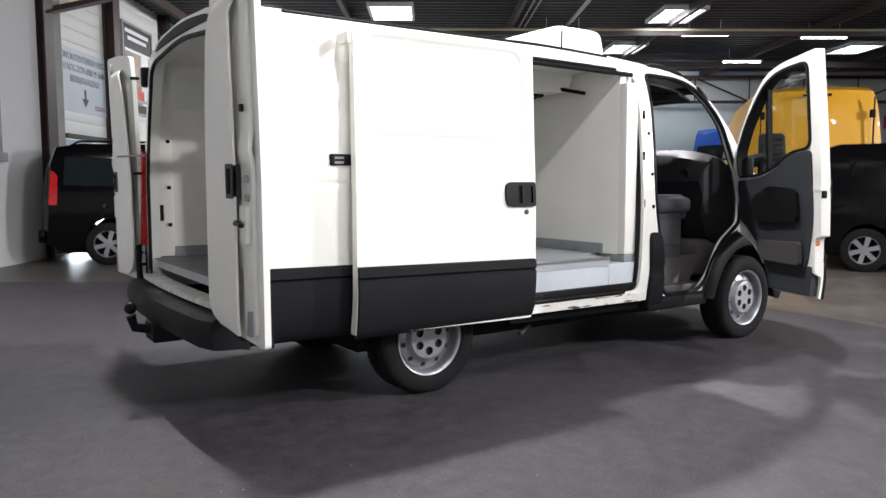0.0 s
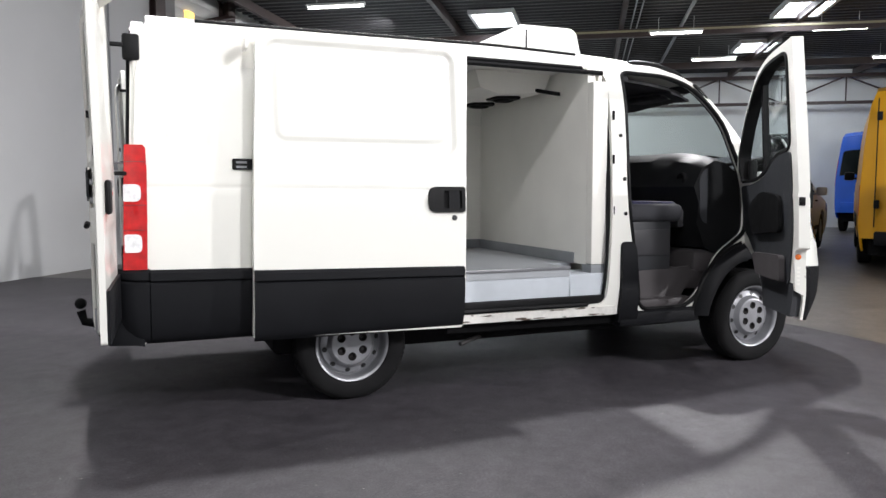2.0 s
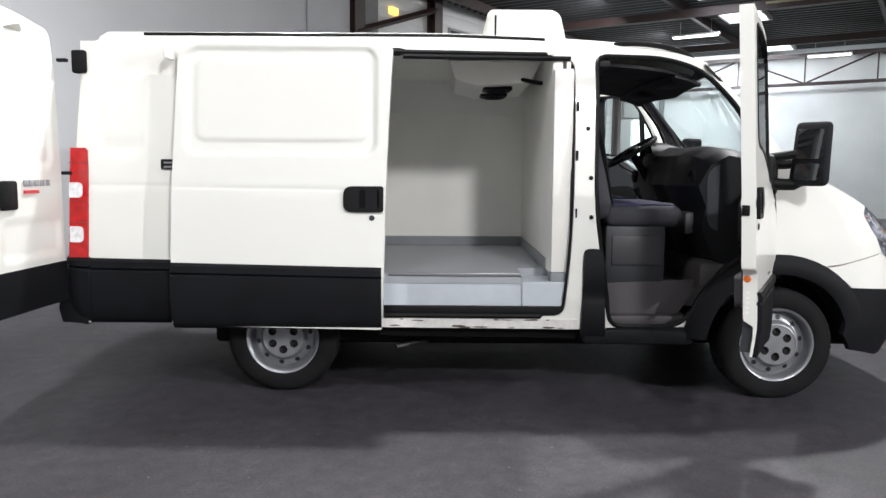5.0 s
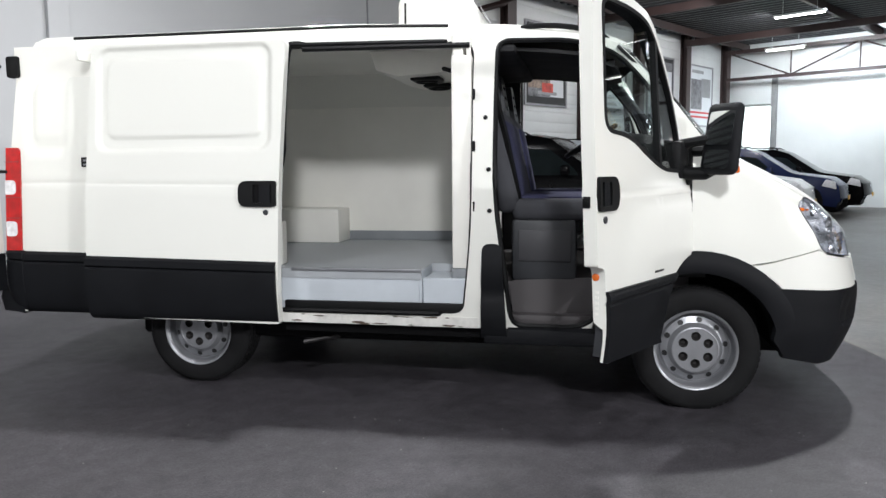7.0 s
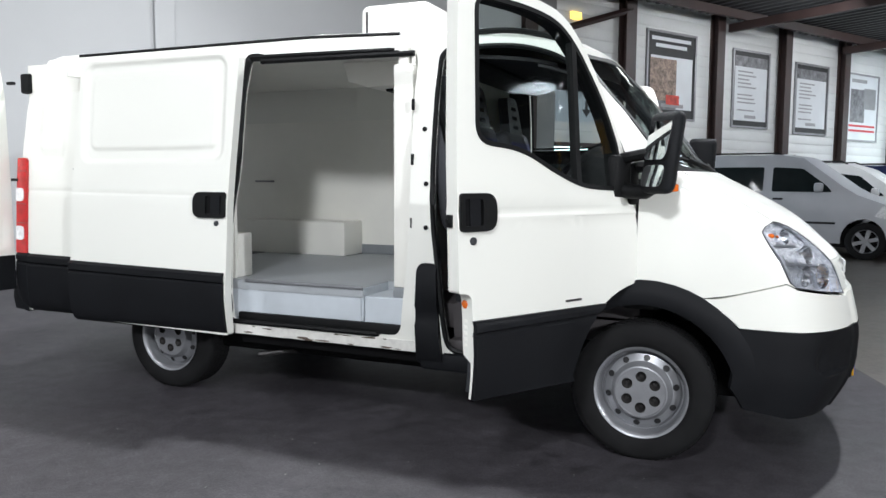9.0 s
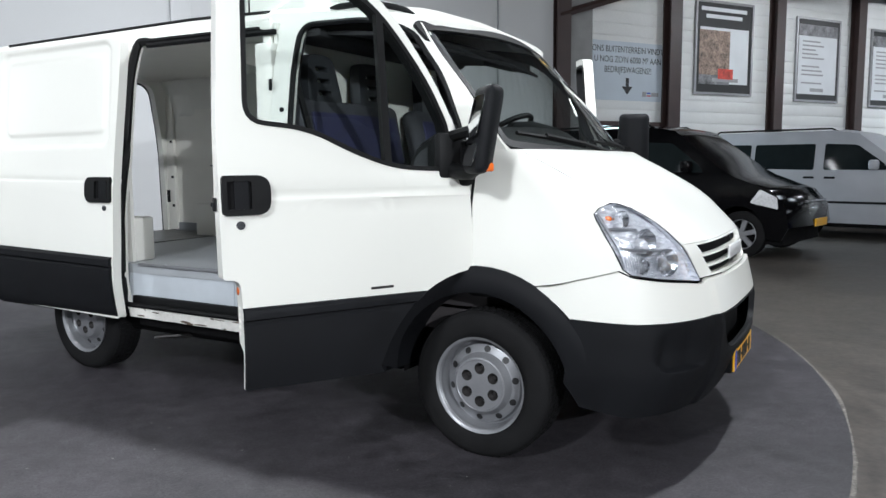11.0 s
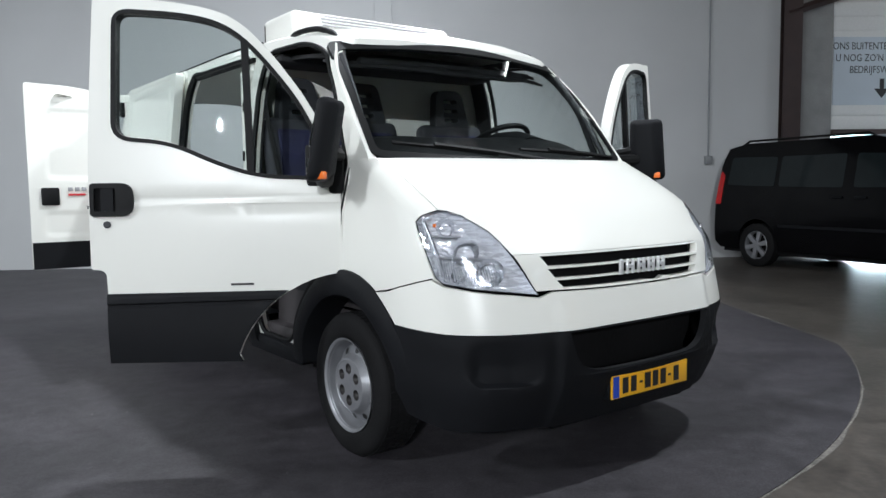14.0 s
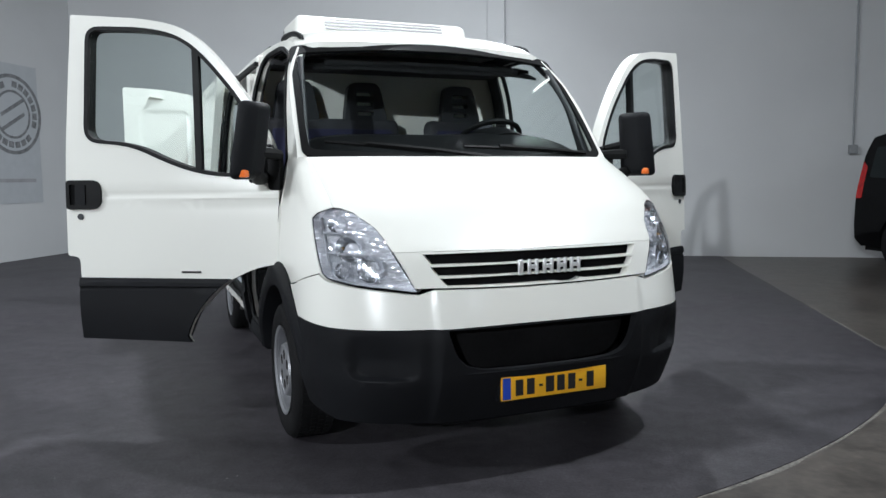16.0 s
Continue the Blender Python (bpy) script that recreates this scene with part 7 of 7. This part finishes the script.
def poster(x0, x1, z0, z1, kind):
    root = thing("wall_poster", {"warm": "large black framed poster with a warm coloured photo", "list": "framed white poster with a dark photo and text lines", "car": "white poster with a grey photo and red lines"}[kind], "poster", "wall posters")
    w, h = x1 - x0, z1 - z0
    bm = bmesh.new()
    loop = [(x0, z0), (x1, z0), (x1, z1), (x0, z1)]
    inn = [(x0 + 0.05, z0 + 0.05), (x1 - 0.05, z0 + 0.05), (x1 - 0.05, z1 - 0.05), (x0 + 0.05, z1 - 0.05)]
    sheet(bm, loop, [inn], [], [], lambda x, z: (x, 0.035, z), (0, 0.06, 0))
    part("poster_frame", bm, ALU, root, "grey poster frame")
    flat("sheet", x0 + 0.05, x1 - 0.05, z0 + 0.05, z1 - 0.05, 0.060, BLACKP if kind != "car" else PAPER, root, "printed sheet", 0.03)
    if kind == "warm":
        flat("white_field", x0 + 0.15, x1 - 0.13, z0 + 0.24, z1 - 0.56, 0.055, PAPER, root)
        flat("photo", x0 + 0.13, x0 + 0.13 + 0.52 * w, z0 + 0.42, z1 - 0.62, 0.050, WARM, root)
        flat("photo_red", x0 + 0.40 * w, x0 + 0.66 * w, z0 + 0.34, z0 + 0.56, 0.046, REDM, root)
        flat("photo_base", x0 + 0.13, x0 + 0.60 * w, z0 + 0.22, z0 + 0.42, 0.050, PHOTO, root)
        for i, (a, b) in enumerate(((0.10, 0.88), (0.18, 0.80))):
            flat("text_bar", x0 + a * w, x0 + b * w, z1 - 0.22 - 0.15 * i, z1 - 0.14 - 0.15 * i, 0.054, PAPER, root)
        flat("text_bar", x0 + 0.30 * w, x0 + 0.75 * w, z0 + 0.28, z0 + 0.36, 0.048, GREYPR, root)
    elif kind == "list":
        flat("white_field", x0 + 0.10, x1 - 0.10, z0 + 0.18, z1 - 0.42, 0.055, PAPER, root)
        flat("photo", x0 + 0.10, x1 - 0.10, z1 - 0.42, z1 - 0.16, 0.052, PHOTO, root)
        rnd = random.Random(int(x0 * 100))
        for i in range(11):
            if i in (5, 9):
                continue
            z = z1 - 0.56 - 0.095 * i
            if z > z0 + 0.28:
                flat("text_bar", x0 + 0.22, x0 + 0.22 + w * rnd.uniform(0.28, 0.52), z, z + 0.035, 0.050, GREYPR, root)
        flat("text_bar", x0 + 0.35 * w, x0 + 0.65 * w, z0 + 0.24, z0 + 0.32, 0.050, GREYPR, root)
    else:
        flat("photo", x0 + 0.16, x0 + 0.55 * w, z0 + 0.55, z1 - 0.45, 0.055, PHOTO, root)
        flat("photo", x0 + 0.52 * w, x1 - 0.16, z0 + 0.95, z1 - 0.40, 0.054, ALU, root)
        for z in (z0 + 0.42, z0 + 0.28):
            flat("text_bar", x0 + 0.12, x1 - 0.14, z, z + 0.06, 0.055, REDP, root)
        flat("text_bar", x0 + 0.2, x0 + 0.6 * w, z1 - 0.26, z1 - 0.16, 0.055, GREYPR, root)
    place(root)


poster(4.90, 6.63, 2.80, 4.78, "warm")
poster(8.05, 9.59, 2.74, 4.67, "list")
poster(10.77, 12.40, 2.68, 4.58, "list")
poster(13.47, 15.20, 2.59, 4.54, "car")

sign = thing("wall_sign", "pale sign sheet with dark Dutch lettering and an arrow", "sign")
flat("sheet", 2.22, 4.02, 2.60, 3.76, 0.075, PALEB, sign, "pale sheet", 0.02)
for i, t in enumerate(("ONS BUITENTERREIN VINDT", "U NOG ZO'N 6000 M² AAN", "BEDRIJFSWAGENS!!")):
    letters("lettering", t, 0.175, Matrix.Translation((3.12, 0.073, 3.60 - 0.20 * i)) @ Matrix.Rotation(radians(90), 4, "X"), BLACKP, sign, 0.001, "dark lettering", stretch=0.82)
bm = bmesh.new()
sheet(bm, [(3.06, 3.05), (3.06, 2.88), (2.96, 2.88), (3.10, 2.72), (3.24, 2.88), (3.14, 2.88), (3.14, 3.05)], [], [], [], lambda x, z: (x, 0.071, z), (0, 0.003, 0))
part("arrow", bm, BLACKP, sign, "black arrow pointing down")
for x0, x1, z0, z1, mt in ((3.50, 3.60, 2.69, 2.79, GREYPR), (3.62, 3.72, 2.70, 2.725, REDP), (3.62, 3.72, 2.755, 2.78, BLUE), (3.74, 3.93, 2.70, 2.78, GREYPR)):
    flat("logo_shape", x0, x1, z0, z1, 0.070, mt, sign)
place(sign)

banner = thing("wall_banner", "pale wall banner with rounded logo shapes", "banner")
part("sheet", box_mesh(FAR - 0.02, FAR - 0.004, -27.0, -22.4, 2.75, 4.2), PALEB, banner, "pale sheet")
for i, mt in enumerate((BLACKP, REDP, BLACKP, BLUE, BLACKP)):
    y = -22.7 - 0.85 * i
    part("logo_shape", box_mesh(FAR - 0.026, FAR - 0.022, y - 0.55, y, 3.25, 3.75, bev=0.0), mt, banner, "plain logo shape")
place(banner)

# lamp with a yellow glow and slanting brace beam
exit_lamp = thing("exit_lamp", "small yellow lit emergency lamp on the wall", "lamp")
part("lamp_case", box_mesh(2.60, 2.86, 0.02, 0.10, 4.70, 4.84, bev=0.01), glow("exit_lamp_glow", (1.0, 0.62, 0.10), 2.2), exit_lamp, "glowing yellow case")
place(exit_lamp)
bm = bmesh.new()
tube(bm, [(1.30, -0.10, 4.12), (4.20, -0.10, 5.05)], 0.07, 4)
place(part("wall_brace", bm, BROWN, None, "dark brown slanting steel brace", "brace", "structure"))
bm = bmesh.new()
box(bm, 2.20, 4.03, 0.02, 0.105, 2.09, 2.18, 0.006, 1)
place(part("wall_rail", bm, BROWN, None, "dark brown horizontal wall rail", "rail", "structure"))

# stamp poster on the left wall
stamp = thing("stamp_poster", "grey poster sheet with a round stamp print", "poster")
part("sheet", box_mesh(LEFT + 0.001, LEFT + 0.012, -3.30, -0.95, 0.95, 3.25), material("grey_poster_sheet", (0.40, 0.42, 0.44), 0.5, vary=0.04), stamp, "grey sheet")
for r0, r1 in ((0.60, 0.66), (0.36, 0.40)):
    bm = bmesh.new()
    ring = [[(r * math.cos(2 * math.pi * k / 40), r * math.sin(2 * math.pi * k / 40)) for k in range(40)] for r in (r1, r0)]
    sheet(bm, ring[0], [ring[1]], [], [], lambda y, z: (LEFT + 0.015, -1.55 + y, 2.42 + z), (-0.003, 0, 0))
    part("stamp_ring", bm, STAMPC, stamp, "dark printed ring")
for i in range(22):
    a = 2 * math.pi * i / 22
    if i % 7 == 6:
        continue
    bm = bmesh.new()
    box(bm, 0, 0.003, -0.05, 0.05, -0.055, 0.055, 0, 1, Matrix.Translation((LEFT + 0.0125, -1.55 + 0.5 * math.cos(a), 2.42 + 0.5 * math.sin(a))) @ Matrix.Rotation(a, 4, "X"))
    part("stamp_bar", bm, STAMPC, stamp, "dark printed bar")
for a in (0.12, -0.12):
    bm = bmesh.new()
    box(bm, 0, 0.003, -0.30, 0.30, -0.03, 0.03, 0, 1, Matrix.Translation((LEFT + 0.0125, -1.55, 2.42 + a)) @ Matrix.Rotation(0.5, 4, "X"))
    part("stamp_bar", bm, STAMPC, stamp, "dark printed bar")
part("text_bar", box_mesh(LEFT + 0.0125, LEFT + 0.0155, -3.1, -1.1, 1.30, 1.36), GREYPR, stamp)
place(stamp)

# ribbed boards of the poster wall
for bay in BAYS:
    xs = [v.co.x for v in bay.data.vertices]
    x0, x1 = min(xs), max(xs)
    bm = bmesh.new()
    box(bm, x0 + 0.002, x1 - 0.002, 0.086, 0.10, 0.006, 0.232, 0.010, 2)
    first = part("board", bm, OFFW, bay)
    if x0 < 3:
        first.location = (0, 0, 0.242 * 9)
    for i in range(1 if x0 > 3 else 10, 22):
        ob = new("board", first.data)
        ob.parent = bay
        ob.location = (0, 0, 0.242 * i)

# pale specks and flakes scattered on the show floor
rnd = random.Random(7)
bm = bmesh.new()
for i in range(420):
    a, r = rnd.uniform(0, 2 * math.pi), 5.7 * math.sqrt(rnd.random())
    x, y, k, h = -1.46 + r * math.cos(a), -0.36 + r * math.sin(a), rnd.uniform(0.002, 0.007), rnd.uniform(0, 6.3)
    q = [bm.verts.new((x + k * rnd.uniform(0.6, 1.4) * math.cos(h + t), y + k * rnd.uniform(0.4, 1.0) * math.sin(h + t), 0.0015)) for t in (0, 1.3, 2.7, 4.4)]
    top = bm.verts.new((x, y, 0.003))
    for j in range(4):
        bm.faces.new((q[j], q[(j + 1) % 4], top))
part("floor_specks", bm, material("pale_dust_specks", (0.30, 0.29, 0.28), 0.9, vary=0.4, scale=20), None, "pale specks and flakes scattered on the show floor", "debris", "stuff")

# pale worn border where the coating meets the concrete
rnd = random.Random(11)
bm = bmesh.new()
rows = []
for i, (x, y) in enumerate(RIM):
    a, b = RIM[max(i - 1, 0)], RIM[min(i + 1, len(RIM) - 1)]
    d = Vector((b[0] - a[0], b[1] - a[1])).normalized()
    w = 0.010 + 0.022 * rnd.random() ** 2
    rows.append([bm.verts.new((x - d.y * k, y + d.x * k, -0.0045)) for k in (-0.004, w)])
for a, b in zip(rows, rows[1:]):
    bm.faces.new((a[0], a[1], b[1], b[0]))
place(part("coating_edge", bm, mottle(material("pale_worn_edge", (0.15, 0.14, 0.125), 0.8, vary=0.4, scale=5, fine=0.6, bump_scale=60), 30, 0.4), None, "pale worn dusty edge round the show floor", "edge", "structure"))
